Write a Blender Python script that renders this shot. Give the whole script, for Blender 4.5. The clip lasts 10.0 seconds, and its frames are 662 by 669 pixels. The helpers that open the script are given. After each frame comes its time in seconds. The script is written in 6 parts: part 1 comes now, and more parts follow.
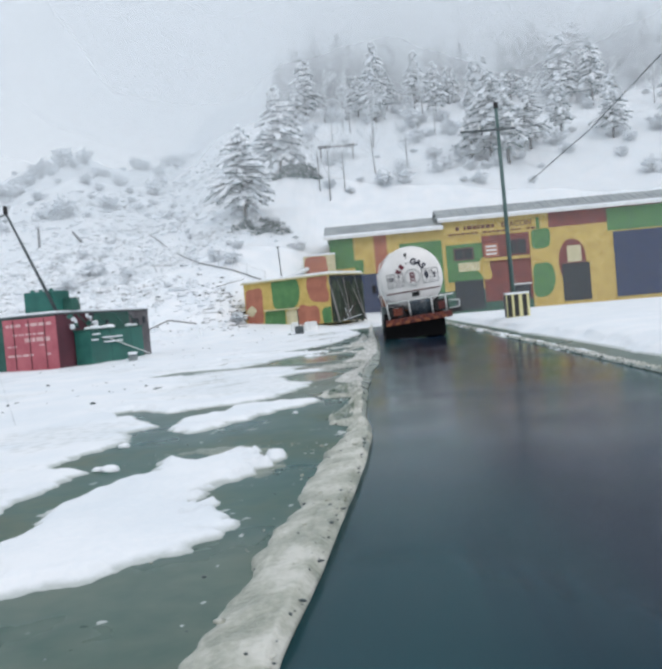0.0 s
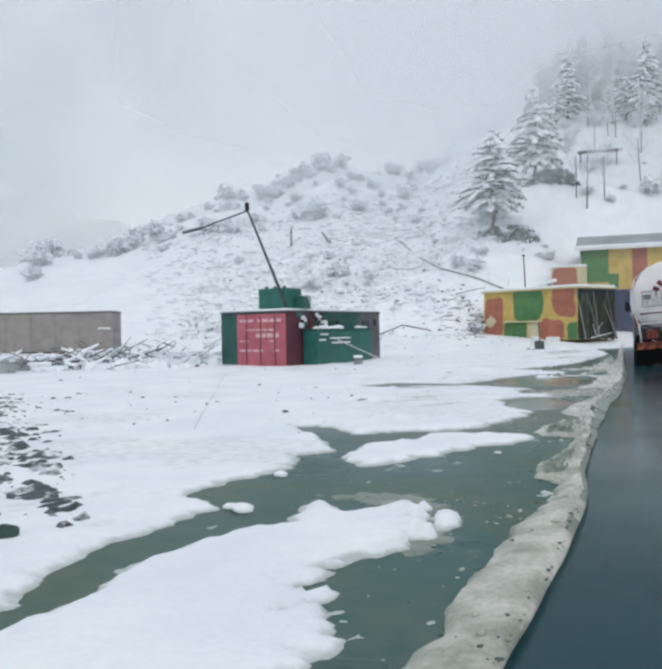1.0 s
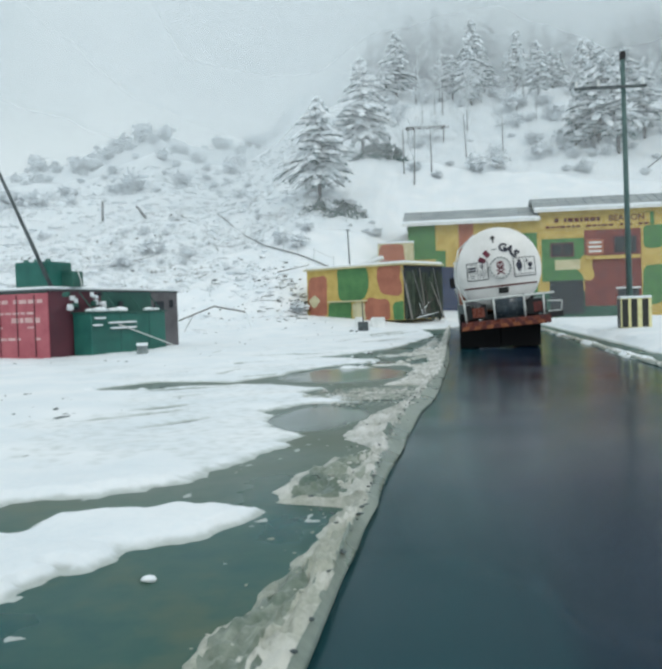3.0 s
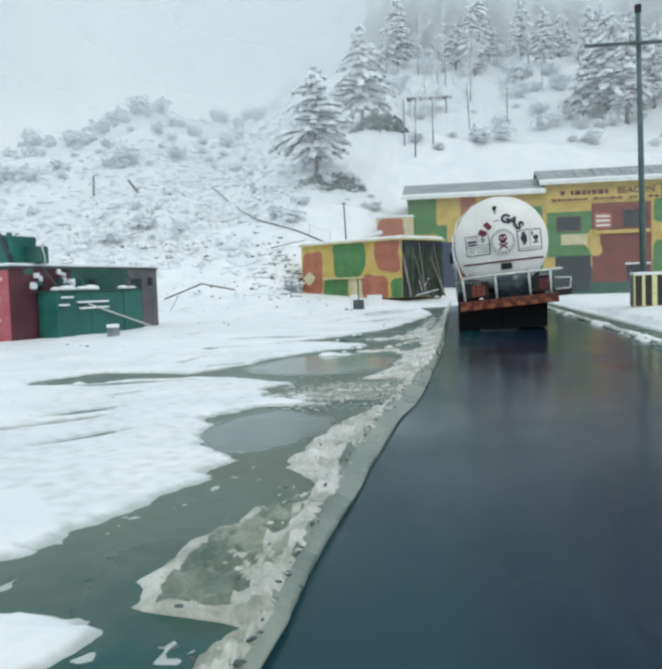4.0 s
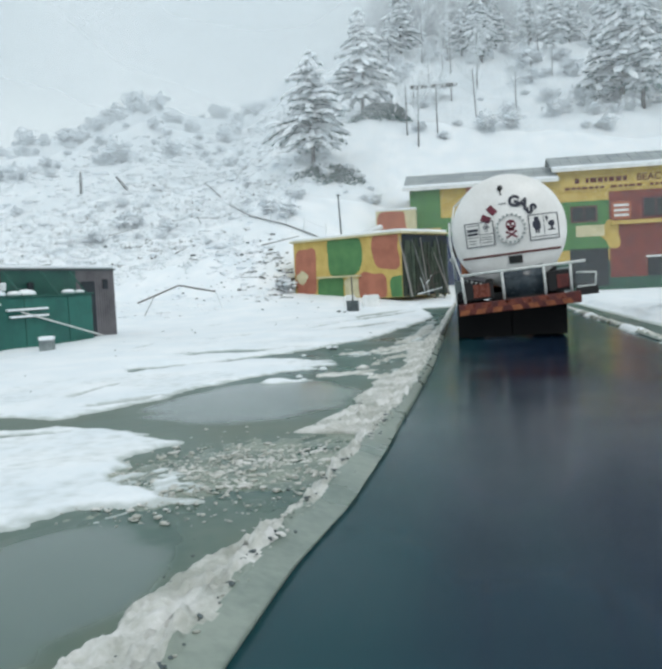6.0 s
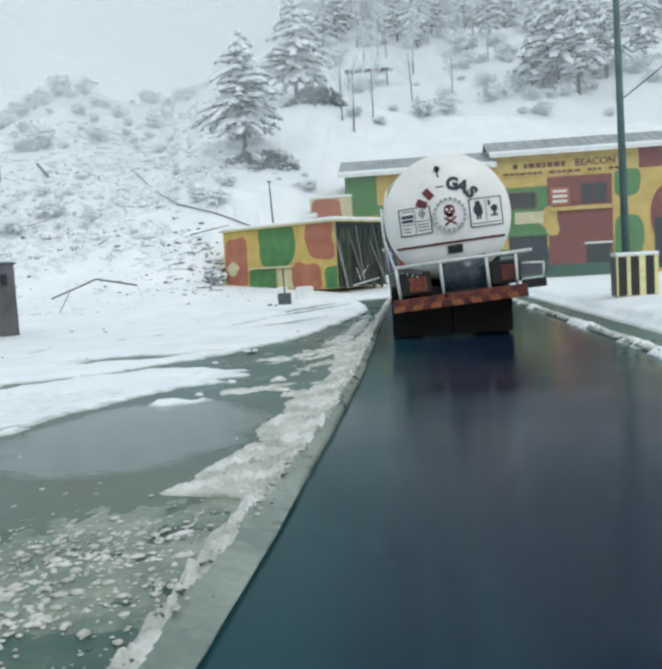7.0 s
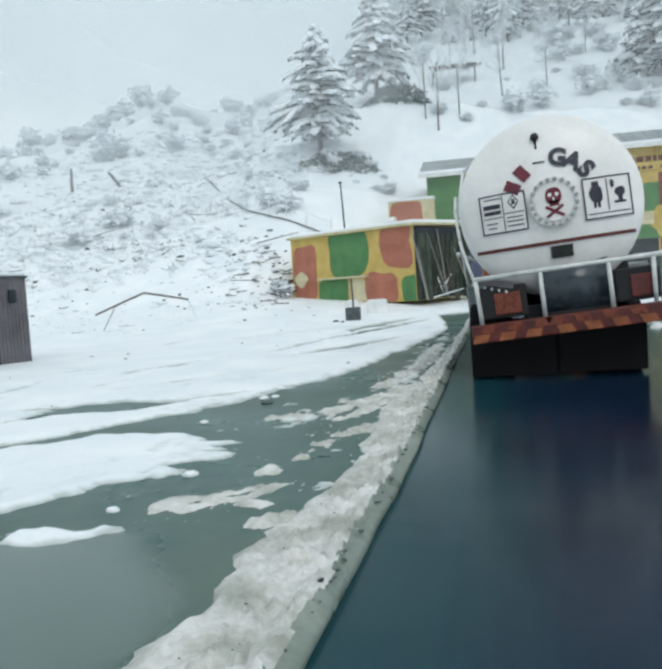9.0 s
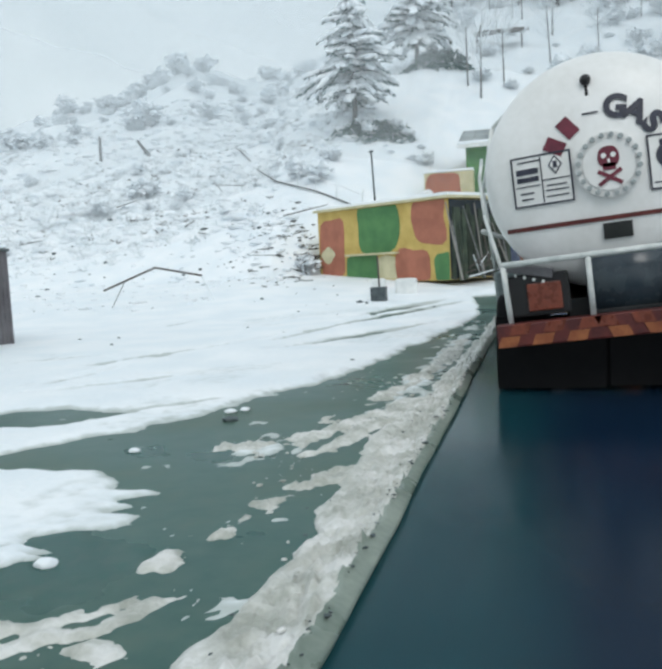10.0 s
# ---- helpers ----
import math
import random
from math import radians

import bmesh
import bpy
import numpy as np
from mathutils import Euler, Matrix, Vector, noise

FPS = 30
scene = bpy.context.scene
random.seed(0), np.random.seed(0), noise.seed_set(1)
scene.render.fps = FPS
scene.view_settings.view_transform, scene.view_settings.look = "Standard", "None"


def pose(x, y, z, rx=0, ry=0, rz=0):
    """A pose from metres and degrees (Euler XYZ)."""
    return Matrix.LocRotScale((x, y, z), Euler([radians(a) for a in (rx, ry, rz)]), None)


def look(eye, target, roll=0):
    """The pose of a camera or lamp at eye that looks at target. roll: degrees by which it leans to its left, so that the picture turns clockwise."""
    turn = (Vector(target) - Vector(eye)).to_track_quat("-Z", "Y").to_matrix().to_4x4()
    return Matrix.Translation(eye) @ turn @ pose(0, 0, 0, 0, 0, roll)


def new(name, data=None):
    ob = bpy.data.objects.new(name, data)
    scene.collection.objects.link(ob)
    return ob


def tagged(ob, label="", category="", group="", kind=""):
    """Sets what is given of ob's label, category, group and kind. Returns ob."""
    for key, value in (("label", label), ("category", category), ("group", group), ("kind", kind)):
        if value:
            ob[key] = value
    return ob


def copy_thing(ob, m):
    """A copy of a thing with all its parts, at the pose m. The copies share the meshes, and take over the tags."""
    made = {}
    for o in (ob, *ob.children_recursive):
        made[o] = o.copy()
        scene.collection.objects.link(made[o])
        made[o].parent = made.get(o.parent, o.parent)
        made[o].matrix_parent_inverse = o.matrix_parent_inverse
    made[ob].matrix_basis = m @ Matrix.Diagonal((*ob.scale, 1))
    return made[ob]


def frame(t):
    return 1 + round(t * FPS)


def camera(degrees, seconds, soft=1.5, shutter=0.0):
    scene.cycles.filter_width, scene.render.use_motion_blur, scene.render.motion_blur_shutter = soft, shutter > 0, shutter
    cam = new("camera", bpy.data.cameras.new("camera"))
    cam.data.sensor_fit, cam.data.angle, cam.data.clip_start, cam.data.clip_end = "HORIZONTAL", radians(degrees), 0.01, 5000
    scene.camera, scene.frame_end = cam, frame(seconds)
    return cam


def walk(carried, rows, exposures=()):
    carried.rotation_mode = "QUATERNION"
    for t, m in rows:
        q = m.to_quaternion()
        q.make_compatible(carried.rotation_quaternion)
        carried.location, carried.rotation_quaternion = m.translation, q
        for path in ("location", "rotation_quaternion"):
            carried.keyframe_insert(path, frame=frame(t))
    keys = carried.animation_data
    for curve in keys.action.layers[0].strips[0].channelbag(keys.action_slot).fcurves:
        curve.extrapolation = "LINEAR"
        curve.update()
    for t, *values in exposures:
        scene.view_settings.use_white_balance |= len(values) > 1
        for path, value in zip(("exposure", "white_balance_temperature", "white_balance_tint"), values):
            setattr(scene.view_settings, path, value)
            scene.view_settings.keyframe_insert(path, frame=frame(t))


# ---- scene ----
PATH = [
    (0, (0.019, 0.12, 1.323), (-0.089, 2.117, 1.264), -5.1),
    (0.5, (0.109, 1.175, 1.346), (-0.156, 3.154, 1.241), -2.1),
    (1, (0.219, 2.011, 1.366), (-0.471, 3.888, 1.356), -1.1),
    (1.5, (0.388, 2.943, 1.408), (-0.617, 4.665, 1.571), 1.4),
    (2, (0.311, 4.138, 1.352), (-0.850, 5.766, 1.397), 2.0),
    (2.5, (0.357, 5.488, 1.387), (-0.301, 7.375, 1.296), 0.2),
    (3, (0.388, 7.152, 1.293), (0.076, 9.126, 1.229), -1.8),
    (4.5, (0.61, 10.169, 1.327), (0.282, 12.137, 1.187), -2.0),
    (5, (0.647, 11.211, 1.319), (0.317, 13.18, 1.201), -2.1),
    (6.5, (0.854, 14.353, 1.367), (0.498, 16.316, 1.231), -3.0),
    (7, (0.871, 15.362, 1.409), (0.662, 17.345, 1.25), -3.4),
    (7.5, (0.892, 16.404, 1.403), (0.636, 18.381, 1.246), -3.1),
    (8, (0.919, 17.551, 1.388), (0.619, 19.516, 1.168), -3.4),
    (8.5, (0.901, 18.681, 1.41), (0.554, 20.645, 1.268), -4.0),
    (9, (0.928, 19.813, 1.437), (0.503, 21.763, 1.314), -3.9),
    (9.5, (0.909, 21.008, 1.448), (0.533, 22.962, 1.25), -3.4),
    (10, (1.005, 22.185, 1.51), (0.481, 24.107, 1.329), -3.1),
]
cam = camera(44.49, 10.0, soft=3.2, shutter=0.0)
walk(cam, [(t, look(eye, target, roll)) for t, eye, target, roll in PATH],
     [(0, 0.2, 6500, 17), (0.6, 0.17, 6500, 17), (1.0, 0.07, 6500, 17), (1.5, -0.04, 6450, 15), (2.0, -0.08, 6400, 11), (2.2, -0.1, 6450, 9), (2.6, 0.0, 6500, 7), (3.2, 0.15, 6500, 8), (4.5, 0.2, 6500, 9), (10, 0.22, 6450, 9.5)])

# ---- world and light: overcast winter sky ----
SUN_UP, SUN_TURN = radians(48), radians(150)
world = bpy.data.worlds.new("overcast_sky")
scene.world = world
world.use_nodes = True
wn, wl = world.node_tree.nodes, world.node_tree.links
wn.clear()
w_out = wn.new("ShaderNodeOutputWorld")
w_bg = wn.new("ShaderNodeBackground")
w_sky = wn.new("ShaderNodeTexSky")
w_sky.sky_type, w_sky.sun_disc = "NISHITA", False
w_sky.sun_elevation, w_sky.sun_rotation = SUN_UP, SUN_TURN
w_sky.air_density, w_sky.dust_density = 1.6, 4.0
w_tc = wn.new("ShaderNodeTexCoord")
w_noise = wn.new("ShaderNodeTexNoise")
w_noise.inputs["Scale"].default_value, w_noise.inputs["Detail"].default_value = 2.6, 5.0
w_noise.inputs["Roughness"].default_value = 0.5
w_ramp = wn.new("ShaderNodeValToRGB")
w_ramp.color_ramp.interpolation = "EASE"
w_ramp.color_ramp.elements[0].position, w_ramp.color_ramp.elements[1].position = 0.36, 0.62
w_ramp.color_ramp.elements[0].color = (5.0, 6.1, 6.6, 1)
w_ramp.color_ramp.elements[1].color = (7.9, 8.85, 9.3, 1)
w_mix = wn.new("ShaderNodeMix")
w_mix.data_type = "RGBA"
w_mix.inputs["Factor"].default_value = 0.93
wl.new(w_tc.outputs["Generated"], w_noise.inputs["Vector"])
wl.new(w_noise.outputs["Fac"], w_ramp.inputs["Fac"])
wl.new(w_sky.outputs["Color"], w_mix.inputs[6])
wl.new(w_ramp.outputs["Color"], w_mix.inputs[7])
wl.new(w_mix.outputs[2], w_bg.inputs["Color"])
w_bg.inputs["Strength"].default_value = 0.089
wl.new(w_bg.outputs["Background"], w_out.inputs["Surface"])

sun = new("sun", bpy.data.lights.new("sun", "SUN"))
sun.data.energy, sun.data.angle, sun.data.color = 0.7, radians(25), (1.0, 0.97, 0.93)
sun.matrix_world = look((0, 0, 60), (0 + math.sin(SUN_TURN) * -30, 0 - math.cos(SUN_TURN) * 30, 60 - 30 * math.tan(SUN_UP)))


# ---- materials ----
def material(name, colors, scale=4.0, rough=(0.5, 0.7), metal=0.0, bump=0.2, fine=40.0, spec=0.5, bump_scale=None, distort=0.0, coat=0.0, island=0.0):
    """Principled surface with colour variation at two scales, uneven gloss and relief. colors: two or three linear colours."""
    m = bpy.data.materials.new(name)
    m.use_nodes = True
    nt = m.node_tree
    n, l = nt.nodes, nt.links
    b = n["Principled BSDF"]
    tc = n.new("ShaderNodeTexCoord")
    big, small = n.new("ShaderNodeTexNoise"), n.new("ShaderNodeTexNoise")
    for node, s, d in ((big, scale, 5.0), (small, fine, 4.0)):
        node.inputs["Scale"].default_value, node.inputs["Detail"].default_value = s, d
        node.inputs["Distortion"].default_value = distort
        l.new(tc.outputs["Object"], node.inputs["Vector"])
    add = n.new("ShaderNodeMath")
    add.operation = "MULTIPLY_ADD"
    l.new(small.outputs["Fac"], add.inputs[0])
    add.inputs[1].default_value = 0.35
    l.new(big.outputs["Fac"], add.inputs[2])
    sub = n.new("ShaderNodeMath")
    sub.operation = "SUBTRACT"
    l.new(add.outputs[0], sub.inputs[0])
    sub.inputs[1].default_value = 0.175
    ramp = n.new("ShaderNodeValToRGB")
    els = ramp.color_ramp.elements
    els[0].position, els[1].position = 0.34, 0.66
    els[0].color, els[1].color = (*colors[0], 1), (*colors[-1], 1)
    if len(colors) == 3:
        els.new(0.5).color = (*colors[1], 1)
    l.new(sub.outputs[0], ramp.inputs["Fac"])
    col = ramp.outputs["Color"]
    if island:
        info = n.new("ShaderNodeObjectInfo")
        hsv = n.new("ShaderNodeHueSaturation")
        span = n.new("ShaderNodeMapRange")
        span.inputs["To Min"].default_value, span.inputs["To Max"].default_value = 1 - island, 1 + island
        l.new(info.outputs["Random"], span.inputs["Value"])
        l.new(span.outputs["Result"], hsv.inputs["Value"])
        l.new(col, hsv.inputs["Color"])
        col = hsv.outputs["Color"]
    l.new(col, b.inputs["Base Color"])
    rr = n.new("ShaderNodeMapRange")
    rr.inputs["From Min"].default_value, rr.inputs["From Max"].default_value = 0.3, 0.7
    rr.inputs["To Min"].default_value, rr.inputs["To Max"].default_value = rough
    l.new(big.outputs["Fac"], rr.inputs["Value"])
    l.new(rr.outputs["Result"], b.inputs["Roughness"])
    b.inputs["Metallic"].default_value = metal
    b.inputs["Specular IOR Level"].default_value = spec
    b.inputs["Coat Weight"].default_value = coat
    if bump:
        bp = n.new("ShaderNodeBump")
        bp.inputs["Strength"].default_value, bp.inputs["Distance"].default_value = bump, bump_scale or 0.02
        l.new(sub.outputs[0], bp.inputs["Height"])
        l.new(bp.outputs["Normal"], b.inputs["Normal"])
    return m


M = {
    "snow": material("snow", [(0.80, 0.85, 0.89), (0.90, 0.92, 0.94)], 0.8, (0.55, 0.8), bump=0.5, fine=9.0, spec=0.25, bump_scale=0.05),
    "slush": material("slush", [(0.28, 0.30, 0.24), (0.45, 0.46, 0.39), (0.64, 0.635, 0.575)], 3.2, (0.35, 0.65), bump=1.0, fine=26.0, bump_scale=0.035),
    "yard": material("wet_yard", [(0.006, 0.072, 0.070), (0.034, 0.098, 0.080), (0.085, 0.122, 0.082)], 0.45, (0.22, 0.42), bump=0.04, fine=5.0, bump_scale=0.01, spec=0.10),
    "road": material("wet_asphalt", [(0.003, 0.011, 0.027), (0.006, 0.020, 0.042)], 0.5, (0.10, 0.24), bump=0.15, fine=160.0, bump_scale=0.004, spec=0.078),
    "tank": material("white_tank_paint", [(0.74, 0.73, 0.71), (0.84, 0.83, 0.82)], 1.2, (0.28, 0.42), bump=0.03, fine=14.0),
    "tank_dirt": material("grimy_grey_paint", [(0.10, 0.13, 0.14), (0.26, 0.3, 0.3)], 2.5, (0.4, 0.7), bump=0.15, fine=30.0),
    "chassis": material("black_chassis", [(0.004, 0.005, 0.006), (0.016, 0.016, 0.018)], 4.0, (0.5, 0.8), bump=0.2, fine=50.0),
    "rubber": material("tyre_rubber", [(0.003, 0.003, 0.004), (0.009, 0.009, 0.010)], 6.0, (0.7, 0.9), bump=0.3, fine=60.0, spec=0.2),
    "rail": material("white_rail_paint", [(0.5, 0.53, 0.52), (0.76, 0.77, 0.75)], 5.0, (0.35, 0.6), bump=0.1, fine=60.0),
    "orange": material("orange_reflector", [(0.20, 0.05, 0.02), (0.36, 0.125, 0.045)], 6.0, (0.35, 0.6), bump=0.1, fine=40.0),
    "maroon": material("maroon_paint", [(0.07, 0.012, 0.012), (0.14, 0.025, 0.02)], 6.0, (0.4, 0.6), bump=0.1, fine=40.0),
    "red_ink": material("dark_red_decal", [(0.10, 0.010, 0.024), (0.17, 0.018, 0.04)], 8.0, (0.4, 0.5), bump=0.0),
    "navy_ink": material("navy_decal", [(0.012, 0.014, 0.03), (0.025, 0.028, 0.05)], 8.0, (0.4, 0.5), bump=0.0),
    "tail": material("red_tail_lamp", [(0.12, 0.025, 0.012), (0.22, 0.05, 0.025)], 10.0, (0.2, 0.4), bump=0.05),
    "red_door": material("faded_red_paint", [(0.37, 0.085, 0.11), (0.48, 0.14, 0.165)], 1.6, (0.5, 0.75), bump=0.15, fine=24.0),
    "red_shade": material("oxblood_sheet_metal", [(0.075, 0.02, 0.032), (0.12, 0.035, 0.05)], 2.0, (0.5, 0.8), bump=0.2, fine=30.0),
    "green_shed": material("dark_green_paint", [(0.012, 0.075, 0.062), (0.03, 0.12, 0.095)], 1.6, (0.45, 0.7), bump=0.15, fine=24.0),
    "green_tank": material("green_plastic", [(0.008, 0.105, 0.085), (0.024, 0.155, 0.125)], 2.0, (0.4, 0.6), bump=0.1),
    "grey_sheet": material("grey_corrugated_sheet", [(0.105, 0.099, 0.108), (0.18, 0.172, 0.184)], 1.5, (0.4, 0.7), bump=0.15, fine=24.0),
    "camo_yellow": material("camouflage_yellow", [(0.48, 0.335, 0.085), (0.62, 0.46, 0.15)], 1.5, (0.6, 0.85), bump=0.2, fine=26.0),
    "camo_green": material("camouflage_green", [(0.055, 0.17, 0.06), (0.10, 0.245, 0.09)], 1.5, (0.6, 0.85), bump=0.2, fine=26.0),
    "camo_brown": material("camouflage_brown", [(0.33, 0.115, 0.07), (0.45, 0.17, 0.11)], 1.5, (0.6, 0.85), bump=0.2, fine=26.0),
    "wall_red": material("oxblood_wall_paint", [(0.15, 0.038, 0.036), (0.23, 0.065, 0.055)], 1.5, (0.6, 0.85), bump=0.2, fine=26.0),
    "wall_teal": material("dark_teal_wall_paint", [(0.018, 0.08, 0.058), (0.04, 0.13, 0.09)], 1.5, (0.6, 0.85), bump=0.2, fine=26.0),
    "cream": material("cream_plaster", [(0.5, 0.46, 0.28), (0.66, 0.6, 0.4)], 2.0, (0.6, 0.85), bump=0.2),
    "roof": material("galvanised_roof", [(0.22, 0.25, 0.26), (0.4, 0.43, 0.43)], 1.0, (0.45, 0.7), bump=0.2, fine=18.0),
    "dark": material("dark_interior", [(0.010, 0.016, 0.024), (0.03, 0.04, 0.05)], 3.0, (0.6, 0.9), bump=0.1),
    "blue": material("dark_navy_sheet", [(0.012, 0.025, 0.07), (0.03, 0.05, 0.12)], 2.0, (0.5, 0.8), bump=0.3),
    "rock": material("dark_wet_rock", [(0.03, 0.046, 0.05), (0.10, 0.125, 0.13)], 4.0, (0.4, 0.8), bump=0.5, fine=30.0),
    "iron": material("dark_galvanised_steel", [(0.05, 0.065, 0.07), (0.11, 0.13, 0.135)], 5.0, (0.4, 0.65), metal=0.3, bump=0.1),
    "wood": material("weathered_timber", [(0.05, 0.045, 0.04), (0.12, 0.105, 0.09)], 5.0, (0.7, 0.9), bump=0.4, fine=40.0),
    "bark": material("conifer_bark", [(0.03, 0.028, 0.026), (0.08, 0.07, 0.062)], 6.0, (0.8, 0.95), bump=0.5),
    "needle": material("conifer_needles", [(0.055, 0.115, 0.11), (0.105, 0.17, 0.162)], 1.2, (0.6, 0.85), bump=0.0, island=0.2),
    "twig": material("frosted_twigs", [(0.60, 0.64, 0.66), (0.84, 0.87, 0.89)], 0.8, (0.7, 0.9), bump=0.0),
    "lorry_canvas": material("khaki_canvas", [(0.24, 0.225, 0.21), (0.32, 0.30, 0.28)], 1.2, (0.7, 0.9), bump=0.3),
    "glass": material("dark_window_glass", [(0.02, 0.03, 0.035), (0.03, 0.04, 0.045)], 2.0, (0.05, 0.12), bump=0.0),
    "black": material("black_paint", [(0.012, 0.014, 0.014), (0.03, 0.032, 0.03)], 4.0, (0.45, 0.7), bump=0.1),
    "yellow": material("yellow_barrier_paint", [(0.66, 0.61, 0.28), (0.78, 0.74, 0.42)], 4.0, (0.45, 0.7), bump=0.1),
    "white": material("white_paint", [(0.66, 0.68, 0.67), (0.82, 0.83, 0.82)], 3.0, (0.45, 0.7), bump=0.1),
    "steel_lattice": material("hazy_pylon_steel", [(0.36, 0.40, 0.42), (0.46, 0.5, 0.52)], 2.0, (0.5, 0.7), bump=0.0),
}


def wet_snow(m, low, high):
    """Thin snow near the thawed ground soaks up water: blends towards grey slush below the given height."""
    n, l = m.node_tree.nodes, m.node_tree.links
    b = n["Principled BSDF"]
    dry = b.inputs["Base Color"].links[0].from_socket
    geo, xyz = n.new("ShaderNodeNewGeometry"), n.new("ShaderNodeSeparateXYZ")
    l.new(geo.outputs["Position"], xyz.inputs["Vector"])
    nz = n.new("ShaderNodeTexNoise")
    nz.inputs["Scale"].default_value, nz.inputs["Detail"].default_value = 7.0, 5.0
    l.new(geo.outputs["Position"], nz.inputs["Vector"])
    add = n.new("ShaderNodeMath")
    add.operation = "MULTIPLY_ADD"
    l.new(nz.outputs["Fac"], add.inputs[0])
    add.inputs[1].default_value = 0.05
    l.new(xyz.outputs["Z"], add.inputs[2])
    rng = n.new("ShaderNodeMapRange")
    rng.interpolation_type = "SMOOTHSTEP"
    rng.inputs["From Min"].default_value, rng.inputs["From Max"].default_value = low + 0.025, high + 0.025
    l.new(add.outputs[0], rng.inputs["Value"])
    mix = n.new("ShaderNodeMix")
    mix.data_type = "RGBA"
    mix.inputs[6].default_value = (0.49, 0.53, 0.515, 1)
    l.new(dry, mix.inputs[7])
    l.new(rng.outputs["Result"], mix.inputs["Factor"])
    l.new(mix.outputs[2], b.inputs["Base Color"])
    return m


M["ground_snow"] = wet_snow(material("ground_snow", [(0.80, 0.85, 0.89), (0.90, 0.92, 0.94)], 0.8, (0.5, 0.8), bump=0.6, fine=17.0, spec=0.25, bump_scale=0.05), -0.002, 0.036)
M["thin_ice"] = material("thin_green_ice_film", [(0.09, 0.135, 0.105), (0.16, 0.20, 0.155), (0.30, 0.33, 0.27)], 2.4, (0.25, 0.5), bump=0.5, fine=22.0, bump_scale=0.02)
M["ice"] = material("grey_green_ice", [(0.14, 0.185, 0.155), (0.28, 0.32, 0.275)], 1.3, (0.2, 0.45), bump=0.25, fine=16.0, bump_scale=0.015)


def muddy_beyond(m, y0, reach, mud):
    """Another range of colours takes over along the road further than reach from y0."""
    n, l = m.node_tree.nodes, m.node_tree.links
    b = n["Principled BSDF"]
    wet = b.inputs["Base Color"].links[0].from_socket
    grain = next(k for k in n if k.type == "VALTORGB").inputs["Fac"].links[0].from_socket
    geo, xyz, nz = n.new("ShaderNodeNewGeometry"), n.new("ShaderNodeSeparateXYZ"), n.new("ShaderNodeTexNoise")
    l.new(geo.outputs["Position"], xyz.inputs["Vector"])
    l.new(geo.outputs["Position"], nz.inputs["Vector"])
    nz.inputs["Scale"].default_value, nz.inputs["Detail"].default_value = 0.5, 5.0
    add = n.new("ShaderNodeMath")
    add.operation = "MULTIPLY_ADD"
    l.new(nz.outputs["Fac"], add.inputs[0])
    add.inputs[1].default_value = 4.0
    l.new(xyz.outputs["Y"], add.inputs[2])
    off, far = n.new("ShaderNodeMath"), n.new("ShaderNodeMath")
    off.operation, far.operation = "SUBTRACT", "ABSOLUTE"
    l.new(add.outputs[0], off.inputs[0])
    off.inputs[1].default_value = y0 + 2.0
    l.new(off.outputs[0], far.inputs[0])
    rng = n.new("ShaderNodeMapRange")
    rng.interpolation_type = "SMOOTHSTEP"
    rng.inputs["From Min"].default_value, rng.inputs["From Max"].default_value = reach * 0.75, reach * 1.25
    l.new(far.outputs[0], rng.inputs["Value"])
    mix = n.new("ShaderNodeMix")
    mix.data_type = "RGBA"
    l.new(wet, mix.inputs[6])
    ramp = n.new("ShaderNodeValToRGB")
    els = ramp.color_ramp.elements
    els[0].position, els[1].position = 0.34, 0.66
    els[0].color, els[1].color = (*mud[0], 1), (*mud[2], 1)
    els.new(0.5).color = (*mud[1], 1)
    l.new(grain, ramp.inputs["Fac"])
    l.new(ramp.outputs["Color"], mix.inputs[7])
    l.new(rng.outputs["Result"], mix.inputs["Factor"])
    l.new(mix.outputs[2], b.inputs["Base Color"])


muddy_beyond(M["yard"], 8.8, 3.5, [(0.055, 0.105, 0.085), (0.105, 0.148, 0.118), (0.125, 0.155, 0.12)])
muddy_beyond(M["yard"], 9.3, 14.6, [(0.03, 0.092, 0.082), (0.058, 0.118, 0.102), (0.085, 0.132, 0.108)])
muddy_beyond(M["slush"], 4.0, 9.0, [(0.38, 0.39, 0.345), (0.56, 0.56, 0.52), (0.74, 0.73, 0.71)])


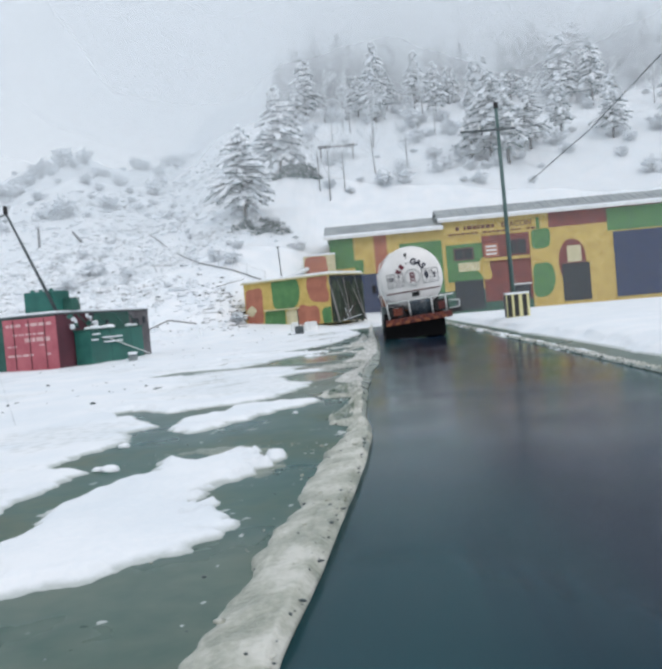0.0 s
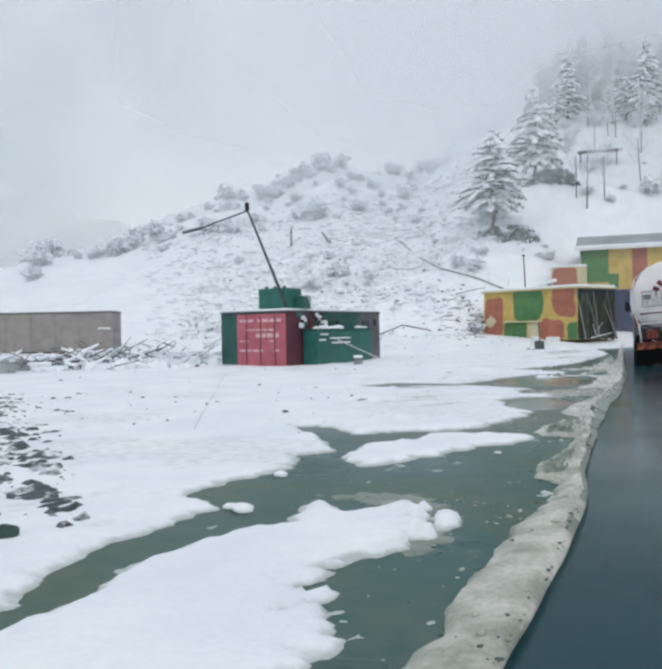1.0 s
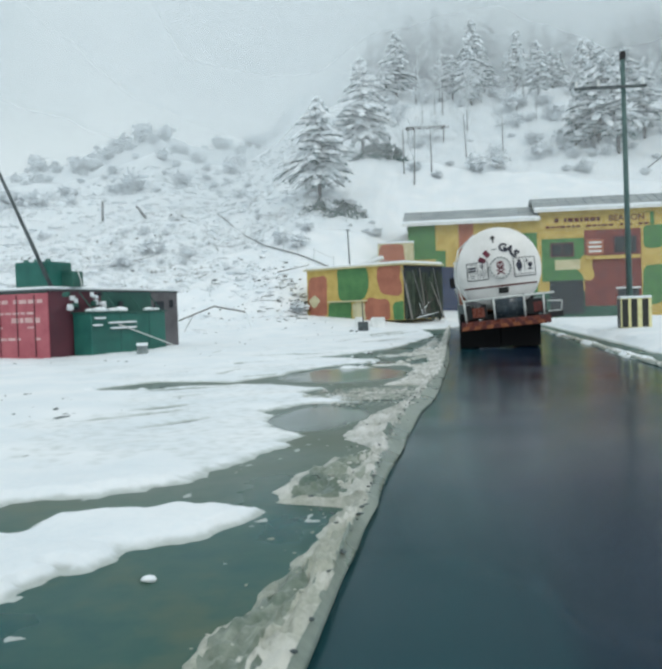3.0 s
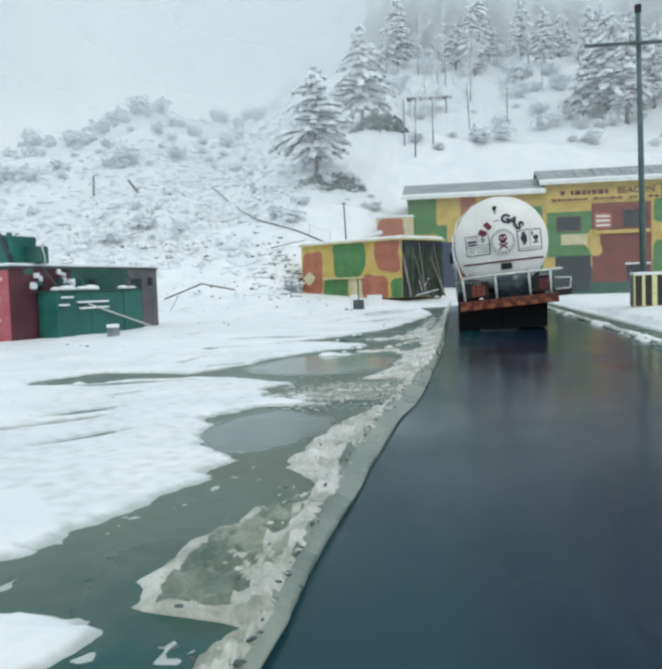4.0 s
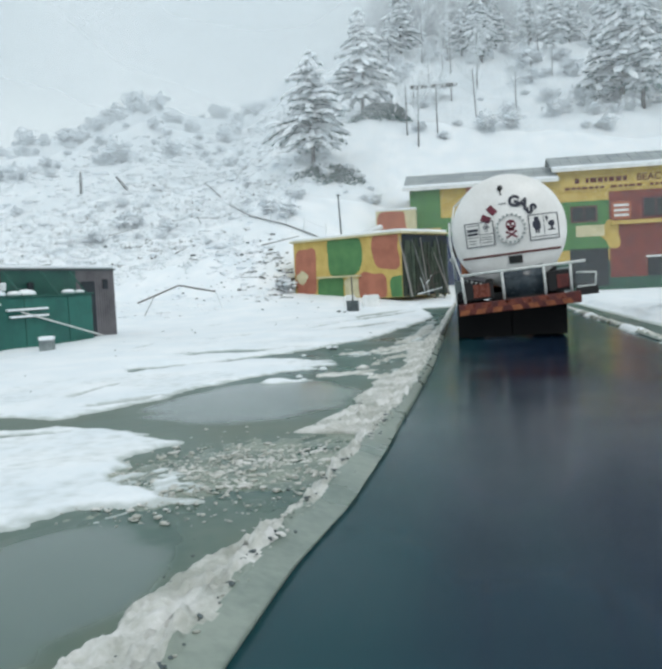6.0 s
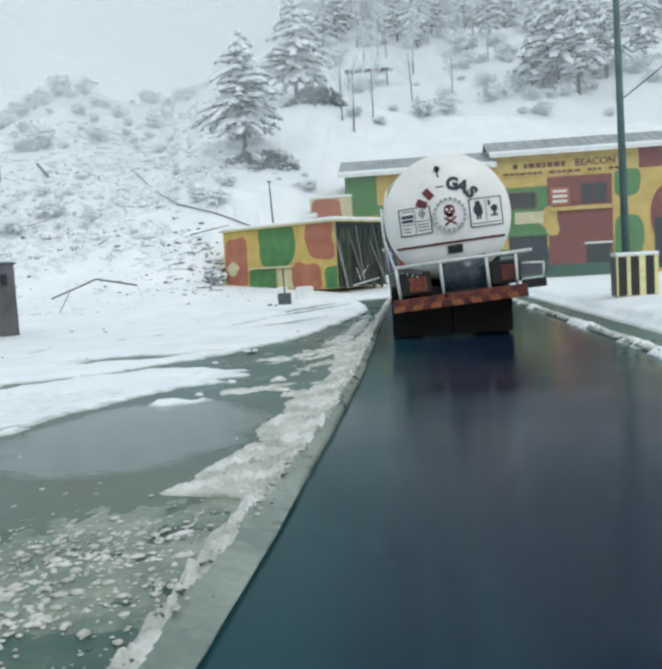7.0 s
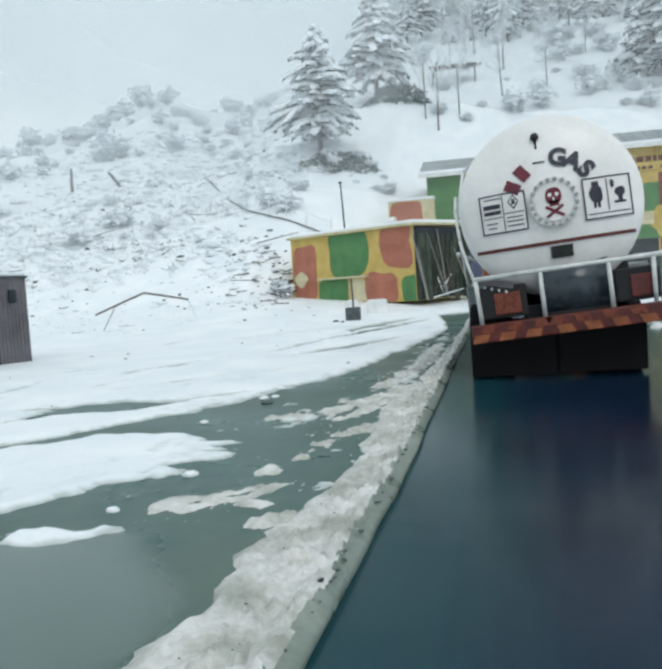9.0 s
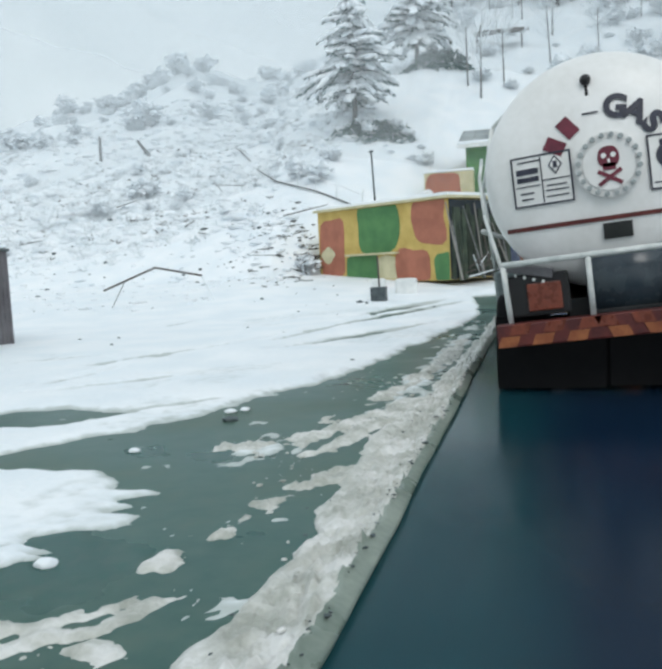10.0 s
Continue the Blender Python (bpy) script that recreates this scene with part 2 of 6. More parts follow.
def lane_reflection(m, sky_tint):
    """Tints both road edges like reflected sky, streaked in the direction of travel."""
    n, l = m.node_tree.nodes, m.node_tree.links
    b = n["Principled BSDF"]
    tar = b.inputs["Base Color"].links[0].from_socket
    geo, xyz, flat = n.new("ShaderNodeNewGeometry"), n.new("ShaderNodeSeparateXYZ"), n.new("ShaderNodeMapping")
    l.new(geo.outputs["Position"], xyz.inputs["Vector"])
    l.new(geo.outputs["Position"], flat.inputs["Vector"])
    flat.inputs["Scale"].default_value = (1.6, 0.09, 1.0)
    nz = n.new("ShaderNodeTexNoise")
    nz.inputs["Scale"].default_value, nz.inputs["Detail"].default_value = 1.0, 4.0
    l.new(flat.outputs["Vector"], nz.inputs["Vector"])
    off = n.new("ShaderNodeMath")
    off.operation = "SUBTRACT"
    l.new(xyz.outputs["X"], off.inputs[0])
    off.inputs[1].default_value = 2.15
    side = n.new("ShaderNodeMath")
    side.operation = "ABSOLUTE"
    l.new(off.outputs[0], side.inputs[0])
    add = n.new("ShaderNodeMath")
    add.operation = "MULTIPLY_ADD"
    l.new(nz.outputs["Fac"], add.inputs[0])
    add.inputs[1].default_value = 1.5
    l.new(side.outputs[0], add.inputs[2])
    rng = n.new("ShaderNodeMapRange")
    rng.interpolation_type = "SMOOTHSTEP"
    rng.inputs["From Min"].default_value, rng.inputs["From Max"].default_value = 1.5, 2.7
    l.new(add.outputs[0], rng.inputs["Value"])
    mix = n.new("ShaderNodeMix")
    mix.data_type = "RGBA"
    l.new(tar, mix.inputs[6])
    mix.inputs[7].default_value = (*sky_tint, 1)
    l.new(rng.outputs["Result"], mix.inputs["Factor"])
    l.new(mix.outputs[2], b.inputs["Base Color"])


M["road"].node_tree.nodes["Principled BSDF"].inputs["Specular Tint"].default_value = (0.36, 0.70, 1.0, 1)
M["yard"].node_tree.nodes["Principled BSDF"].inputs["Specular Tint"].default_value = (0.52, 1.0, 0.96, 1)
M["puddle"] = M["yard"].copy()
M["puddle"].name = "still_meltwater"


def sky_tinted_middle(m, sky_tint, gloss):
    """Tints sky reflection into each puddle's middle, which lies smoother than its rim."""
    n, l = m.node_tree.nodes, m.node_tree.links
    b = n["Principled BSDF"]
    mud, dull = b.inputs["Base Color"].links[0].from_socket, b.inputs["Roughness"].links[0].from_socket
    tc, mid = n.new("ShaderNodeTexCoord"), n.new("ShaderNodeVectorMath")
    mid.operation = "DISTANCE"
    l.new(tc.outputs["Generated"], mid.inputs[0])
    mid.inputs[1].default_value = (0.5, 0.5, 1.0)
    rng = n.new("ShaderNodeMapRange")
    rng.interpolation_type = "SMOOTHSTEP"
    rng.inputs["From Min"].default_value, rng.inputs["From Max"].default_value = 0.76, 0.54
    nz, bent = n.new("ShaderNodeTexNoise"), n.new("ShaderNodeMath")
    nz.inputs["Scale"].default_value, nz.inputs["Detail"].default_value = 1.3, 5.0
    flat = n.new("ShaderNodeMapping")
    flat.inputs["Scale"].default_value = (0.7, 1.5, 1.0)
    l.new(tc.outputs["Object"], flat.inputs["Vector"])
    l.new(flat.outputs["Vector"], nz.inputs["Vector"])
    bent.operation = "MULTIPLY_ADD"
    l.new(nz.outputs["Fac"], bent.inputs[0])
    bent.inputs[1].default_value = 0.5
    l.new(mid.outputs["Value"], bent.inputs[2])
    l.new(bent.outputs[0], rng.inputs["Value"])
    tint, shine = n.new("ShaderNodeMix"), n.new("ShaderNodeMix")
    tint.data_type = "RGBA"
    l.new(mud, tint.inputs[6])
    tint.inputs[7].default_value = (*sky_tint, 1)
    l.new(dull, shine.inputs[2])
    shine.inputs[3].default_value = gloss
    mirror = n.new("ShaderNodeMix")
    mirror.inputs[2].default_value, mirror.inputs[3].default_value = b.inputs["Specular IOR Level"].default_value, 0.45
    for k in (tint, shine, mirror):
        l.new(rng.outputs["Result"], k.inputs["Factor"])
    l.new(mirror.outputs[0], b.inputs["Specular IOR Level"])
    l.new(tint.outputs[2], b.inputs["Base Color"])
    l.new(shine.outputs[0], b.inputs["Roughness"])


sky_tinted_middle(M["puddle"], (0.095, 0.135, 0.118), 0.16)
M["puddle"].node_tree.nodes["Principled BSDF"].inputs["Specular Tint"].default_value = (0.74, 1.0, 0.98, 1)
M["faded_print"] = material("faded_pale_print", [(0.56, 0.33, 0.33), (0.70, 0.50, 0.49)], 6.0, (0.6, 0.8), bump=0.05)
M["pole_paint"] = material("weathered_green_pole_paint", [(0.045, 0.095, 0.092), (0.085, 0.15, 0.14)], 3.0, (0.4, 0.65), bump=0.1)
# base colour holds the tanker's dark reflection mid-lane, sky tint at the edges
lane_reflection(M["road"], (0.008, 0.050, 0.060))
M["snowy_rock"] = material("snow_flecked_rock", [(0.028, 0.045, 0.05), (0.09, 0.12, 0.125), (0.82, 0.86, 0.89)], 2.6, (0.45, 0.75), bump=1.0, fine=16.0, bump_scale=0.05)
M["pump_casing"] = material("glossy_blue_grey_casing", [(0.025, 0.038, 0.052), (0.06, 0.08, 0.095)], 3.0, (0.18, 0.35), bump=0.08)
M["moss"] = material("dark_moss_on_rock", [(0.012, 0.045, 0.036), (0.04, 0.085, 0.065)], 14.0, (0.7, 0.95), bump=0.8, fine=60.0)
M["frosty_bark"] = material("frosty_bark", [(0.13, 0.135, 0.135), (0.25, 0.255, 0.255)], 5.0, (0.8, 0.95), bump=0.3)
M["cab_paint"] = material("dull_grey_paint", [(0.30, 0.315, 0.31), (0.40, 0.415, 0.41)], 2.0, (0.5, 0.7), bump=0.1)


# ---- mesh helpers ----
def mesh_object(name, bm, mats, parent=None, label="", smooth=False):
    me = bpy.data.meshes.new(name)
    bm.to_mesh(me)
    bm.free()
    for m in mats if isinstance(mats, (list, tuple)) else [mats]:
        me.materials.append(m)
    if smooth:
        me.polygons.foreach_set("use_smooth", [True] * len(me.polygons))
    ob = new(name, me)
    if parent:
        ob.parent = parent
    if label:
        tagged(ob, label)
    return ob


def part(name, bm, mat, parent, label="", smooth=False):
    return mesh_object(name, bm, mat, parent, label, smooth)


def empty(name, label, category, m=None, group="", kind=""):
    ob = new(name)
    ob.empty_display_size = 0.2
    if m is not None:
        ob.matrix_world = m
    return tagged(ob, label, category, group, kind)


def box(size, at=(0, 0, 0), turn=(0, 0, 0), bevel=0.0, bm=None):
    """A box with its centre at at, edges rounded off by bevel."""
    own = bmesh.new()
    bmesh.ops.create_cube(own, size=1.0, matrix=Matrix.Diagonal((*size, 1)))
    if bevel:
        bmesh.ops.bevel(own, geom=own.edges[:], offset=bevel, segments=2, affect="EDGES", profile=0.6)
    own.transform(pose(*at, *turn))
    if bm is None:
        return own
    me = bpy.data.meshes.new("tmp")
    own.to_mesh(me)
    own.free()
    bm.from_mesh(me)
    bpy.data.meshes.remove(me)
    return bm


def tube(a, b, r0, r1=None, seg=10, bm=None):
    """A round bar from a to b, tapering from r0 to r1."""
    bm = bm or bmesh.new()
    a, b = Vector(a), Vector(b)
    r1 = r0 if r1 is None else r1
    turn = (b - a).to_track_quat("Z", "Y").to_matrix().to_4x4()
    bmesh.ops.create_cone(bm, cap_ends=True, segments=seg, radius1=r0, radius2=r1, depth=(b - a).length,
                          matrix=Matrix.Translation((a + b) / 2) @ turn)
    return bm


def strand(points, r, seg=6, bm=None):
    bm = bm or bmesh.new()
    for a, b in zip(points[:-1], points[1:]):
        tube(a, b, r, r, seg, bm)
    return bm


def slab(outline, depth, m=None):
    """A plate from a flat outline in x, z, its front at y = 0 and its back at y = depth."""
    bm = bmesh.new()
    vs = [bm.verts.new((x, 0, z)) for x, z in outline]
    face = bm.faces.new(vs)
    out = bmesh.ops.extrude_face_region(bm, geom=[face])
    bmesh.ops.translate(bm, vec=(0, depth, 0), verts=[v for v in out["geom"] if isinstance(v, bmesh.types.BMVert)])
    bmesh.ops.recalc_face_normals(bm, faces=bm.faces[:])
    if m is not None:
        bm.transform(m)
    return bm


def blob_outline(cx, cz, w, h, seed, n=28, power=3.0, wob=0.1):
    rnd = random.Random(seed)
    ph = [rnd.uniform(0, 6.3) for _ in range(3)]
    pts = []
    for i in range(n):
        a = 2 * math.pi * i / n
        c, s = math.cos(a), math.sin(a)
        r = (abs(c) ** power + abs(s) ** power) ** (-1 / power)
        r *= 1 + wob * (math.sin(2 * a + ph[0]) * 0.5 + math.sin(3 * a + ph[1]) * 0.5 + math.sin(5 * a + ph[2]) * 0.3)
        pts.append((cx + w / 2 * r * c, cz + h / 2 * r * s))
    return pts


def grid_object(name, xs, ys, zs, mat, smooth=True):
    """A height field over the lines xs, ys; zs has one row for each y."""
    nx, ny = len(xs), len(ys)
    co = np.empty((ny, nx, 3))
    co[..., 0], co[..., 1], co[..., 2] = xs[None, :], ys[:, None], zs
    i = np.arange((ny - 1) * (nx - 1))
    a = (i // (nx - 1)) * nx + i % (nx - 1)
    quads = np.stack([a, a + 1, a + nx + 1, a + nx], 1)
    me = bpy.data.meshes.new(name)
    me.vertices.add(nx * ny)
    me.vertices.foreach_set("co", co.ravel())
    me.loops.add(4 * len(quads))
    me.loops.foreach_set("vertex_index", quads.ravel())
    me.polygons.add(len(quads))
    me.polygons.foreach_set("loop_start", np.arange(0, 4 * len(quads), 4))
    me.polygons.foreach_set("use_smooth", np.full(len(quads), smooth))
    me.update(calc_edges=True)
    me.materials.append(mat)
    return new(name, me)


def vnoise(x, y, seed=0):
    """Smooth value noise, -1 to 1, on arrays."""
    x, y = np.asarray(x, float), np.asarray(y, float)
    xi, yi = np.floor(x).astype(np.int64), np.floor(y).astype(np.int64)
    u, v = x - xi, y - yi
    u, v = u * u * (3 - 2 * u), v * v * (3 - 2 * v)

    def h(i, j):
        k = (i * 374761393 + j * 668265263 + seed * 1442695041) & 0x7FFFFFFF
        k = ((k ^ (k >> 13)) * 1274126177) & 0x7FFFFFFF
        return ((k ^ (k >> 16)) & 0xFFFF) / 32767.5 - 1

    return (h(xi, yi) * (1 - u) + h(xi + 1, yi) * u) * (1 - v) + (h(xi, yi + 1) * (1 - u) + h(xi + 1, yi + 1) * u) * v


def fbm(x, y, seed=0, octaves=4):
    out, amp, f = 0, 1.0, 1.0
    for o in range(octaves):
        out = out + amp * vnoise(np.asarray(x) * f + o * 17.3, np.asarray(y) * f - o * 9.1, seed + o)
        amp, f = amp * 0.5, f * 2.03
    return out


def smooth01(a, b, x):
    t = np.clip((np.asarray(x, float) - a) / (b - a), 0, 1)
    return t * t * (3 - 2 * t)


# ---- the land ----
HILL_B = np.array([-60.0, -35, -20, -5, 5, 10, 14, 17, 20.5, 25, 30, 33, 44, 55, 75])
HILL_E = np.array([9.0, 13, 15, 16.5, 16.5, 14.5, 11.2, 11.0, 12.2, 10.6, 9.0, 7.6, 4.1, 2.6, 2.0])
HILL_R = np.array([150.0, 160, 170, 175, 170, 160, 140, 140, 145, 140, 130, 125, 110, 100, 90])


def land(x, y):
    """Height of the land without the near snow relief."""
    x, y = np.asarray(x, float), np.asarray(y, float)
    dx, dy = x, y - 5
    r = np.hypot(dx, dy)
    b = np.degrees(np.arctan2(-dx, dy))
    top = np.interp(b, HILL_B, HILL_E)
    rc = np.interp(b, HILL_B, HILL_R)
    rf = np.interp(b, [-60, -20, 0, 12, 30, 42, 55, 75], [66, 66, 62, 52, 56, 64, 60, 50])
    ex = np.interp(b, [0, 10, 22, 60], [0.78, 0.8, 1.0, 1.1])
    zc = 1.3 + rc * np.tan(np.radians(top))
    u = np.clip((r - rf) / (rc - rf), 0, 1)
    past = np.clip((r - rc) / 60, 0, 1)
    front = smooth01(-25, 15, dy)
    low, full = rf * np.interp(b, [-5, 0], [0.99, 0.72]), rf * np.interp(b, [-5, 0], [1.13, 1.04])
    rise = np.clip((r - low) / (full - low), 0, 1)
    z = (0.9 + (zc - 0.9) * u ** ex) * rise * rise * (3 - 2 * rise) * front
    z = z - past * 0.3 * (zc - 1) * front
    rough_hill = smooth01(0.0, 0.25, u) * front
    z = z + rough_hill * (0.9 * fbm(x * 0.07, y * 0.07, 5, 3) + 0.42 * fbm(x * 0.3, y * 0.3, 8, 4) + 0.16 * np.abs(fbm(x * 0.8, y * 0.8, 9, 2)))
    return z + 0.25 * smooth01(4.6, 6.2, x) * smooth01(70, 50, r)


def land_at(x, y):
    return float(land(np.array([x]), np.array([y]))[0])


def signed(poly, x, y):
    """Distance to the outline, positive within."""
    best = np.full(x.shape, 1e9)
    inside = np.zeros(x.shape, bool)
    for (ax, ay), (bx, by) in zip(poly, poly[1:] + poly[:1]):
        ex, ey = bx - ax, by - ay
        t = np.clip(((x - ax) * ex + (y - ay) * ey) / (ex * ex + ey * ey), 0, 1)
        best = np.minimum(best, (x - ax - t * ex) ** 2 + (y - ay - t * ey) ** 2)
        cross = ((ay > y) != (by > y)) & (x < (bx - ax) * (y - ay) / (by - ay + 1e-12) + ax)
        inside ^= cross
    return np.where(inside, 1, -1) * np.sqrt(best)


# thawed ground beside the road, and the islands of snow in it
THAW, ISLES = [], []


def thaw(*corners):
    THAW.append(list(corners))


def isle(*corners):
    ISLES.append(list(corners))


# the pool and channels beside the first stretch of the bank
thaw((0.3, -4), (-6, -4), (-3.3, 3.0), (-2.6, 4.9), (-2.85, 5.6), (-2.95, 6.2), (-2.85, 6.9), (-2.66, 7.5), (-3.3, 8.0), (-3.3, 8.5), (-3.05, 8.9), (-2.95, 9.7),
     (-3.2, 10.2), (-2.85, 10.6), (-3.2, 11.3), (-4.1, 12.3), (-3.95, 12.7), (-3.1, 11.9), (-2.6, 12.5), (-1.9, 12.75), (-1.5, 13.6), (-1.25, 14.6), (-1.24, 15.25),
     (-1.65, 15.75), (-1.95, 16.9), (-2.05, 17.3), (-1.85, 17.8), (-1.3, 18.05), (-0.6, 18.3), (0.3, 18.6))
# the puddle beyond it and the strip that runs on beside the road
thaw((0.3, 18.0), (-0.6, 18.1), (-1.24, 18.25), (-1.8, 18.65), (-1.95, 19.6), (-1.75, 20.1), (-2.45, 20.6), (-3.5, 20.95), (-4.4, 20.8), (-5.5, 19.9), (-5.9, 20.5),
     (-5.3, 21.7), (-3.75, 21.4), (-3.1, 22.7), (-3.0, 23.8), (-2.6, 24.6), (-2.2, 25.4), (-1.58, 26.1), (-1.5, 26.4), (-1.75, 26.7), (-1.65, 26.95), (-2.1, 27.4),
     (-2.4, 27.6), (-3.3, 27.45), (-4.1, 26.85), (-4.9, 25.9), (-5.2, 26.5), (-4.3, 27.15), (-3.56, 28.1), (-2.82, 28.9), (-2.6, 29.6), (-2.28, 30.6), (-1.82, 31.9), (0.3, 32.5))
thaw((0.3, 28), (-2.3, 30.5), (-1.82, 31.9), (-1.43, 33.6), (-1.12, 36.4), (-0.86, 38.9), (-0.62, 41.5), (-1.0, 46), (-1.7, 51), (0.3, 56))
thaw((-5.0, 29.9), (-4.3, 30.1), (-3.35, 30.0), (-3.73, 29.2), (-4.3, 29.0), (-5.1, 28.4))
isle((-2.05, 4.0), (-1.5, 4.5), (-1.04, 5.0), (-0.98, 5.35), (-1.12, 5.6), (-1.42, 5.9), (-1.36, 6.45), (-1.05, 6.9), (-0.97, 7.5), (-1.15, 8.05), (-1.75, 7.75),
     (-2.1, 8.1), (-2.1, 7.3), (-2.4, 6.75), (-2.62, 6.1), (-2.45, 5.4), (-2.5, 4.8))
isle((-2.55, 10.0), (-2.75, 10.4), (-2.72, 11.1), (-2.15, 11.95), (-1.5, 12.4), (-0.82, 12.2), (-0.98, 11.75), (-1.4, 11.2), (-1.68, 10.6), (-2.05, 9.95), (-2.38, 9.75))
isle((-2.28, 24.05), (-2.02, 24.38), (-1.4, 24.48), (-1.4, 24.3), (-1.85, 24.05))


STREAKS = []


def streak(ax, ay, bx, by, w):
    """A soft line of thin, soaked snow in the yard."""
    STREAKS.append((ax, ay, bx, by, w))


streak(-4.2, 16.3, -3.2, 17.4, 0.13)
streak(-3.2, 15.7, -2.6, 16.6, 0.12)
streak(-3.9, 17.3, -3.35, 18.0, 0.16)
streak(-3.9, 18.9, -3.6, 19.4, 0.13)
streak(-4.1, 12.4, -4.7, 12.9, 0.14)
streak(-5.7, 19.75, -3.2, 20.6, 0.2)
streak(-4.5, 23.1, -4.45, 24.5, 0.16)
streak(-3.8, 22.2, -3.2, 23.1, 0.24)
streak(-5.3, 28.3, -2.7, 30.6, 0.2)
streak(-5.4, 31.0, -4.2, 32.4, 0.24)
streak(-3.7, 35.3, -1.4, 40.4, 0.28)
streak(-6.2, 33.6, -5.0, 35.1, 0.2)
streak(-5.5, 29.6, -3.3, 29.8, 0.2)
streak(-7.1, 29.0, -6.75, 31.1, 0.15)
streak(-4.1, 38.8, -1.7, 47.7, 0.4)
streak(-7.2, 31.1, -7.4, 33.3, 0.22)
streak(-5.2, 27.7, -4.4, 29.6, 0.2)
streak(-5.8, 31.5, -5.4, 33.2, 0.16)
streak(-6.3, 33.8, -5.3, 35.9, 0.22)
streak(-8.0, 34.4, -6.6, 35.4, 0.16)
streak(-4.3, 37.1, -3.4, 40.6, 0.2)
streak(-8.7, 41.2, -8.7, 43.9, 0.2)
streak(-6.0, 33.1, -4.5, 38.3, 0.14)
streak(-4.0, 42.0, -1.9, 52.0, 0.5)


def left_foot(y):
    """Where the foot of the snow bank runs along the road."""
    return np.interp(y, [-6, 3.1, 4.8, 6.9, 8.7, 9.7, 11.5, 13, 15, 17, 18.2, 20, 22, 25, 28, 34, 46, 56],
                     [-0.62, -0.41, -0.28, -0.13, -0.08, -0.16, -0.17, -0.14, -0.11, -0.05, 0.05, 0.11, 0.13, 0.18, 0.14, 0.08, -0.02, -0.06])


# along the road, its half length, across it, its half width
SLUSHY = [(18.6, 0.6, -1.5, 0.5), (28.3, 0.35, -1.3, 0.25), (31.5, 1.2, -0.6, 0.25), (36, 4.0, -0.55, 0.3)]


def snow_cover(x, y):
    """Snow depth over the land: below zero where the ground has thawed."""
    wx = x + 0.05 * fbm(x * 1.6, y * 1.1, 21, 5) + 0.04 * fbm(x * 6, y * 4.5, 23, 4)
    wy = y + 0.10 * fbm(x * 1.3 + 40, y * 0.9, 31, 5)
    d = np.full(x.shape, -9.0)
    for poly in THAW:
        d = np.maximum(d, signed(poly, wx, wy))
    for poly in ISLES:
        d = np.minimum(d, -signed(poly, wx, wy))
    d = np.maximum(d, np.where(x > -0.35, 4.12 + 0.1 * fbm(x * 0 + 3.3, y * 0.8, 41, 3) - x, -9.0))
    strip = np.minimum(x - 4.38 - 0.08 * fbm(y * 1.1, x * 0.5, 43, 3), 5.25 + 0.25 * fbm(y * 0.5, x, 47, 3) - x)
    d = np.maximum(d, strip)
    d = np.where(y > 58, -9.0, d)
    d = d + 0.05 * fbm(x * 5, y * 3.2, 51, 4) + 0.045 * fbm(x * 2.6, y * 7, 67, 3)
    # the edge nearest the road crumbles
    crumble = np.exp(-(((x + 1.15) / 0.35) ** 2) - ((y - 7.4) / 0.75) ** 2) + np.exp(-(((x + 1.2) / 0.35) ** 2) - ((y - 5.6) / 0.7) ** 2) + 0.4 * np.exp(-(((0.61 * (x + 1.85) - 0.79 * (y - 10.7)) / 0.32) ** 2) - ((0.79 * (x + 1.85) + 0.61 * (y - 10.7)) / 0.8) ** 2)
    d = d + 0.30 * crumble * (fbm(x * 8, y * 7, 69, 3) + 0.5 * fbm(x * 3, y * 3, 68, 3))
    # the tip of the snow that melts away in flakes
    d = d + 0.34 * np.exp(-(((x + 1.75) / 0.5) ** 2) - ((y - 26.2) / 0.8) ** 2) * fbm(x * 3.0, y * 8.0, 65, 4)
    # half-melted slush drifting on the meltwater
    zone = np.zeros(x.shape)
    for yc, yw, xc, xw in SLUSHY:
        zone = np.maximum(zone, np.exp(-(((y - yc) / yw) ** 2) - ((x - xc) / xw) ** 2))
    slush = 0.85 * zone + 0.22 * fbm(x * 3.6, y * 2.6, 57, 4) + 0.48 * fbm(x * 9, y * 7, 59, 4) - 0.62
    film = np.where((x < left_foot(y) - 0.25) & (d > 0), np.clip(0.05 * slush, -0.03, 0.016) + 0.008 * zone * fbm(x * 14, y * 11, 58, 3), -1.0)
    soaked = np.zeros(x.shape)
    ragged = 0.6 * fbm(x * 1.5, y * 1.2, 53, 4) + 0.4 * fbm(x * 6, y * 4, 55, 3)
    for ax, ay, bx, by, w in STREAKS:
        ex, ey = bx - ax, by - ay
        t = np.clip(((x - ax) * ex + (y - ay) * ey) / (ex * ex + ey * ey), 0, 1)
        gap = np.hypot(x - ax - t * ex, y - ay - t * ey) / (w * (0.35 + 2.2 * t * (1 - t)))
        soaked = np.maximum(soaked, 1 - smooth01(0.45, 1.3, gap - 0.55 * ragged))
    near = np.exp(-((x / 30) ** 2) - (y / 70) ** 2)
    deep = 0.055 + 0.05 * near * fbm(x * 0.5, y * 0.4, 61, 4) + 0.014 * near * fbm(x * 3, y * 2.2, 63, 3)
    lying = np.where(d > 0, -0.05 * smooth01(0, 0.12, d), 0) + np.clip(deep, 0.03, 1) * smooth01(0.0, 0.15, -d) * (1 - 0.99 * soaked) - 0.002
    return np.maximum(film, lying)


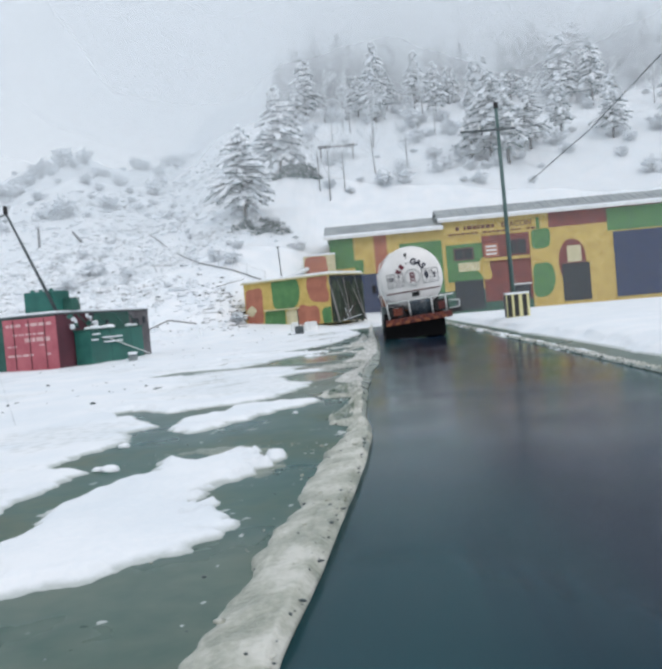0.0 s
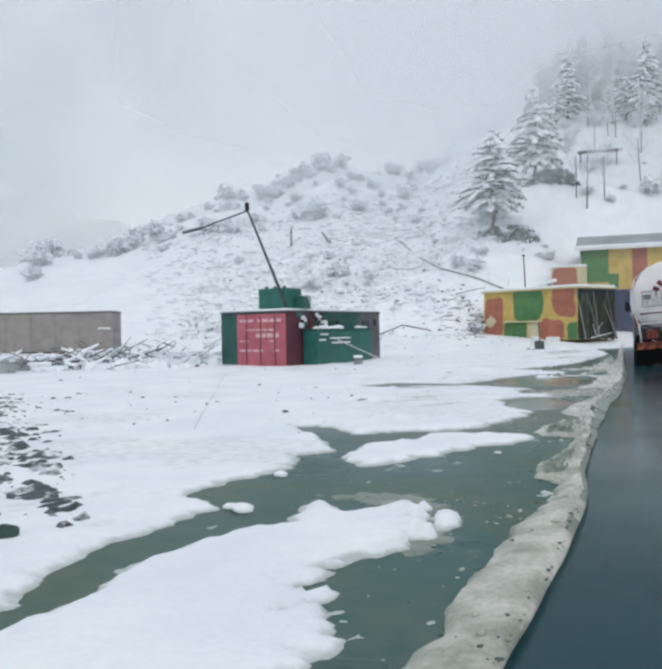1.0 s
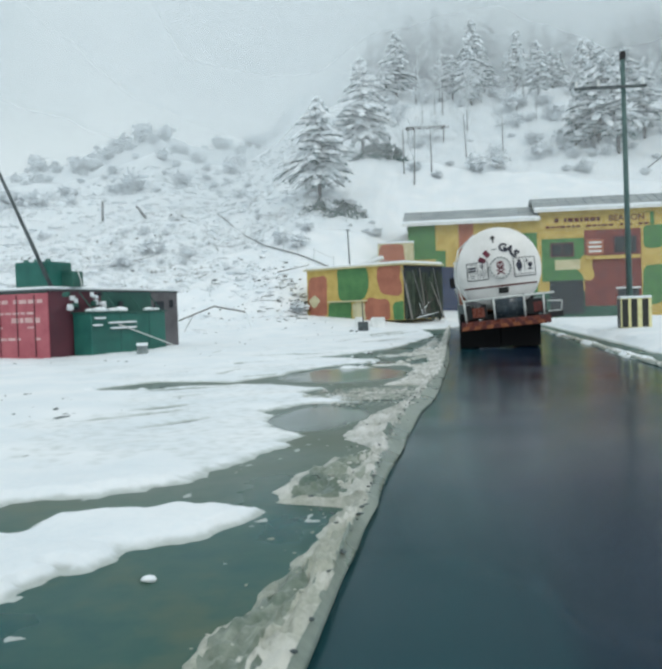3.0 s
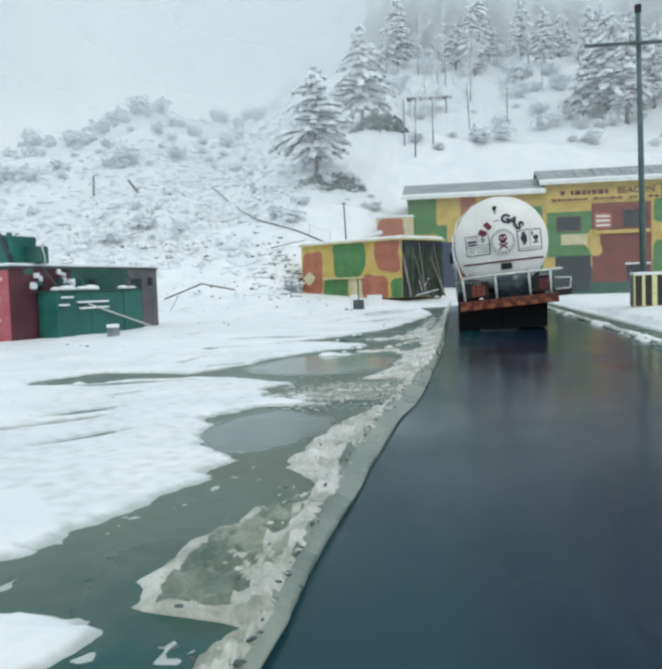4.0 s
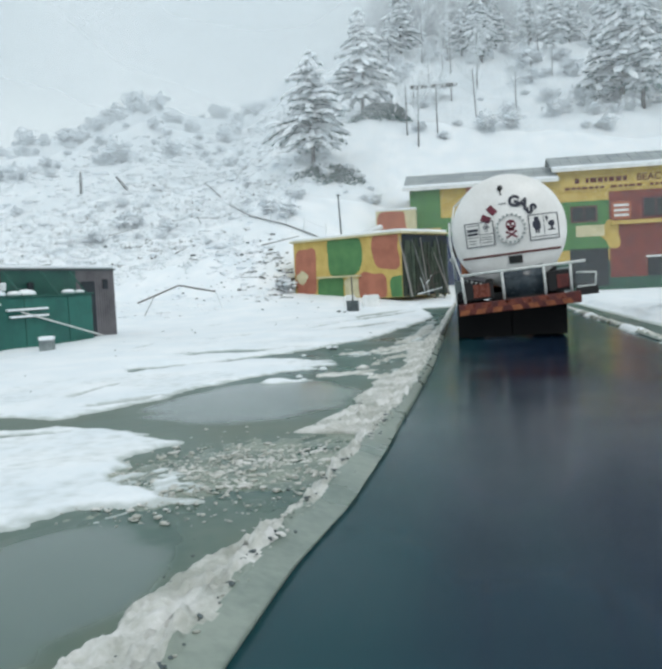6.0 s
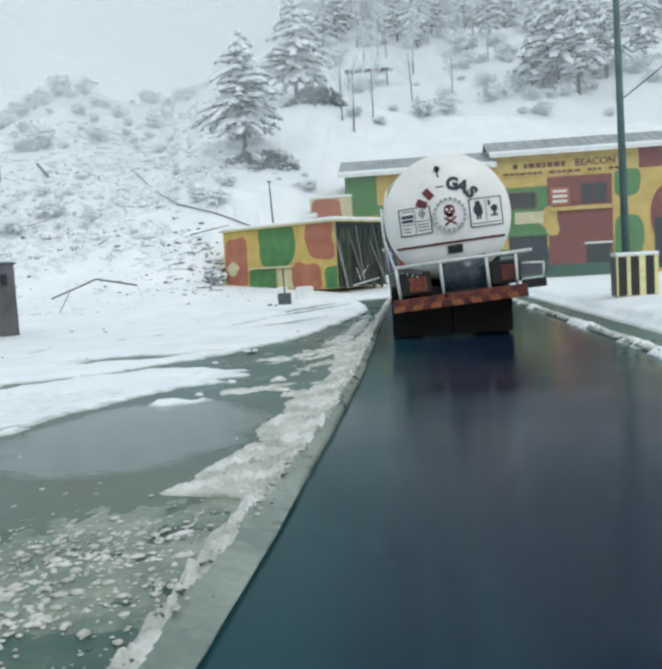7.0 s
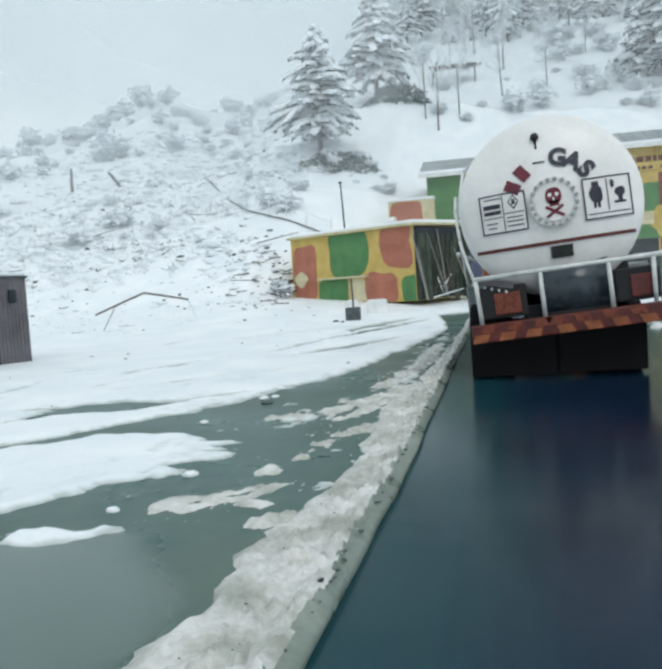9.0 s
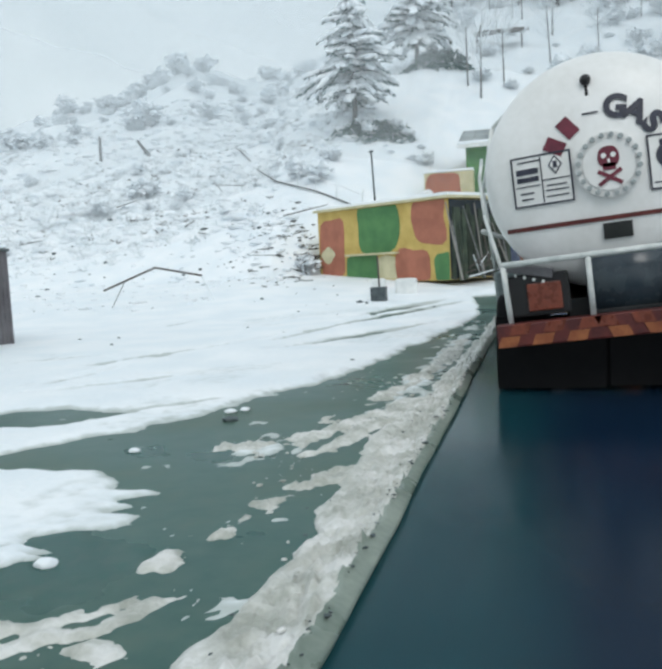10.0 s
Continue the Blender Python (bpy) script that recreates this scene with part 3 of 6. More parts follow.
def ground_z(x, y):
    """Height of the snow surface."""
    ax, ay = np.array([float(x)]), np.array([float(y)])
    return float(land(ax, ay)[0] + max(0.0, snow_cover(ax, ay)[0]))


def lines(parts_list):
    return np.unique(np.round(np.concatenate([np.arange(a, b, s) for a, b, s in parts_list]), 4))


GX = lines([(-900, -300, 60), (-300, -120, 10), (-120, -60, 2.5), (-60, -14, 0.7), (-14, -6, 0.14), (-6, -2.4, 0.055), (-2.4, 0.0, 0.034), (0.0, 0.2, 0.055), (0.2, 3.8, 0.4), (3.8, 6, 0.06), (6, 14, 0.3), (14, 40, 0.9), (40, 120, 4), (120, 300, 12), (300, 901, 60)])
GY = lines([(-900, -200, 70), (-200, -30, 10), (-30, 0, 1), (0, 3, 0.2), (3, 33, 0.055), (33, 60, 0.2), (60, 130, 0.8), (130, 220, 3), (220, 400, 12), (400, 901, 60)])
gx, gy = np.meshgrid(GX, GY)
ground = tagged(grid_object("ground", GX, GY, land(gx, gy) + snow_cover(gx, gy), M["ground_snow"]), "snow-covered hillside and open yard beside the road", "ground", kind="structure")


def flat_sheet(name, x0, x1, y0, y1, z, mat, nx=30, ny=160, relief=0.004, seed=3):
    xs, ys = np.linspace(x0, x1, nx), np.linspace(y0, y1, ny)
    ax, ay = np.meshgrid(xs, ys)
    return grid_object(name, xs, ys, z + relief * fbm(ax * 0.6, ay * 0.3, seed, 3), mat)


def bent_sheet(name, x0, x1, y0, y1, z, mat, nx, ny=240, relief=0.004, seed=3):
    """A nearly level sheet whose sides x0, x1 may follow y."""
    us, ys = np.linspace(0, 1, nx), np.linspace(y0, y1, ny)
    au, ay = np.meshgrid(us, ys)
    lo, hi = x0(ay) if callable(x0) else x0, x1(ay) if callable(x1) else x1
    ax = lo + (hi - lo) * au
    ob = grid_object(name, us, ys, z + relief * fbm(ax * 0.6, ay * 0.3, seed, 3), mat)
    co = np.stack([ax, ay, z + relief * fbm(ax * 0.6, ay * 0.3, seed, 3)], -1)
    ob.data.vertices.foreach_set("co", co.ravel())
    ob.data.update()
    return ob


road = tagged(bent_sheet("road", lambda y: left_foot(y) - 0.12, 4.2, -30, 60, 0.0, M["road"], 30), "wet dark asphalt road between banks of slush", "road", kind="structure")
yard = tagged(bent_sheet("yard", -9.0, lambda y: left_foot(y) - 0.124, -30, 60, -0.001, M["yard"], 60), "thawed yard of wet grey-green mud and asphalt", "yard", kind="structure")
verge = tagged(flat_sheet("verge", 4.204, 6.2, -30, 60, -0.006, M["yard"]), "strip of grey meltwater along the road", "verge", kind="structure")


def puddle(cx, cy, rx, ry, seed):
    """A thin sheet of standing meltwater with an uneven rim."""
    bm = bmesh.new()
    mid = bm.verts.new((cx, cy, 0.0065))
    rim = []
    for i in range(72):
        a = 2 * math.pi * i / 72
        k = 1 + 0.16 * noise.noise(Vector((math.cos(a) * 1.2, math.sin(a) * 1.2, seed))) + 0.05 * noise.noise(Vector((math.cos(a) * 5, math.sin(a) * 5, seed)))
        x, y = cx + rx * k * math.cos(a), cy + ry * k * math.sin(a)
        x = min(x, float(left_foot(y)) - 0.3)
        rim.append([bm.verts.new((cx + (x - cx) * f, cy + (y - cy) * f, z)) for f, z in ((0.4, 0.0065), (0.55, 0.006), (0.72, 0.003), (1.0, -0.006))])
    for p, q in zip(rim, rim[1:] + rim[:1]):
        bm.faces.new((mid, p[0], q[0]))
        for i in range(3):
            bm.faces.new((p[i], p[i + 1], q[i + 1], q[i]))
    return tagged(mesh_object("puddle", bm, M["puddle"], smooth=True), "still grey meltwater puddle reflecting the sky", "puddle", kind="structure")


puddle(-1.72, 22.65, 1.75, 2.4, 1.0)
puddle(-1.28, 16.5, 0.85, 1.45, 2.0)


# ---- snow bank along the road ----
def bank_object(name, foot, sign, y0, y1, label, width, high, seed, fw):
    """A windrow of ploughed slush: a smooth icy face towards the road, a crumbled top behind. foot gives x of its foot at y."""
    ys = np.arange(y0, y1, 0.04)
    us = np.linspace(0, 1, 34)
    a, b = np.meshgrid(us, ys)
    w = width(b) * (1 + (0.03 + 0.04 * smooth01(8.0, 10.5, b)) * fbm(b * 2.2, b * 0 + 2.0, seed, 4))
    brow = np.clip(fw(b) / (fw(b) + w), 0.15, 0.8)
    w = w + fw(b)
    face = 0.34 + 0.6 * (np.clip(a / brow, 0, 1)) ** 0.9
    back = np.clip((a - brow) / (1 - brow), 0, 1)
    hump = 1 - smooth01(8.0, 10.5, b)
    ridge = np.clip(0.17 / width(b), 0.2, 0.9)
    prof = np.where(a < brow, face, (1 - hump) * 0.94 * (0.55 * (1 - smooth01(0.0, 1.0, back / ridge)) + 0.45 * (1 - back ** 6)) + hump * 0.94 * np.sqrt(np.clip(1 - back * back, 0, 1)))
    x = foot(b) + sign * (a * w) + 0.010 * fbm(b * 0.9, a * 0 + 5, seed + 3, 3) + 0.045 * smooth01(0.3, 1.0, back) * fbm(b * 4.0, back * 2, seed + 5, 4)
    crumb = smooth01(brow * 0.85, brow * 1.05, a) * (1 - 0.75 * hump)
    lump = 1 + (0.16 - 0.1 * hump) * fbm(x * 1.4, b * 0.8, seed + 7, 3)
    z = prof * high * lump + crumb * (1 - back ** 4) * (0.034 * np.abs(fbm(x * 8, b * 6, seed + 11, 3)) + 0.05 * np.abs(fbm(x * 17, b * 13, seed + 13, 3)) - 0.022) - 0.012
    z = z + (1 - hump) * 0.012 * np.exp(-(((back - 0.86) / 0.08) ** 2)) * (w > 0.45)
    z = np.where(back >= 1, -0.02, z)
    # the face is undercut where meltwater runs along the road
    under = np.arange(a.shape[1])[None, :] == 0
    z = np.where(under, -0.01, z)
    x = np.where(under, x + sign * 0.035, x)
    ny, nx = x.shape
    i = np.arange((ny - 1) * (nx - 1))
    col = i % (nx - 1)
    k = (i // (nx - 1)) * nx + col
    quads = np.stack([k, k + 1, k + nx + 1, k + nx], 1)
    me = bpy.data.meshes.new(name)
    me.from_pydata(np.stack([x, b, z], -1).reshape(-1, 3).tolist(), [], quads.tolist())
    me.polygons.foreach_set("use_smooth", [True] * len(me.polygons))
    me.materials.append(M["slush"])
    me.materials.append(M["ice"])
    me.materials.append(M["thin_ice"])
    row = ys[i // (nx - 1)]
    edge = brow[i // (nx - 1), 0] * (nx - 1) * (0.9 + 0.2 * fbm(row * 3.0, row * 0, seed + 17, 3))
    edge = np.where(row < 8.0 + 1.2 * fbm(row * 2, row * 0, seed + 19, 3), 0, edge)
    shelf = ((1 - hump) * (w - fw(b)) > 0.3)[:-1, :-1].ravel() & (back[:-1, :-1].ravel() > 0.28 + 0.2 * fbm(row * 5, col * 0.35, seed + 23, 3)) & (back[:-1, :-1].ravel() < 0.8 + 0.06 * fbm(row * 6, col * 0.3, seed + 29, 3))
    shelf &= row < 14.6
    me.polygons.foreach_set("material_index", np.where(col < edge, 1, np.where(shelf, 2, 0)).astype(np.int32))
    return tagged(new(name, me), label, "snow bank", kind="structure")


def left_back(y):
    """Where the crumbled back of the bank ends: it spreads out in tongues that break off towards the start of the road."""
    near = np.interp(y, [-6, 3.15, 4, 4.8, 5.6, 6.4, 8.0, 8.3, 9.2, 9.5, 10.2, 10.6, 11, 11.6, 12.3, 12.42, 12.9, 13.3, 13.64, 13.94, 14.45, 14.8, 15.0, 15.5, 15.9, 16.5, 17.2, 17.8, 18.2],
                     [-1.1, -0.83, -0.76, -0.68, -0.6, -0.6, -0.49, -0.36, -0.34, -0.66, -0.64, -0.55, -0.52, -0.42, -0.38, -0.86, -0.91, -0.86, -0.72, -0.6, -0.36, -0.62, -0.77, -0.8, -0.78, -0.67, -0.5, -0.37, -0.28])
    far = np.interp(y, [18.2, 20.3, 20.45, 20.8, 21.6, 22.2, 22.5, 22.9, 23.6, 23.9, 24.2, 24.9, 25.9, 26.8, 28, 29.2, 31, 36, 56],
                    [-0.28, -0.28, -0.82, -0.75, -0.62, -0.52, -0.62, -0.58, -0.5, -0.58, -0.46, -0.4, -0.32, -0.38, -0.46, -0.46, -0.34, -0.24, -0.28])
    return np.where(y < 18.2, near, far)


def left_face(y):
    """Width of the icy face between road and crumbled brow."""
    return np.interp(y, [-6, 9.5, 10.8, 12.2, 13.8, 15, 17, 18.5, 20, 21, 22, 23.5, 26, 28, 34, 56], [0.05, 0.05, 0.06, 0.08, 0.15, 0.21, 0.22, 0.25, 0.21, 0.15, 0.12, 0.09, 0.11, 0.1, 0.07, 0.05])


def left_width(y):
    return left_foot(y) - left_face(y) - left_back(y)


def right_face(y):
    return np.interp(y, [-6, 60], [0.05, 0.05])


def right_width(y):
    return np.interp(y, [-6, 60], [0.3, 0.3])


def right_foot(y):
    return np.interp(y, [-6, 60], [4.0, 4.16])


bank_object("snow_bank_left", left_foot, -1, -6, 56, "ploughed ridge of dirty grey slush along the road edge", left_width, 0.105, 71, left_face)
bank_object("snow_bank_right", right_foot, 1, -6, 56, "low broken ridge of wet slush along the road", right_width, 0.06, 91, right_face)


def clods(name, places, label, mat, category="slush", squash=0.6, seed=1, soft_edge=False):
    """Many small uneven lumps in one mesh. places: (x, y, z, size)."""
    rnd = random.Random(seed)
    base = bmesh.new()
    bmesh.ops.create_icosphere(base, subdivisions=1, radius=1.0)
    vs = np.array([v.co[:] for v in base.verts])
    fs = np.array([[v.index for v in f.verts] for f in base.faces])
    base.free()
    allv, allf = [], []
    for n, (x, y, z, s) in enumerate(places):
        k = np.array([rnd.uniform(0.6, 1.5), rnd.uniform(0.6, 1.5), rnd.uniform(0.45, 0.9) * squash])
        jit = np.array([[rnd.uniform(0.75, 1.25)] for _ in vs])
        a = rnd.uniform(0, 6.3)
        v = vs * jit * k * s
        v = np.stack([v[:, 0] * math.cos(a) - v[:, 1] * math.sin(a), v[:, 0] * math.sin(a) + v[:, 1] * math.cos(a), v[:, 2]], 1)
        allv.append(v + (x, y, z))
        allf.append(fs + n * len(vs))
    me = bpy.data.meshes.new(name)
    me.from_pydata(np.concatenate(allv).tolist(), [], np.concatenate(allf).tolist())
    me.polygons.foreach_set("use_smooth", [soft_edge] * len(me.polygons))
    me.materials.append(mat)
    return tagged(new(name, me), label, category, kind="stuff")


def scattered(n, seed, x0, x1, y0, y1, s0, s1, keep=None, z=None):
    rnd = random.Random(seed)
    out = []
    while len(out) < n:
        x, y = rnd.uniform(x0, x1), rnd.uniform(y0, y1)
        if keep and rnd.random() > keep(x, y):
            continue
        s = s0 * (s1 / s0) ** (rnd.random() ** 2)
        out.append((x, y, (ground_z(x, y) if z is None else z) + s * 0.12, s))
    return out


clods("slush_clods", [(x + float(left_foot(y)), y, z, q) for x, y, z, q in scattered(420, 5, -0.5, -0.1, 1, 34, 0.006, 0.024, lambda x, y: 0.95 if abs(x + float(left_face(y))) < 0.07 else 0.12, z=0.085)]
      + [(x + float(left_foot(y)), y, z, q) for x, y, z, q in scattered(190, 12, -0.2, -0.03, 2, 8.5, 0.007, 0.024, lambda x, y: 0.4 + 0.6 * math.sin(y * 3) ** 2, z=0.07)]
      + scattered(34, 6, -1.5, -0.6, 4, 30, 0.006, 0.02, lambda x, y: 0.15 + 0.85 * (0.5 + 0.5 * math.sin(y * 1.1 + x)) ** 3, z=0.0)
      + scattered(300, 8, -2.0, -0.35, 17.6, 20.6, 0.005, 0.022, lambda x, y: math.exp(-((y - 18.8) / 1.1) ** 2 - ((x + 1.0) / 0.7) ** 2), z=0.0)
      + scattered(60, 9, -1.9, -0.5, 6.4, 8.9, 0.006, 0.02, lambda x, y: math.exp(-((y - 7.6) / 0.8) ** 2 - ((x + 1.1) / 0.5) ** 2), z=0.004)
      + scattered(90, 10, -1.5, -0.45, 24.5, 33, 0.006, 0.028, lambda x, y: (0.5 + 0.5 * math.sin(y * 1.7 + 2 * x)) ** 4, z=0.002),
      "crumbs and clods of grey slush on the wet ground", M["slush"], seed=11, soft_edge=True)


def slush_ridge(points, w, h, seed, ragged=0.45, mat="slush"):
    """A strewn ridge of wet slush lying on the ground along a broken line."""
    px, py = [p[0] for p in points], [p[1] for p in points]
    xs, ys = np.arange(min(px) - 2 * w, max(px) + 2 * w, 0.022), np.arange(min(py) - 2 * w, max(py) + 2 * w, 0.03)
    ax, ay = np.meshgrid(xs, ys)
    gap = np.full(ax.shape, 9.0)
    for (x0, y0), (x1, y1) in zip(points, points[1:]):
        ex, ey = x1 - x0, y1 - y0
        t = np.clip(((ax - x0) * ex + (ay - y0) * ey) / (ex * ex + ey * ey), 0, 1)
        gap = np.minimum(gap, np.hypot(ax - x0 - t * ex, ay - y0 - t * ey))
    gap = gap / w + ragged * (fbm(ax * 2.5, ay * 2.0, seed, 4) + 0.9 * fbm(ax * 9, ay * 7, seed + 1, 4))
    z = h * (1 - gap ** 2) * (0.65 + 0.9 * np.abs(fbm(ax * 13, ay * 10, seed + 2, 3))) + 0.3 * h * fbm(ax * 24, ay * 18, seed + 3, 2)
    z = np.where(ax < left_foot(ay) - 0.22, np.clip(z, -0.012, 1), -0.012)
    k = np.arange(ax.size).reshape(ax.shape)
    quad = np.stack([k[:-1, :-1], k[:-1, 1:], k[1:, 1:], k[1:, :-1]], -1).reshape(-1, 4)
    kept = quad[z.ravel()[quad].max(1) > -0.006]
    used, flat = np.unique(kept, return_inverse=True)
    me = bpy.data.meshes.new("slush_ridge")
    me.from_pydata(np.stack([ax, ay, z], -1).reshape(-1, 3)[used].tolist(), [], flat.reshape(-1, 4).tolist())
    me.polygons.foreach_set("use_smooth", [True] * len(me.polygons))
    me.materials.append(M[mat])
    return tagged(new("slush_ridge", me), "ragged ridge of beige slush on the wet yard", "slush", kind="stuff")


slush_ridge([(-0.95, 25.85), (-0.84, 26.35), (-0.65, 27.2), (-0.45, 27.7)], 0.09, 0.03, 301, 0.9)
slush_ridge([(-1.3, 24.9), (-1.0, 25.15), (-0.78, 25.42)], 0.11, 0.026, 311, 1.1)
slush_ridge([(-0.85, 24.95), (-0.7, 24.9)], 0.09, 0.03, 321, 0.7)
slush_ridge([(-0.6, 24.5), (-0.45, 24.6)], 0.09, 0.04, 325)
slush_ridge([(-1.45, 28.4), (-1.1, 28.55), (-0.85, 29.3), (-0.5, 30.3)], 0.16, 0.026, 331, 1.05)
slush_ridge([(-0.85, 28.2), (-0.6, 29.0), (-0.4, 29.6)], 0.11, 0.03, 341)
slush_ridge([(-0.78, 30.7), (-0.6, 31.6), (-0.5, 33.8), (-0.45, 36.5)], 0.13, 0.035, 351)
slush_ridge([(-2.0, 8.25), (-1.4, 8.2)], 0.15, 0.006, 391, 1.0, "thin_ice")
slush_ridge([(-1.05, 7.0), (-1.0, 7.6), (-1.3, 8.1)], 0.14, 0.006, 395, 0.7, "thin_ice")
slush_ridge([(-1.6, 18.7), (-1.1, 18.8), (-0.5, 19.1)], 0.55, 0.007, 371, 0.6, "thin_ice")
slush_ridge([(-1.35, 19.5), (-0.75, 19.85), (-0.45, 20.0)], 0.34, 0.007, 381, 0.7, "thin_ice")
clods("drift_slush", scattered(60, 401, -2.6, -0.8, 7.0, 8.9, 0.005, 0.014, lambda x, y: math.exp(-((y - 8.15) / 0.35) ** 2 - ((x + 1.6) / 0.6) ** 2), z=0.004)
      + scattered(900, 402, -2.2, -0.3, 17.6, 20.9, 0.010, 0.036, lambda x, y: (x < left_foot(y) - 0.25) * math.exp(-((y - 19.0 - 0.4 * (x + 1)) / 0.75) ** 2 - ((x + 1.05) / 0.7) ** 2), z=0.004),
      "low lumps of beige slush drifted together on the wet yard", M["slush"], squash=0.55, seed=403, soft_edge=True)
clods("mud_crumbs", [(x + float(left_foot(y)), y, z, q) for x, y, z, q in scattered(110, 15, -0.2, -0.02, 2, 8.5, 0.006, 0.02, z=0.07) + scattered(520, 7, -0.6, -0.04, 1, 34, 0.006, 0.022, lambda x, y: 0.95 if abs(x + float(left_face(y))) < 0.035 else 0.025, z=0.085)],
      "dark crumbs of mud along the brow of the slush", M["rock"], seed=14)
clods("dark_stones", scattered(420, 21, -15, -3.9, 6.8, 17.5, 0.01, 0.04, lambda x, y: max(0.0, min(1.0, 1.1 - abs((x + 7.2) + (y - 9.4) * 0.95) * 0.6)))
      + scattered(20, 20, -8.0, -4.6, 7.6, 11.0, 0.02, 0.05, lambda x, y: max(0.0, min(1.0, 1.0 - abs((x + 6.5) + (y - 9.0) * 0.9) * 0.9)))
      + scattered(45, 22, -16, -4.5, 12, 26, 0.015, 0.06, lambda x, y: 0.4 if y < 20 else 0.2)
      + scattered(24, 23, -12, -1.5, 26, 47, 0.02, 0.06)
      + scattered(60, 24, -24, -4.5, 46, 62, 0.02, 0.12, lambda x, y: 0.6)
      + scattered(70, 25, -36, -10, 56, 82, 0.05, 0.2, lambda x, y: 0.5),
      "dark wet stones poking through the snow", M["rock"], "stones", squash=0.8, seed=13)


# ---- rock showing through the thin snow of the slope beside the yard ----
xs, ys = np.arange(-17.0, -3.4, 0.06), np.arange(6.4, 19.5, 0.07)
ax, ay = np.meshgrid(xs, ys)
along_v, across_v = -0.65 * ax + 0.76 * ay, 0.76 * ax + 0.65 * ay
mid = np.clip(((ax + 4.2) * -0.73 + (ay - 7.9) * 0.68) / 12.6, 0, 1)
gap = np.abs((ax + 4.2) * 0.68 + (ay - 7.9) * 0.73 + 0.75 - 0.4 * mid)
mask = 1 - smooth01(0.35, 0.95 + 1.4 * mid, gap) - smooth01(0.9, 1.0, mid)
crag = 0.55 * fbm(along_v * 1.0, across_v * 2.4, 201, 4) + 0.6 * fbm(along_v * 3.2, across_v * 6.0, 203, 4) + 0.95 * fbm(ax * 10, ay * 8, 205, 3)
rz = land(ax, ay) + np.maximum(snow_cover(ax, ay), 0) + np.clip(0.055 * (crag - 0.42 - 1.1 * (1 - mask)), -0.12, 0.07)
k = np.arange(ax.size).reshape(ax.shape)
quad = np.stack([k[:-1, :-1], k[:-1, 1:], k[1:, 1:], k[1:, :-1]], -1).reshape(-1, 4)
high_q = (rz - land(ax, ay) - np.maximum(snow_cover(ax, ay), 0)).ravel()[quad].max(1) > -0.02
me = bpy.data.meshes.new("rock_outcrop")
me.from_pydata(np.stack([ax, ay, rz], -1).reshape(-1, 3).tolist(), [], quad[high_q].tolist())
me.polygons.foreach_set("use_smooth", [True] * len(me.polygons))
me.materials.append(M["snowy_rock"])
tagged(new("rock_outcrop", me), "dark craggy rock breaking through thin snow", "rock", kind="stuff")
cable = tagged(mesh_object("ground_cable", strand([(-13.5 + 8.15 * t, 28.4 - 16.7 * t, ground_z(-13.5 + 8.15 * t, 28.4 - 16.7 * t) + 0.012) for t in np.linspace(0, 1, 24)], 0.007, 5), M["twig"]), "thin grey cable lying on the snow", "cable")


mossy = empty("mossy_rock", "small dark green mossy rock in the snow", "rock", pose(-3.65, 6.25, ground_z(-3.65, 6.25) + 0.02))
bm = bmesh.new()
bmesh.ops.create_icosphere(bm, subdivisions=3, radius=0.085)
for v in bm.verts:
    v.co *= 1 + 0.35 * noise.noise(v.co * 9) + 0.15 * noise.noise(v.co * 24)
    v.co.z *= 0.7
part("rock_body", bm, M["moss"], mossy)


def snow_lump(x, y, r, seed):
    ob = empty("snow_lump", "rounded lump of fresh snow beside the meltwater", "snow lump", pose(x, y, max(0.0, ground_z(x, y)) + r * 0.3), "lumps of snow in the yard")
    bm = bmesh.new()
    bmesh.ops.create_icosphere(bm, subdivisions=3, radius=r)
    for v in bm.verts:
        v.co *= 1 + 0.22 * noise.noise(v.co / r * 1.3 + Vector((seed, 0, 0))) + 0.08 * noise.noise(v.co / r * 4 + Vector((0, seed, 0)))
        v.co.z *= 0.6
        v.co.x *= 1.25
    part("lump_body", bm, M["snow"], ob, "", True)


for k, (x, y, r) in enumerate(((-2.56, 7.55, 0.075), (-2.7, 7.62, 0.05), (-2.88, 9.0, 0.055), (-1.58, 25.75, 0.05), (-1.75, 24.78, 0.04), (-0.77, 20.6, 0.03), (-2.22, 29.9, 0.05), (-2.1, 30.0, 0.045), (-2.4, 28.2, 0.04), (-1.13, 10.85, 0.03))):
    snow_lump(x, y, r, k * 1.7)


# ---- gas tanker ----
TANK_R, TANK_LEN = 1.21, 7.4
tanker = empty("gas_tanker", "white gas tanker lorry with grimy undercarriage and orange chevron bumper", "tanker lorry", pose(1.58, 30.8, 0))
LEAN = pose(0, 0, 2.29, 0, -4.6, 0)


def lean(bm, m=None):
    """Places body pieces, made round the tank's rear centre, on the leaning body."""
    if m is not None:
        bm.transform(m)
    bm.transform(LEAN)
    return bm


def dish(x, z):
    """How far the rounded tank end lies in front of its rim at x, z."""
    q = max(0.0, 1 - (x * x + z * z) / (TANK_R * TANK_R))
    return 0.42 * (1 - math.sqrt(q))


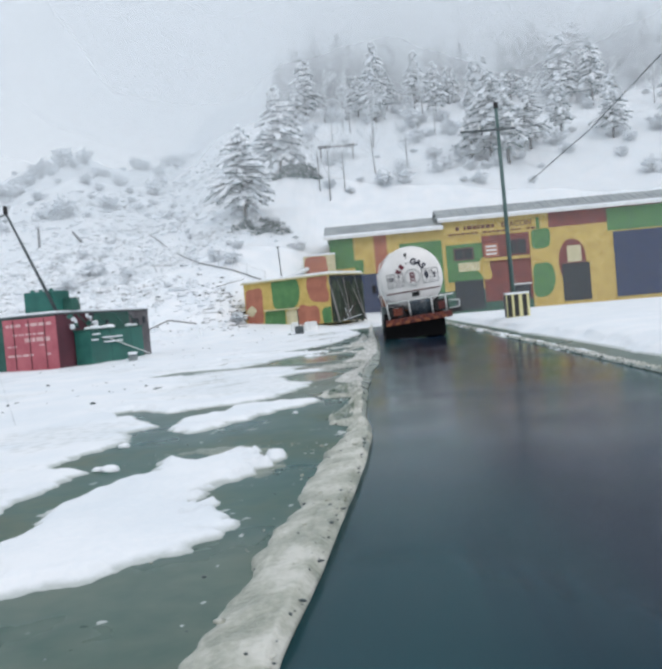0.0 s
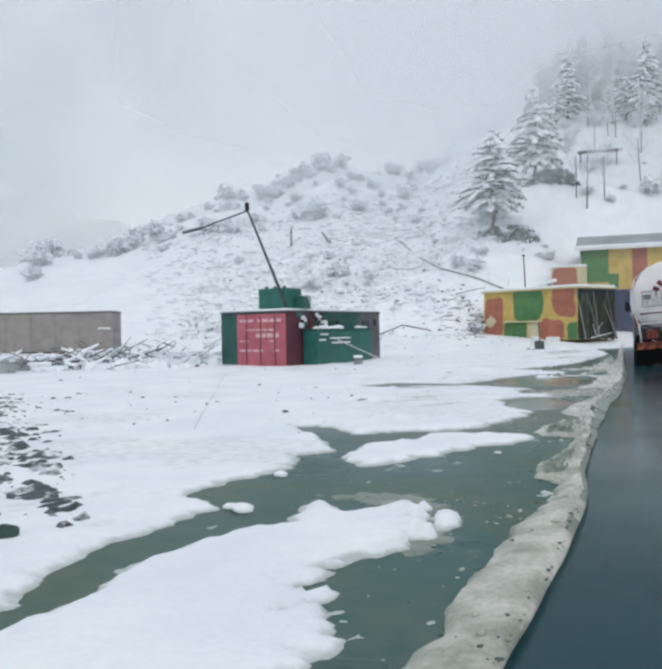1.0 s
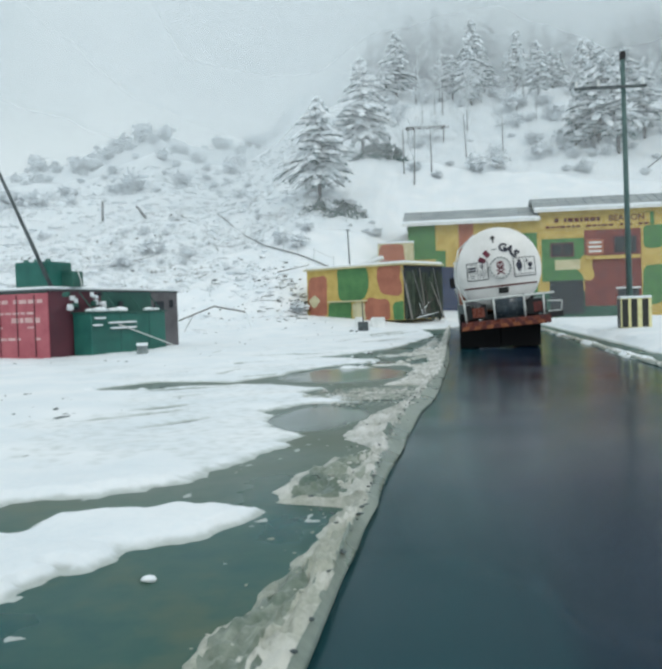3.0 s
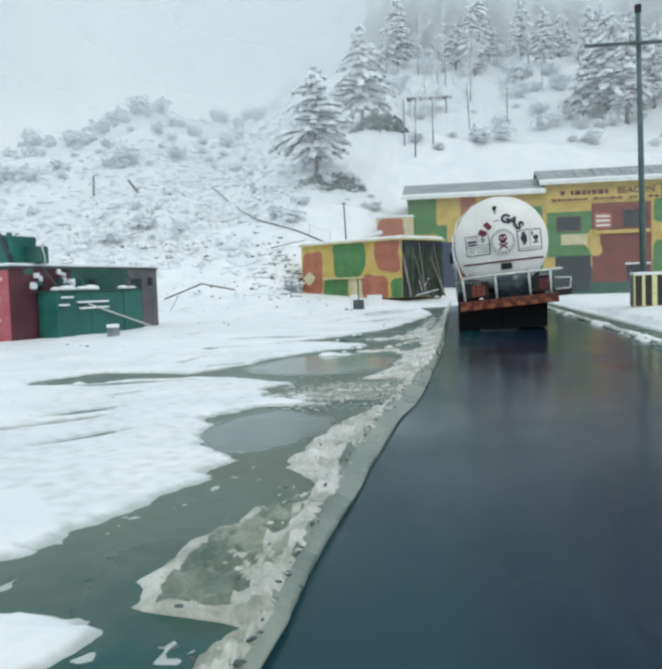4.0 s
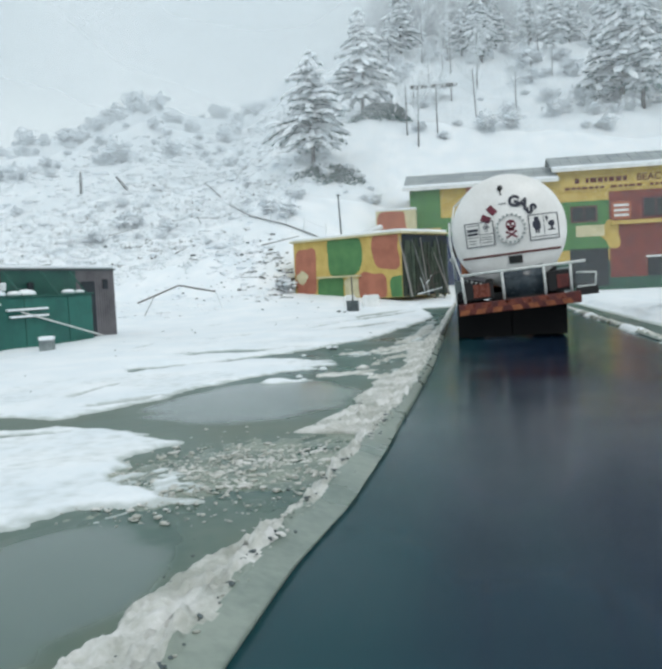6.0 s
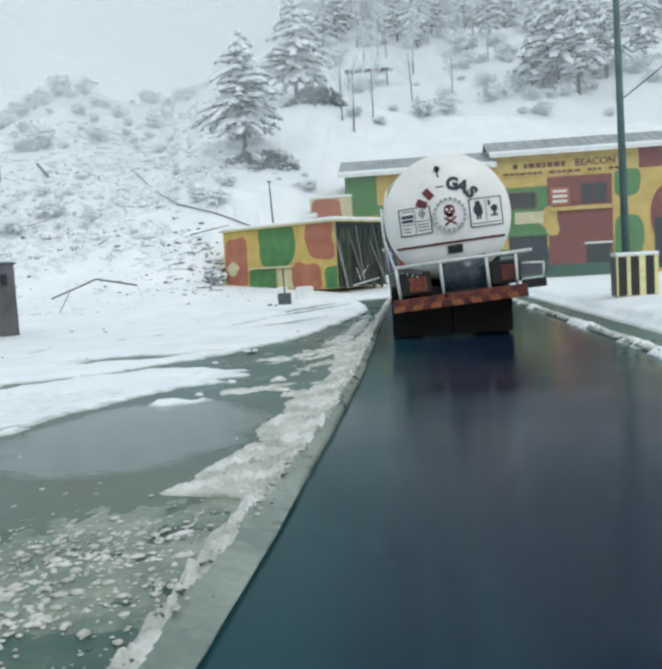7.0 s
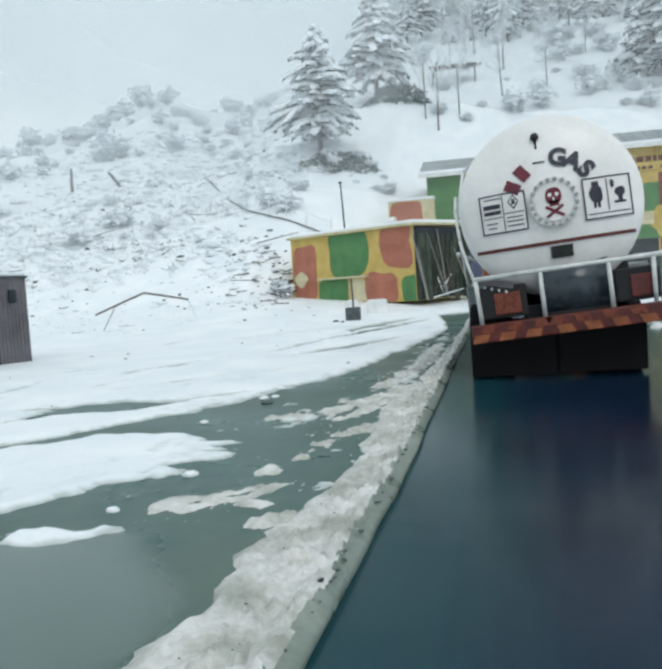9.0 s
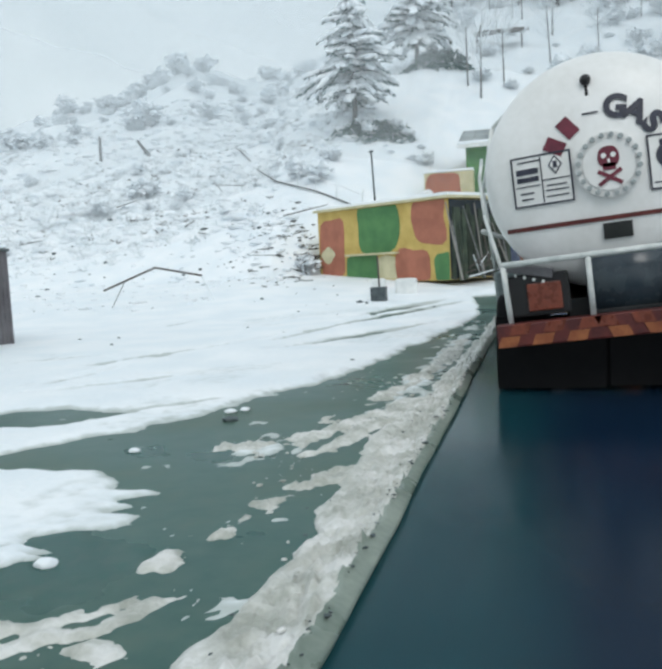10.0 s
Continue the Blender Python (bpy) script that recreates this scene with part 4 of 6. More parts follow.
def tank_shell():
    bm = bmesh.new()
    seg, rings = 64, []
    prof = [(0.42 * (1 - math.cos(a)), TANK_R * math.sin(a)) for a in np.linspace(0.02, math.pi / 2, 14)]
    prof += [(0.42 + (TANK_LEN - 0.84) * k / 6, TANK_R) for k in range(1, 7)]
    prof += [(TANK_LEN - 0.42 + 0.42 * math.sin(a), TANK_R * math.cos(a)) for a in np.linspace(0.1, math.pi / 2 - 0.02, 10)]
    for y, r in prof:
        rings.append([bm.verts.new((r * math.cos(2 * math.pi * i / seg), y, r * math.sin(2 * math.pi * i / seg))) for i in range(seg)])
    for a, b in zip(rings[:-1], rings[1:]):
        for i in range(seg):
            bm.faces.new((a[i], b[i], b[(i + 1) % seg], a[(i + 1) % seg]))
    bm.faces.new(rings[0])
    bm.faces.new(rings[-1][::-1])
    bmesh.ops.recalc_face_normals(bm, faces=bm.faces[:])
    return bm


tank = part("tank", lean(tank_shell()), M["tank"], tanker, "white painted pressure vessel with a domed end", True)
for y in (1.9, 5.3):
    bm = bmesh.new()
    bmesh.ops.create_cone(bm, cap_ends=True, segments=64, radius1=TANK_R + 0.012, radius2=TANK_R + 0.012, depth=0.09, matrix=pose(0, y, 0, 90))
    part("tank_band", lean(bm), M["rail"], tank, "", True)


def plate(name, outline, mat, depth=0.01, proud=0.0, label="", parent=None, base=None):
    """A flat decal or plate that follows the dished tank end."""
    bm = slab(outline, depth)
    bmesh.ops.subdivide_edges(bm, edges=[e for e in bm.edges if e.calc_length() > 0.12], cuts=28 if max(e.calc_length() for e in bm.edges) > 1 else 3, use_grid_fill=True)
    for v in bm.verts:
        back = v.co.y
        v.co.y = dish(v.co.x, v.co.z) - 0.006 - proud - (depth - back)
    return part(name, lean(bm), M[mat], parent or tank, label)


def rect(cx, cz, w, h, a=0.0):
    c, s = math.cos(radians(a)), math.sin(radians(a))
    return [(cx + c * x - s * z, cz + s * x + c * z) for x, z in ((-w / 2, -h / 2), (w / 2, -h / 2), (w / 2, h / 2), (-w / 2, h / 2))]


def ring_outline(cx, cz, r, n=40):
    return [(cx + r * math.cos(2 * math.pi * i / n), cz + r * math.sin(2 * math.pi * i / n)) for i in range(n)]


# manway with its ring of bolts
bm = bmesh.new()
bmesh.ops.create_cone(bm, cap_ends=True, segments=48, radius1=0.325, radius2=0.325, depth=0.05, matrix=pose(0.03, -0.005, 0.02, 90))
bmesh.ops.create_cone(bm, cap_ends=True, segments=48, radius1=0.25, radius2=0.25, depth=0.08, matrix=pose(0.03, -0.005, 0.02, 90))
manway = part("manway_cover", lean(bm), M["tank"], tank, "round bolted manway cover")
for i in range(20):
    a = 2 * math.pi * (i + 0.5) / 20
    bm = bmesh.new()
    bmesh.ops.create_cone(bm, cap_ends=True, segments=6, radius1=0.026, radius2=0.026, depth=0.07, matrix=pose(0.03 + 0.29 * math.cos(a), -0.05, 0.02 + 0.29 * math.sin(a), 90))
    part("bolt", lean(bm), M["roof"], manway)


def emblem(name, outline, mat, front=-0.056):
    return part(name, lean(slab(outline, 0.01, pose(0.03, front, 0.02))), M[mat], manway, "dark red hazard emblem" if mat == "red_ink" else "")


emblem("hazard_emblem", blob_outline(0, 0.075, 0.20, 0.21, 3, 24, 2.6, 0.03), "red_ink")
emblem("hazard_emblem", rect(0, -0.02, 0.12, 0.07), "red_ink")
for sx in (-1, 1):
    emblem("hazard_emblem", rect(0, -0.125, 0.26, 0.038, 32 * sx), "red_ink", -0.056 - 0.003 * (sx > 0))
    emblem("emblem_mark", ring_outline(0.045 * sx, 0.09, 0.026, 14), "tank", -0.061)
emblem("emblem_mark", rect(0, 0.035, 0.022, 0.04), "tank", -0.061)

# writing: two dark red brand bars, a dash, and one word in navy
for a in (150, 128):
    r = 0.57
    cx, cz = 0.03 + r * math.cos(radians(a)), 0.0 + r * math.sin(radians(a))
    plate("brand_bar", rect(cx, cz, 0.14, 0.2, a - 90), "red_ink", label="dark red block shape")
plate("dash", rect(-0.09, 0.56, 0.15, 0.016, 0), "navy_ink")


def letter(text, size, m, mat, parent, name="letter", depth=0.006, bold=0.04, rest=None, after=None):
    cu = bpy.data.curves.new(name, "FONT")
    cu.body, cu.size, cu.extrude, cu.align_x, cu.align_y = text, size, depth, "CENTER", "CENTER"
    cu.offset = size * bold
    tmp = bpy.data.objects.new(name, cu)
    scene.collection.objects.link(tmp)
    bpy.context.view_layer.update()
    me = bpy.data.meshes.new_from_object(tmp.evaluated_get(bpy.context.evaluated_depsgraph_get()))
    bpy.data.objects.remove(tmp)
    me.transform(m)
    if rest:
        for v in me.vertices:
            v.co.y += rest(v.co.x, v.co.z)
        me.transform(after)
    me.materials.append(mat)
    ob = new(name, me)
    ob.parent = parent
    return ob


for ch, a in (("G", 78), ("A", 58), ("S", 38)):
    r = 0.57
    cx, cz = 0.03 + r * math.cos(radians(a)), 0.02 + r * math.sin(radians(a))
    letter(ch, 0.31, pose(cx, -0.012, cz, 0, 90 - a, 0) @ pose(0, 0, 0, 90), M["navy_ink"], tank, bold=0.05, rest=dish, after=LEAN)


def notice(cx, cz, w, h, marks, label):
    n = plate("notice_panel", rect(cx, cz, w, h), "tank", 0.006, 0.004, label)
    t = 0.018
    for x, z, ww, hh in ((cx, cz + h / 2, w + t, t), (cx, cz - h / 2, w + t, t), (cx - w / 2, cz, t, h - t), (cx + w / 2, cz, t, h - t)):
        plate("border", rect(x, z, ww, hh), "navy_ink", 0.006, 0.012, parent=n)
    for x, z, ww, hh in marks:
        plate("printed_bar", rect(cx + x, cz + z, ww, hh), "navy_ink", 0.004, 0.013, parent=n)
    return n


notice(-0.62, -0.02, 0.58, 0.5, [(0.0, 0.0, 0.012, 0.46), (0.14, -0.01, 0.26, 0.012), (-0.14, 0.1, 0.22, 0.06), (-0.14, 0.02, 0.22, 0.05), (-0.14, -0.05, 0.24, 0.012),
       (-0.16, -0.12, 0.14, 0.016), (-0.16, -0.18, 0.12, 0.016), (0.14, -0.07, 0.2, 0.014), (0.14, -0.12, 0.22, 0.014), (0.14, -0.18, 0.22, 0.014), (-0.12, 0.2, 0.22, 0.014)],
       "white notice panel with black border and unreadable print")
plate("diamond", [(-0.48, 0.21), (-0.41, 0.11), (-0.48, 0.01), (-0.55, 0.11)], "navy_ink", 0.004, 0.013, parent=tank)
plate("diamond_field", [(-0.48, 0.185), (-0.428, 0.11), (-0.48, 0.035), (-0.532, 0.11)], "tank", 0.004, 0.018, parent=tank)
plate("diamond_mark", rect(-0.48, 0.11, 0.04, 0.07), "navy_ink", 0.004, 0.022, parent=tank)
notice(0.71, -0.02, 0.6, 0.52, [(0.0, 0.03, 0.012, 0.4), (0.0, -0.2, 0.54, 0.014)], "white notice panel with two dark pictograms")
for o in (blob_outline(0.565, 0.03, 0.17, 0.22, 5, 20, 2.4, 0.08), rect(0.565, 0.165, 0.09, 0.06), rect(0.54, -0.1, 0.035, 0.09), rect(0.59, -0.1, 0.035, 0.09),
          blob_outline(0.87, 0.03, 0.14, 0.12, 6, 18, 2.2, 0.1), rect(0.86, -0.1, 0.15, 0.03), rect(0.87, -0.05, 0.05, 0.07), blob_outline(0.78, 0.14, 0.05, 0.12, 7, 14, 2.0, 0.1)):
    plate("pictogram", o, "navy_ink", 0.004, 0.013, parent=tank)
plate("stripe", rect(0.0, -0.5, 2.06, 0.045), "maroon", label="thin dark red stripe across the tank end")
plate("number_plate", rect(0.06, -0.63, 0.28, 0.16), "black", 0.02, label="blank dark plate")
bm = tube((-0.1, 0.02, 0.74), (-0.1, 0.06, 0.86), 0.02)
bmesh.ops.create_uvsphere(bm, u_segments=14, v_segments=10, radius=0.055, matrix=Matrix.Translation((-0.1, 0.02, 0.9)))
part("top_lamp", lean(bm, pose(0, 0.08, 0)), M["chassis"], tanker, "small dark marker lamp", True)

# rear rail, posts, bumper
part("rear_rail", lean(tube((-1.12, -0.18, -0.84), (1.42, -0.18, -0.84), 0.032)), M["rail"], tanker, "white tubular guard rail", True)
for x in (-0.27, 0.58):
    part("rail_post", lean(tube((x, -0.18, -0.84), (x, -0.14, -1.46), 0.03)), M["rail"], tanker, "", True)
for x in (-1.1, 1.12):
    part("corner_post", lean(tube((x, -0.18, -0.84), (x * 0.98, -0.12, -1.5), 0.028)), M["rail"], tanker, "", True)
part("side_hoop", lean(strand([(-1.12, -0.18, -0.84), (-1.24, 0.1, -0.3), (-1.26, 0.3, 0.1), (-1.24, 0.7, 0.35)], 0.02)), M["rail"], tanker, "", True)
bumper = part("bumper", lean(box((2.5, 0.14, 0.24), (0.02, -0.14, -1.56), bevel=0.02)), M["maroon"], tanker, "dark red steel bumper with orange chevrons")
for i in range(7):
    x = -1.08 + i * 0.34
    s = 0.09 if i < 3 else -0.09
    for z0, z1, dx, mat in ((-1.672, -1.566, -s * 0.6, "orange"), (-1.556, -1.448, s * 0.75, "tail")):
        o = [(x - 0.1 + dx, z0), (x + 0.09 + dx, z0), (x + 0.09 + dx + s * 0.5, z1), (x - 0.1 + dx + s * 0.5, z1)]
        part("chevron", lean(slab(o, 0.01, pose(0, -0.222, 0))), M[mat], bumper, "orange reflective chevron")
part("bumper_end", lean(box((0.42, 0.3, 0.16), (1.42, 0.02, -1.46), bevel=0.015)), M["chassis"], tanker)
part("step_frame", lean(strand([(1.22, -0.1, -1.36), (1.58, -0.1, -1.36), (1.62, -0.1, -1.1), (1.22, -0.1, -1.06)], 0.02)), M["rail"], tanker, "", True)
for x, w in ((-0.78, 0.62), (0.92, 0.56)):
    b = part("lamp_box", lean(box((w, 0.4, 0.42), (x, 0.12, -1.18), bevel=0.03)), M["chassis"], tanker)
    part("tail_lamp", lean(box((w * 0.55, 0.03, 0.28), (x + 0.06, -0.09, -1.2), bevel=0.012)), M["tail"] if x < 0 else M["maroon"], b, "rusty red tail lamp housing")
part("hose_rack", lean(box((0.5, 0.7, 0.1), (-0.86, 0.25, -0.92), (0, 14, 0), 0.02)), M["grey_sheet"], tanker, "ribbed grey mudguard")
for k in range(5):
    part("mudguard_rib", lean(tube((-1.08 + k * 0.09, -0.1, -0.93 - k * 0.03), (-1.08 + k * 0.09, 0.55, -0.86 - k * 0.03), 0.018, seg=6)), M["rail"], tanker)
sump = bmesh.new()
bmesh.ops.create_cone(sump, cap_ends=True, segments=32, radius1=0.42, radius2=0.42, depth=0.9, matrix=pose(0.16, 0.42, -1.12, 0, 90))
part("pump_cover", lean(sump), M["pump_casing"], tanker, "glossy blue-grey pump casing under the tank", True)
part("pump_flange", lean(box((0.9, 0.5, 0.06), (0.16, 0.3, -1.44), bevel=0.01)), M["chassis"], tanker)
part("chassis_frame", lean(box((1.0, 9.6, 0.28), (0, 5.0, -1.42), bevel=0.02)), M["chassis"], tanker)
for x in (-0.75, 0.75):
    part("saddle", lean(box((0.3, 6.4, 0.5), (x, 3.6, -1.12), bevel=0.02)), M["chassis"], tanker)
    for y in (2.0, 4.6):
        part("side_locker", lean(box((0.36, 1.2, 0.55), (x * 1.5, y, -1.2), bevel=0.03)), M["tank_dirt"], tanker, "grimy steel side locker")
part("side_ladder", lean(strand([(-1.24, 0.9, -0.9), (-1.28, 0.9, 0.0), (-1.1, 0.9, 0.7), (-0.6, 0.9, 1.1)], 0.022)), M["rail"], tanker, "", True)
for k in range(6):
    part("ladder_rung", lean(tube((-1.27, 0.9, -0.75 + k * 0.22), (-1.27, 1.25, -0.75 + k * 0.22), 0.014, seg=6)), M["rail"], tanker)
part("side_pipe", lean(tube((-1.3, 0.5, -0.45), (-1.3, 6.6, -0.45), 0.03)), M["rail"], tanker, "", True)
part("mud_flap", box((1.12, 0.03, 0.74), (-0.58, 0.25, 0.4), bevel=0.008), M["rubber"], tanker)
part("mud_flap", box((1.12, 0.03, 0.74), (0.58, 0.25, 0.42), bevel=0.008), M["rubber"], tanker)
# full-width black sheet added for the dark void below the bumper
part("dark_backing", box((2.3, 0.02, 0.76), (0, 0.29, 0.43)), M["rubber"], tanker)


def wheel(x, y, twin):
    ob = None
    for k in range(2 if twin else 1):
        xx = x - math.copysign(0.3 * k, x)
        bm = bmesh.new()
        prof = [(-0.13, 0.36), (-0.14, 0.45), (-0.11, 0.505), (0.11, 0.505), (0.14, 0.45), (0.13, 0.36)]
        seg = 36
        rings = [[bm.verts.new((a, r * math.cos(2 * math.pi * i / seg), r * math.sin(2 * math.pi * i / seg))) for i in range(seg)] for a, r in prof]
        for a, b in zip(rings, rings[1:] + rings[:1]):
            for i in range(seg):
                bm.faces.new((a[i], a[(i + 1) % seg], b[(i + 1) % seg], b[i]))
        bmesh.ops.recalc_face_normals(bm, faces=bm.faces[:])
        bm.transform(pose(xx, y, 0.505))
        ob = part("tyre", bm, M["rubber"], tanker, "", True)
        rim = bmesh.new()
        bmesh.ops.create_cone(rim, cap_ends=True, segments=30, radius1=0.37, radius2=0.37, depth=0.18, matrix=pose(xx, y, 0.505, 0, 90))
        bmesh.ops.create_cone(rim, cap_ends=True, segments=20, radius1=0.14, radius2=0.1, depth=0.3, matrix=pose(xx, y, 0.505, 0, 90))
        part("rim", rim, M["iron"], ob)


for y, twin in ((0.95, True), (2.25, True), (8.6, False)):
    for x in (-1.02, 1.02):
        wheel(x, y, twin)
    part("axle", tube((-0.9, y, 0.505), (0.9, y, 0.505), 0.09), M["chassis"], tanker)

# cab
cab = part("cab", lean(box((2.4, 1.9, 2.2), (0, 8.9, -0.45), bevel=0.12)), M["orange"], tanker, "orange driver's cab")
part("windscreen", lean(box((2.0, 0.04, 0.8), (0, 9.87, 0.05), bevel=0.015)), M["glass"], cab)
for x in (-1.21, 1.21):
    part("side_window", lean(box((0.03, 0.9, 0.65), (x, 9.0, 0.1), bevel=0.01)), M["glass"], cab)
    part("mirror", lean(box((0.2, 0.08, 0.4), (x * 1.16, 9.7, 0.0), bevel=0.03)), M["chassis"], cab)
    part("headlight", lean(box((0.3, 0.05, 0.18), (x * 0.78, 9.87, -1.25), bevel=0.02)), M["white"], cab)


# ---- roadside sheds ----
SHED = Matrix.Translation((-12.0, 30.35, 0.02)) @ Matrix.Rotation(radians(-11.6), 4, "Z")
shed = empty("roadside_shed", "long sheet-metal shed, red doors at its end, green and grey sides", "shed", SHED)
SH_L, SH_W, SH_H = 7.45, 3.15, 2.08
part("wall_end", box((SH_W - 0.1, 0.06, SH_H), (-SH_W / 2 - 0.05, 0.03, SH_H / 2)), M["green_shed"], shed, "dark green end wall")
doors = part("double_door", box((2.32, 0.06, SH_H - 0.06), (-1.18, -0.033, SH_H / 2 - 0.02), bevel=0.008), M["red_door"], shed, "faded red steel double door with pale print")
for x in (-0.5, -1.18, -1.86):
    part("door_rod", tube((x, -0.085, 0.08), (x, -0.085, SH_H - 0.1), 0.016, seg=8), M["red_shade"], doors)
rnd = random.Random(3)
for z, hh in ((1.78, 0.12), (1.42, 0.07), (1.2, 0.16), (0.98, 0.06), (0.62, 0.08)):
    x = -2.2
    while x < -0.3:
        w = rnd.uniform(0.1, 0.3)
        if rnd.random() < 0.78:
            part("printed_bar", box((min(w, -0.2 - x), 0.008, hh), (x + w / 2, -0.069, z)), M["faded_print"], doors, "")
        x += w + 0.06
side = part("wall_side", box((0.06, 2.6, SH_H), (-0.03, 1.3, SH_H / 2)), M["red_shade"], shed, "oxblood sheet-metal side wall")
part("wall_side", box((0.06, 3.0, SH_H), (-0.03, 4.1, SH_H / 2)), M["green_shed"], shed, "dark green side wall")
grey = part("wall_side", box((0.05, 1.85, SH_H), (-0.03, 6.525, SH_H / 2)), M["grey_sheet"], shed, "grey corrugated side wall")
for k in range(16):
    part("corrugation", tube((0.0, 5.66 + k * 0.115, 0.02), (0.0, 5.66 + k * 0.115, SH_H - 0.02), 0.024, seg=6), M["grey_sheet"], grey)
part("door", box((0.04, 0.62, 1.7), (0.03, 6.1, 0.9), bevel=0.01), M["dark"], shed, "dark narrow doorway")
part("window", box((0.05, 0.22, 0.3), (0.03, 6.95, 1.66), bevel=0.01), M["dark"], shed, "small dark window")
part("wall_back", box((0.06, SH_L, SH_H), (-SH_W, SH_L / 2, SH_H / 2)), M["green_shed"], shed)
part("wall_far", box((SH_W - 0.08, 0.06, SH_H), (-SH_W / 2, SH_L - 0.03, SH_H / 2)), M["grey_sheet"], shed)
part("roof", box((SH_W + 0.08, SH_L + 0.1, 0.06), (-SH_W / 2, SH_L / 2, SH_H + 0.03), bevel=0.01), M["iron"], shed, "flat roof with a dark edge")
bm = box((SH_W + 0.02, SH_L + 0.04, 0.09), (-SH_W / 2, SH_L / 2, SH_H + 0.105), bevel=0.04)
part("roof_snow", bm, M["snow"], shed, "layer of fresh snow")
kiosk = empty("shop_counter", "green painted shop counter with snow on its ledges", "counter", SHED @ pose(0.02, 1.0, 0))
front = part("counter_front", box((0.7, 4.3, 1.36), (0.37, 2.2, 0.68), (0, 0, 0), 0.03), M["green_tank"], kiosk)
part("counter_top", box((0.8, 4.4, 0.05), (0.38, 2.2, 1.385), bevel=0.01), M["green_shed"], kiosk)
for y in (1.6, 3.3):
    part("counter_seam", box((0.012, 0.03, 1.3), (0.726, y, 0.68)), M["green_shed"], kiosk)
for z, y0, w in ((1.04, 0.9, 1.5), (0.86, 1.0, 1.4), (1.2, 0.2, 0.5), (0.98, 0.1, 0.4)):
    part("ledge", box((0.08, w, 0.03), (0.76, y0 + w / 2, z - 0.035), bevel=0.008), M["green_shed"], kiosk)
    part("ledge_snow", box((0.1, w, 0.06), (0.77, y0 + w / 2, z), bevel=0.025), M["snow"], kiosk, "strip of snow")
for y, r in ((0.3, 0.12), (0.8, 0.2), (1.5, 0.14), (1.9, 0.2), (3.6, 0.14), (4.1, 0.1)):
    bm = bmesh.new()
    bmesh.ops.create_icosphere(bm, subdivisions=2, radius=r, matrix=pose(0.5, y, 1.45) @ Matrix.Diagonal((1.3, 1.6, 0.6, 1)))
    part("snow_lump", bm, M["snow"], kiosk, "lump of snow", True)
for y in (0.3, 1.6, 3.0, 4.2):
    part("awning_post", tube((0.68, y, 1.38), (0.1, y, 2.06), 0.022, seg=6), M["green_shed"], kiosk)
part("prop_bar", tube((0.78, 1.4, 0.98), (0.9, 4.5, 0.14), 0.025, seg=8), M["rail"], kiosk, "pale leaning bar")
for k in range(16):
    y, z = rnd.uniform(-0.7, 1.6), rnd.uniform(1.4, 2.0)
    part("hanging_bag", box((rnd.uniform(0.08, 0.2), rnd.uniform(0.06, 0.2), rnd.uniform(0.06, 0.22)), (rnd.uniform(0.08, 0.4), y, z), (rnd.uniform(-20, 20), 0, rnd.uniform(0, 40)), 0.03), (M["snow"], M["dark"], M["green_shed"], M["snow"])[k % 4], kiosk, "small snowy bag")
for y, z in ((0.2, 1.62), (1.2, 1.72), (2.6, 1.66)):
    part("hanging_bag", box((0.1, 0.24, 0.2), (0.06, y, z), (0, 0, 12), 0.04), M["snow"] if y == 1.2 else M["dark"], kiosk, "small bag")
box_on_snow = empty("snowy_box", "small pale box half buried in snow beside the counter", "box", pose(-9.6, 31.7, ground_z(-9.6, 31.7) - 0.05, 0, 0, 20))
part("box_body", box((0.34, 0.34, 0.3), (0, 0, 0.15), bevel=0.03), M["tank_dirt"], box_on_snow)
part("snow_cap", box((0.36, 0.36, 0.1), (0, 0, 0.35), bevel=0.045), M["snow"], box_on_snow, "cap of snow")
wt = empty("water_tank", "green rectangular water tank on the shed roof", "water tank", SHED @ pose(-0.9, 0.9, SH_H + 0.13))
part("tank_body", box((1.3, 1.15, 0.82), (0, 0, 0.41), bevel=0.05), M["green_tank"], wt)
part("tank_box", box((0.5, 0.5, 0.5), (0.85, 0.3, 0.26), bevel=0.04), M["green_shed"], wt, "smaller dark green box")
for x in (-0.5, -0.1, 0.35):
    part("filler_cap", tube((x, -0.2, 0.82), (x, -0.2, 0.92), 0.1, 0.07), M["green_tank"], wt)
part("hose", strand([(1.05, 0.2, 0.5), (1.3, 0.0, 0.55), (1.5, -0.1, 0.2), (1.55, -0.15, -0.05)], 0.015), M["rail"], wt)
lampm = empty("leaning_lamp_post", "leaning dark street lamp post rising from the shed roof", "street lamp", pose(-12.1, 30.78, SH_H + 0.1))
top = Vector((-13.35, 29.87, 6.09)) - Vector((-12.1, 30.78, SH_H + 0.1))
part("post", tube((0, 0, 0), top, 0.065, 0.045), M["iron"], lampm, "", True)
part("arm", tube(top - Vector((0, 0, 0.12)), top + Vector((-1.55, -0.85, -0.78)), 0.03), M["iron"], lampm, "", True)
part("lamp_head", box((0.75, 0.2, 0.1), top + Vector((-1.8, -1.0, -0.86)), (0, -14, 29), 0.04), M["iron"], lampm, "flat lamp head")
part("lamp_snow", box((0.7, 0.18, 0.07), top + Vector((-1.82, -1.0, -0.78)), (0, -14, 29), 0.03), M["snow"], lampm, "snow on the lamp head")
part("bracket", box((0.16, 0.12, 0.3), top + Vector((0.02, 0, 0.05)), (0, 0, 20), 0.02), M["chassis"], lampm)


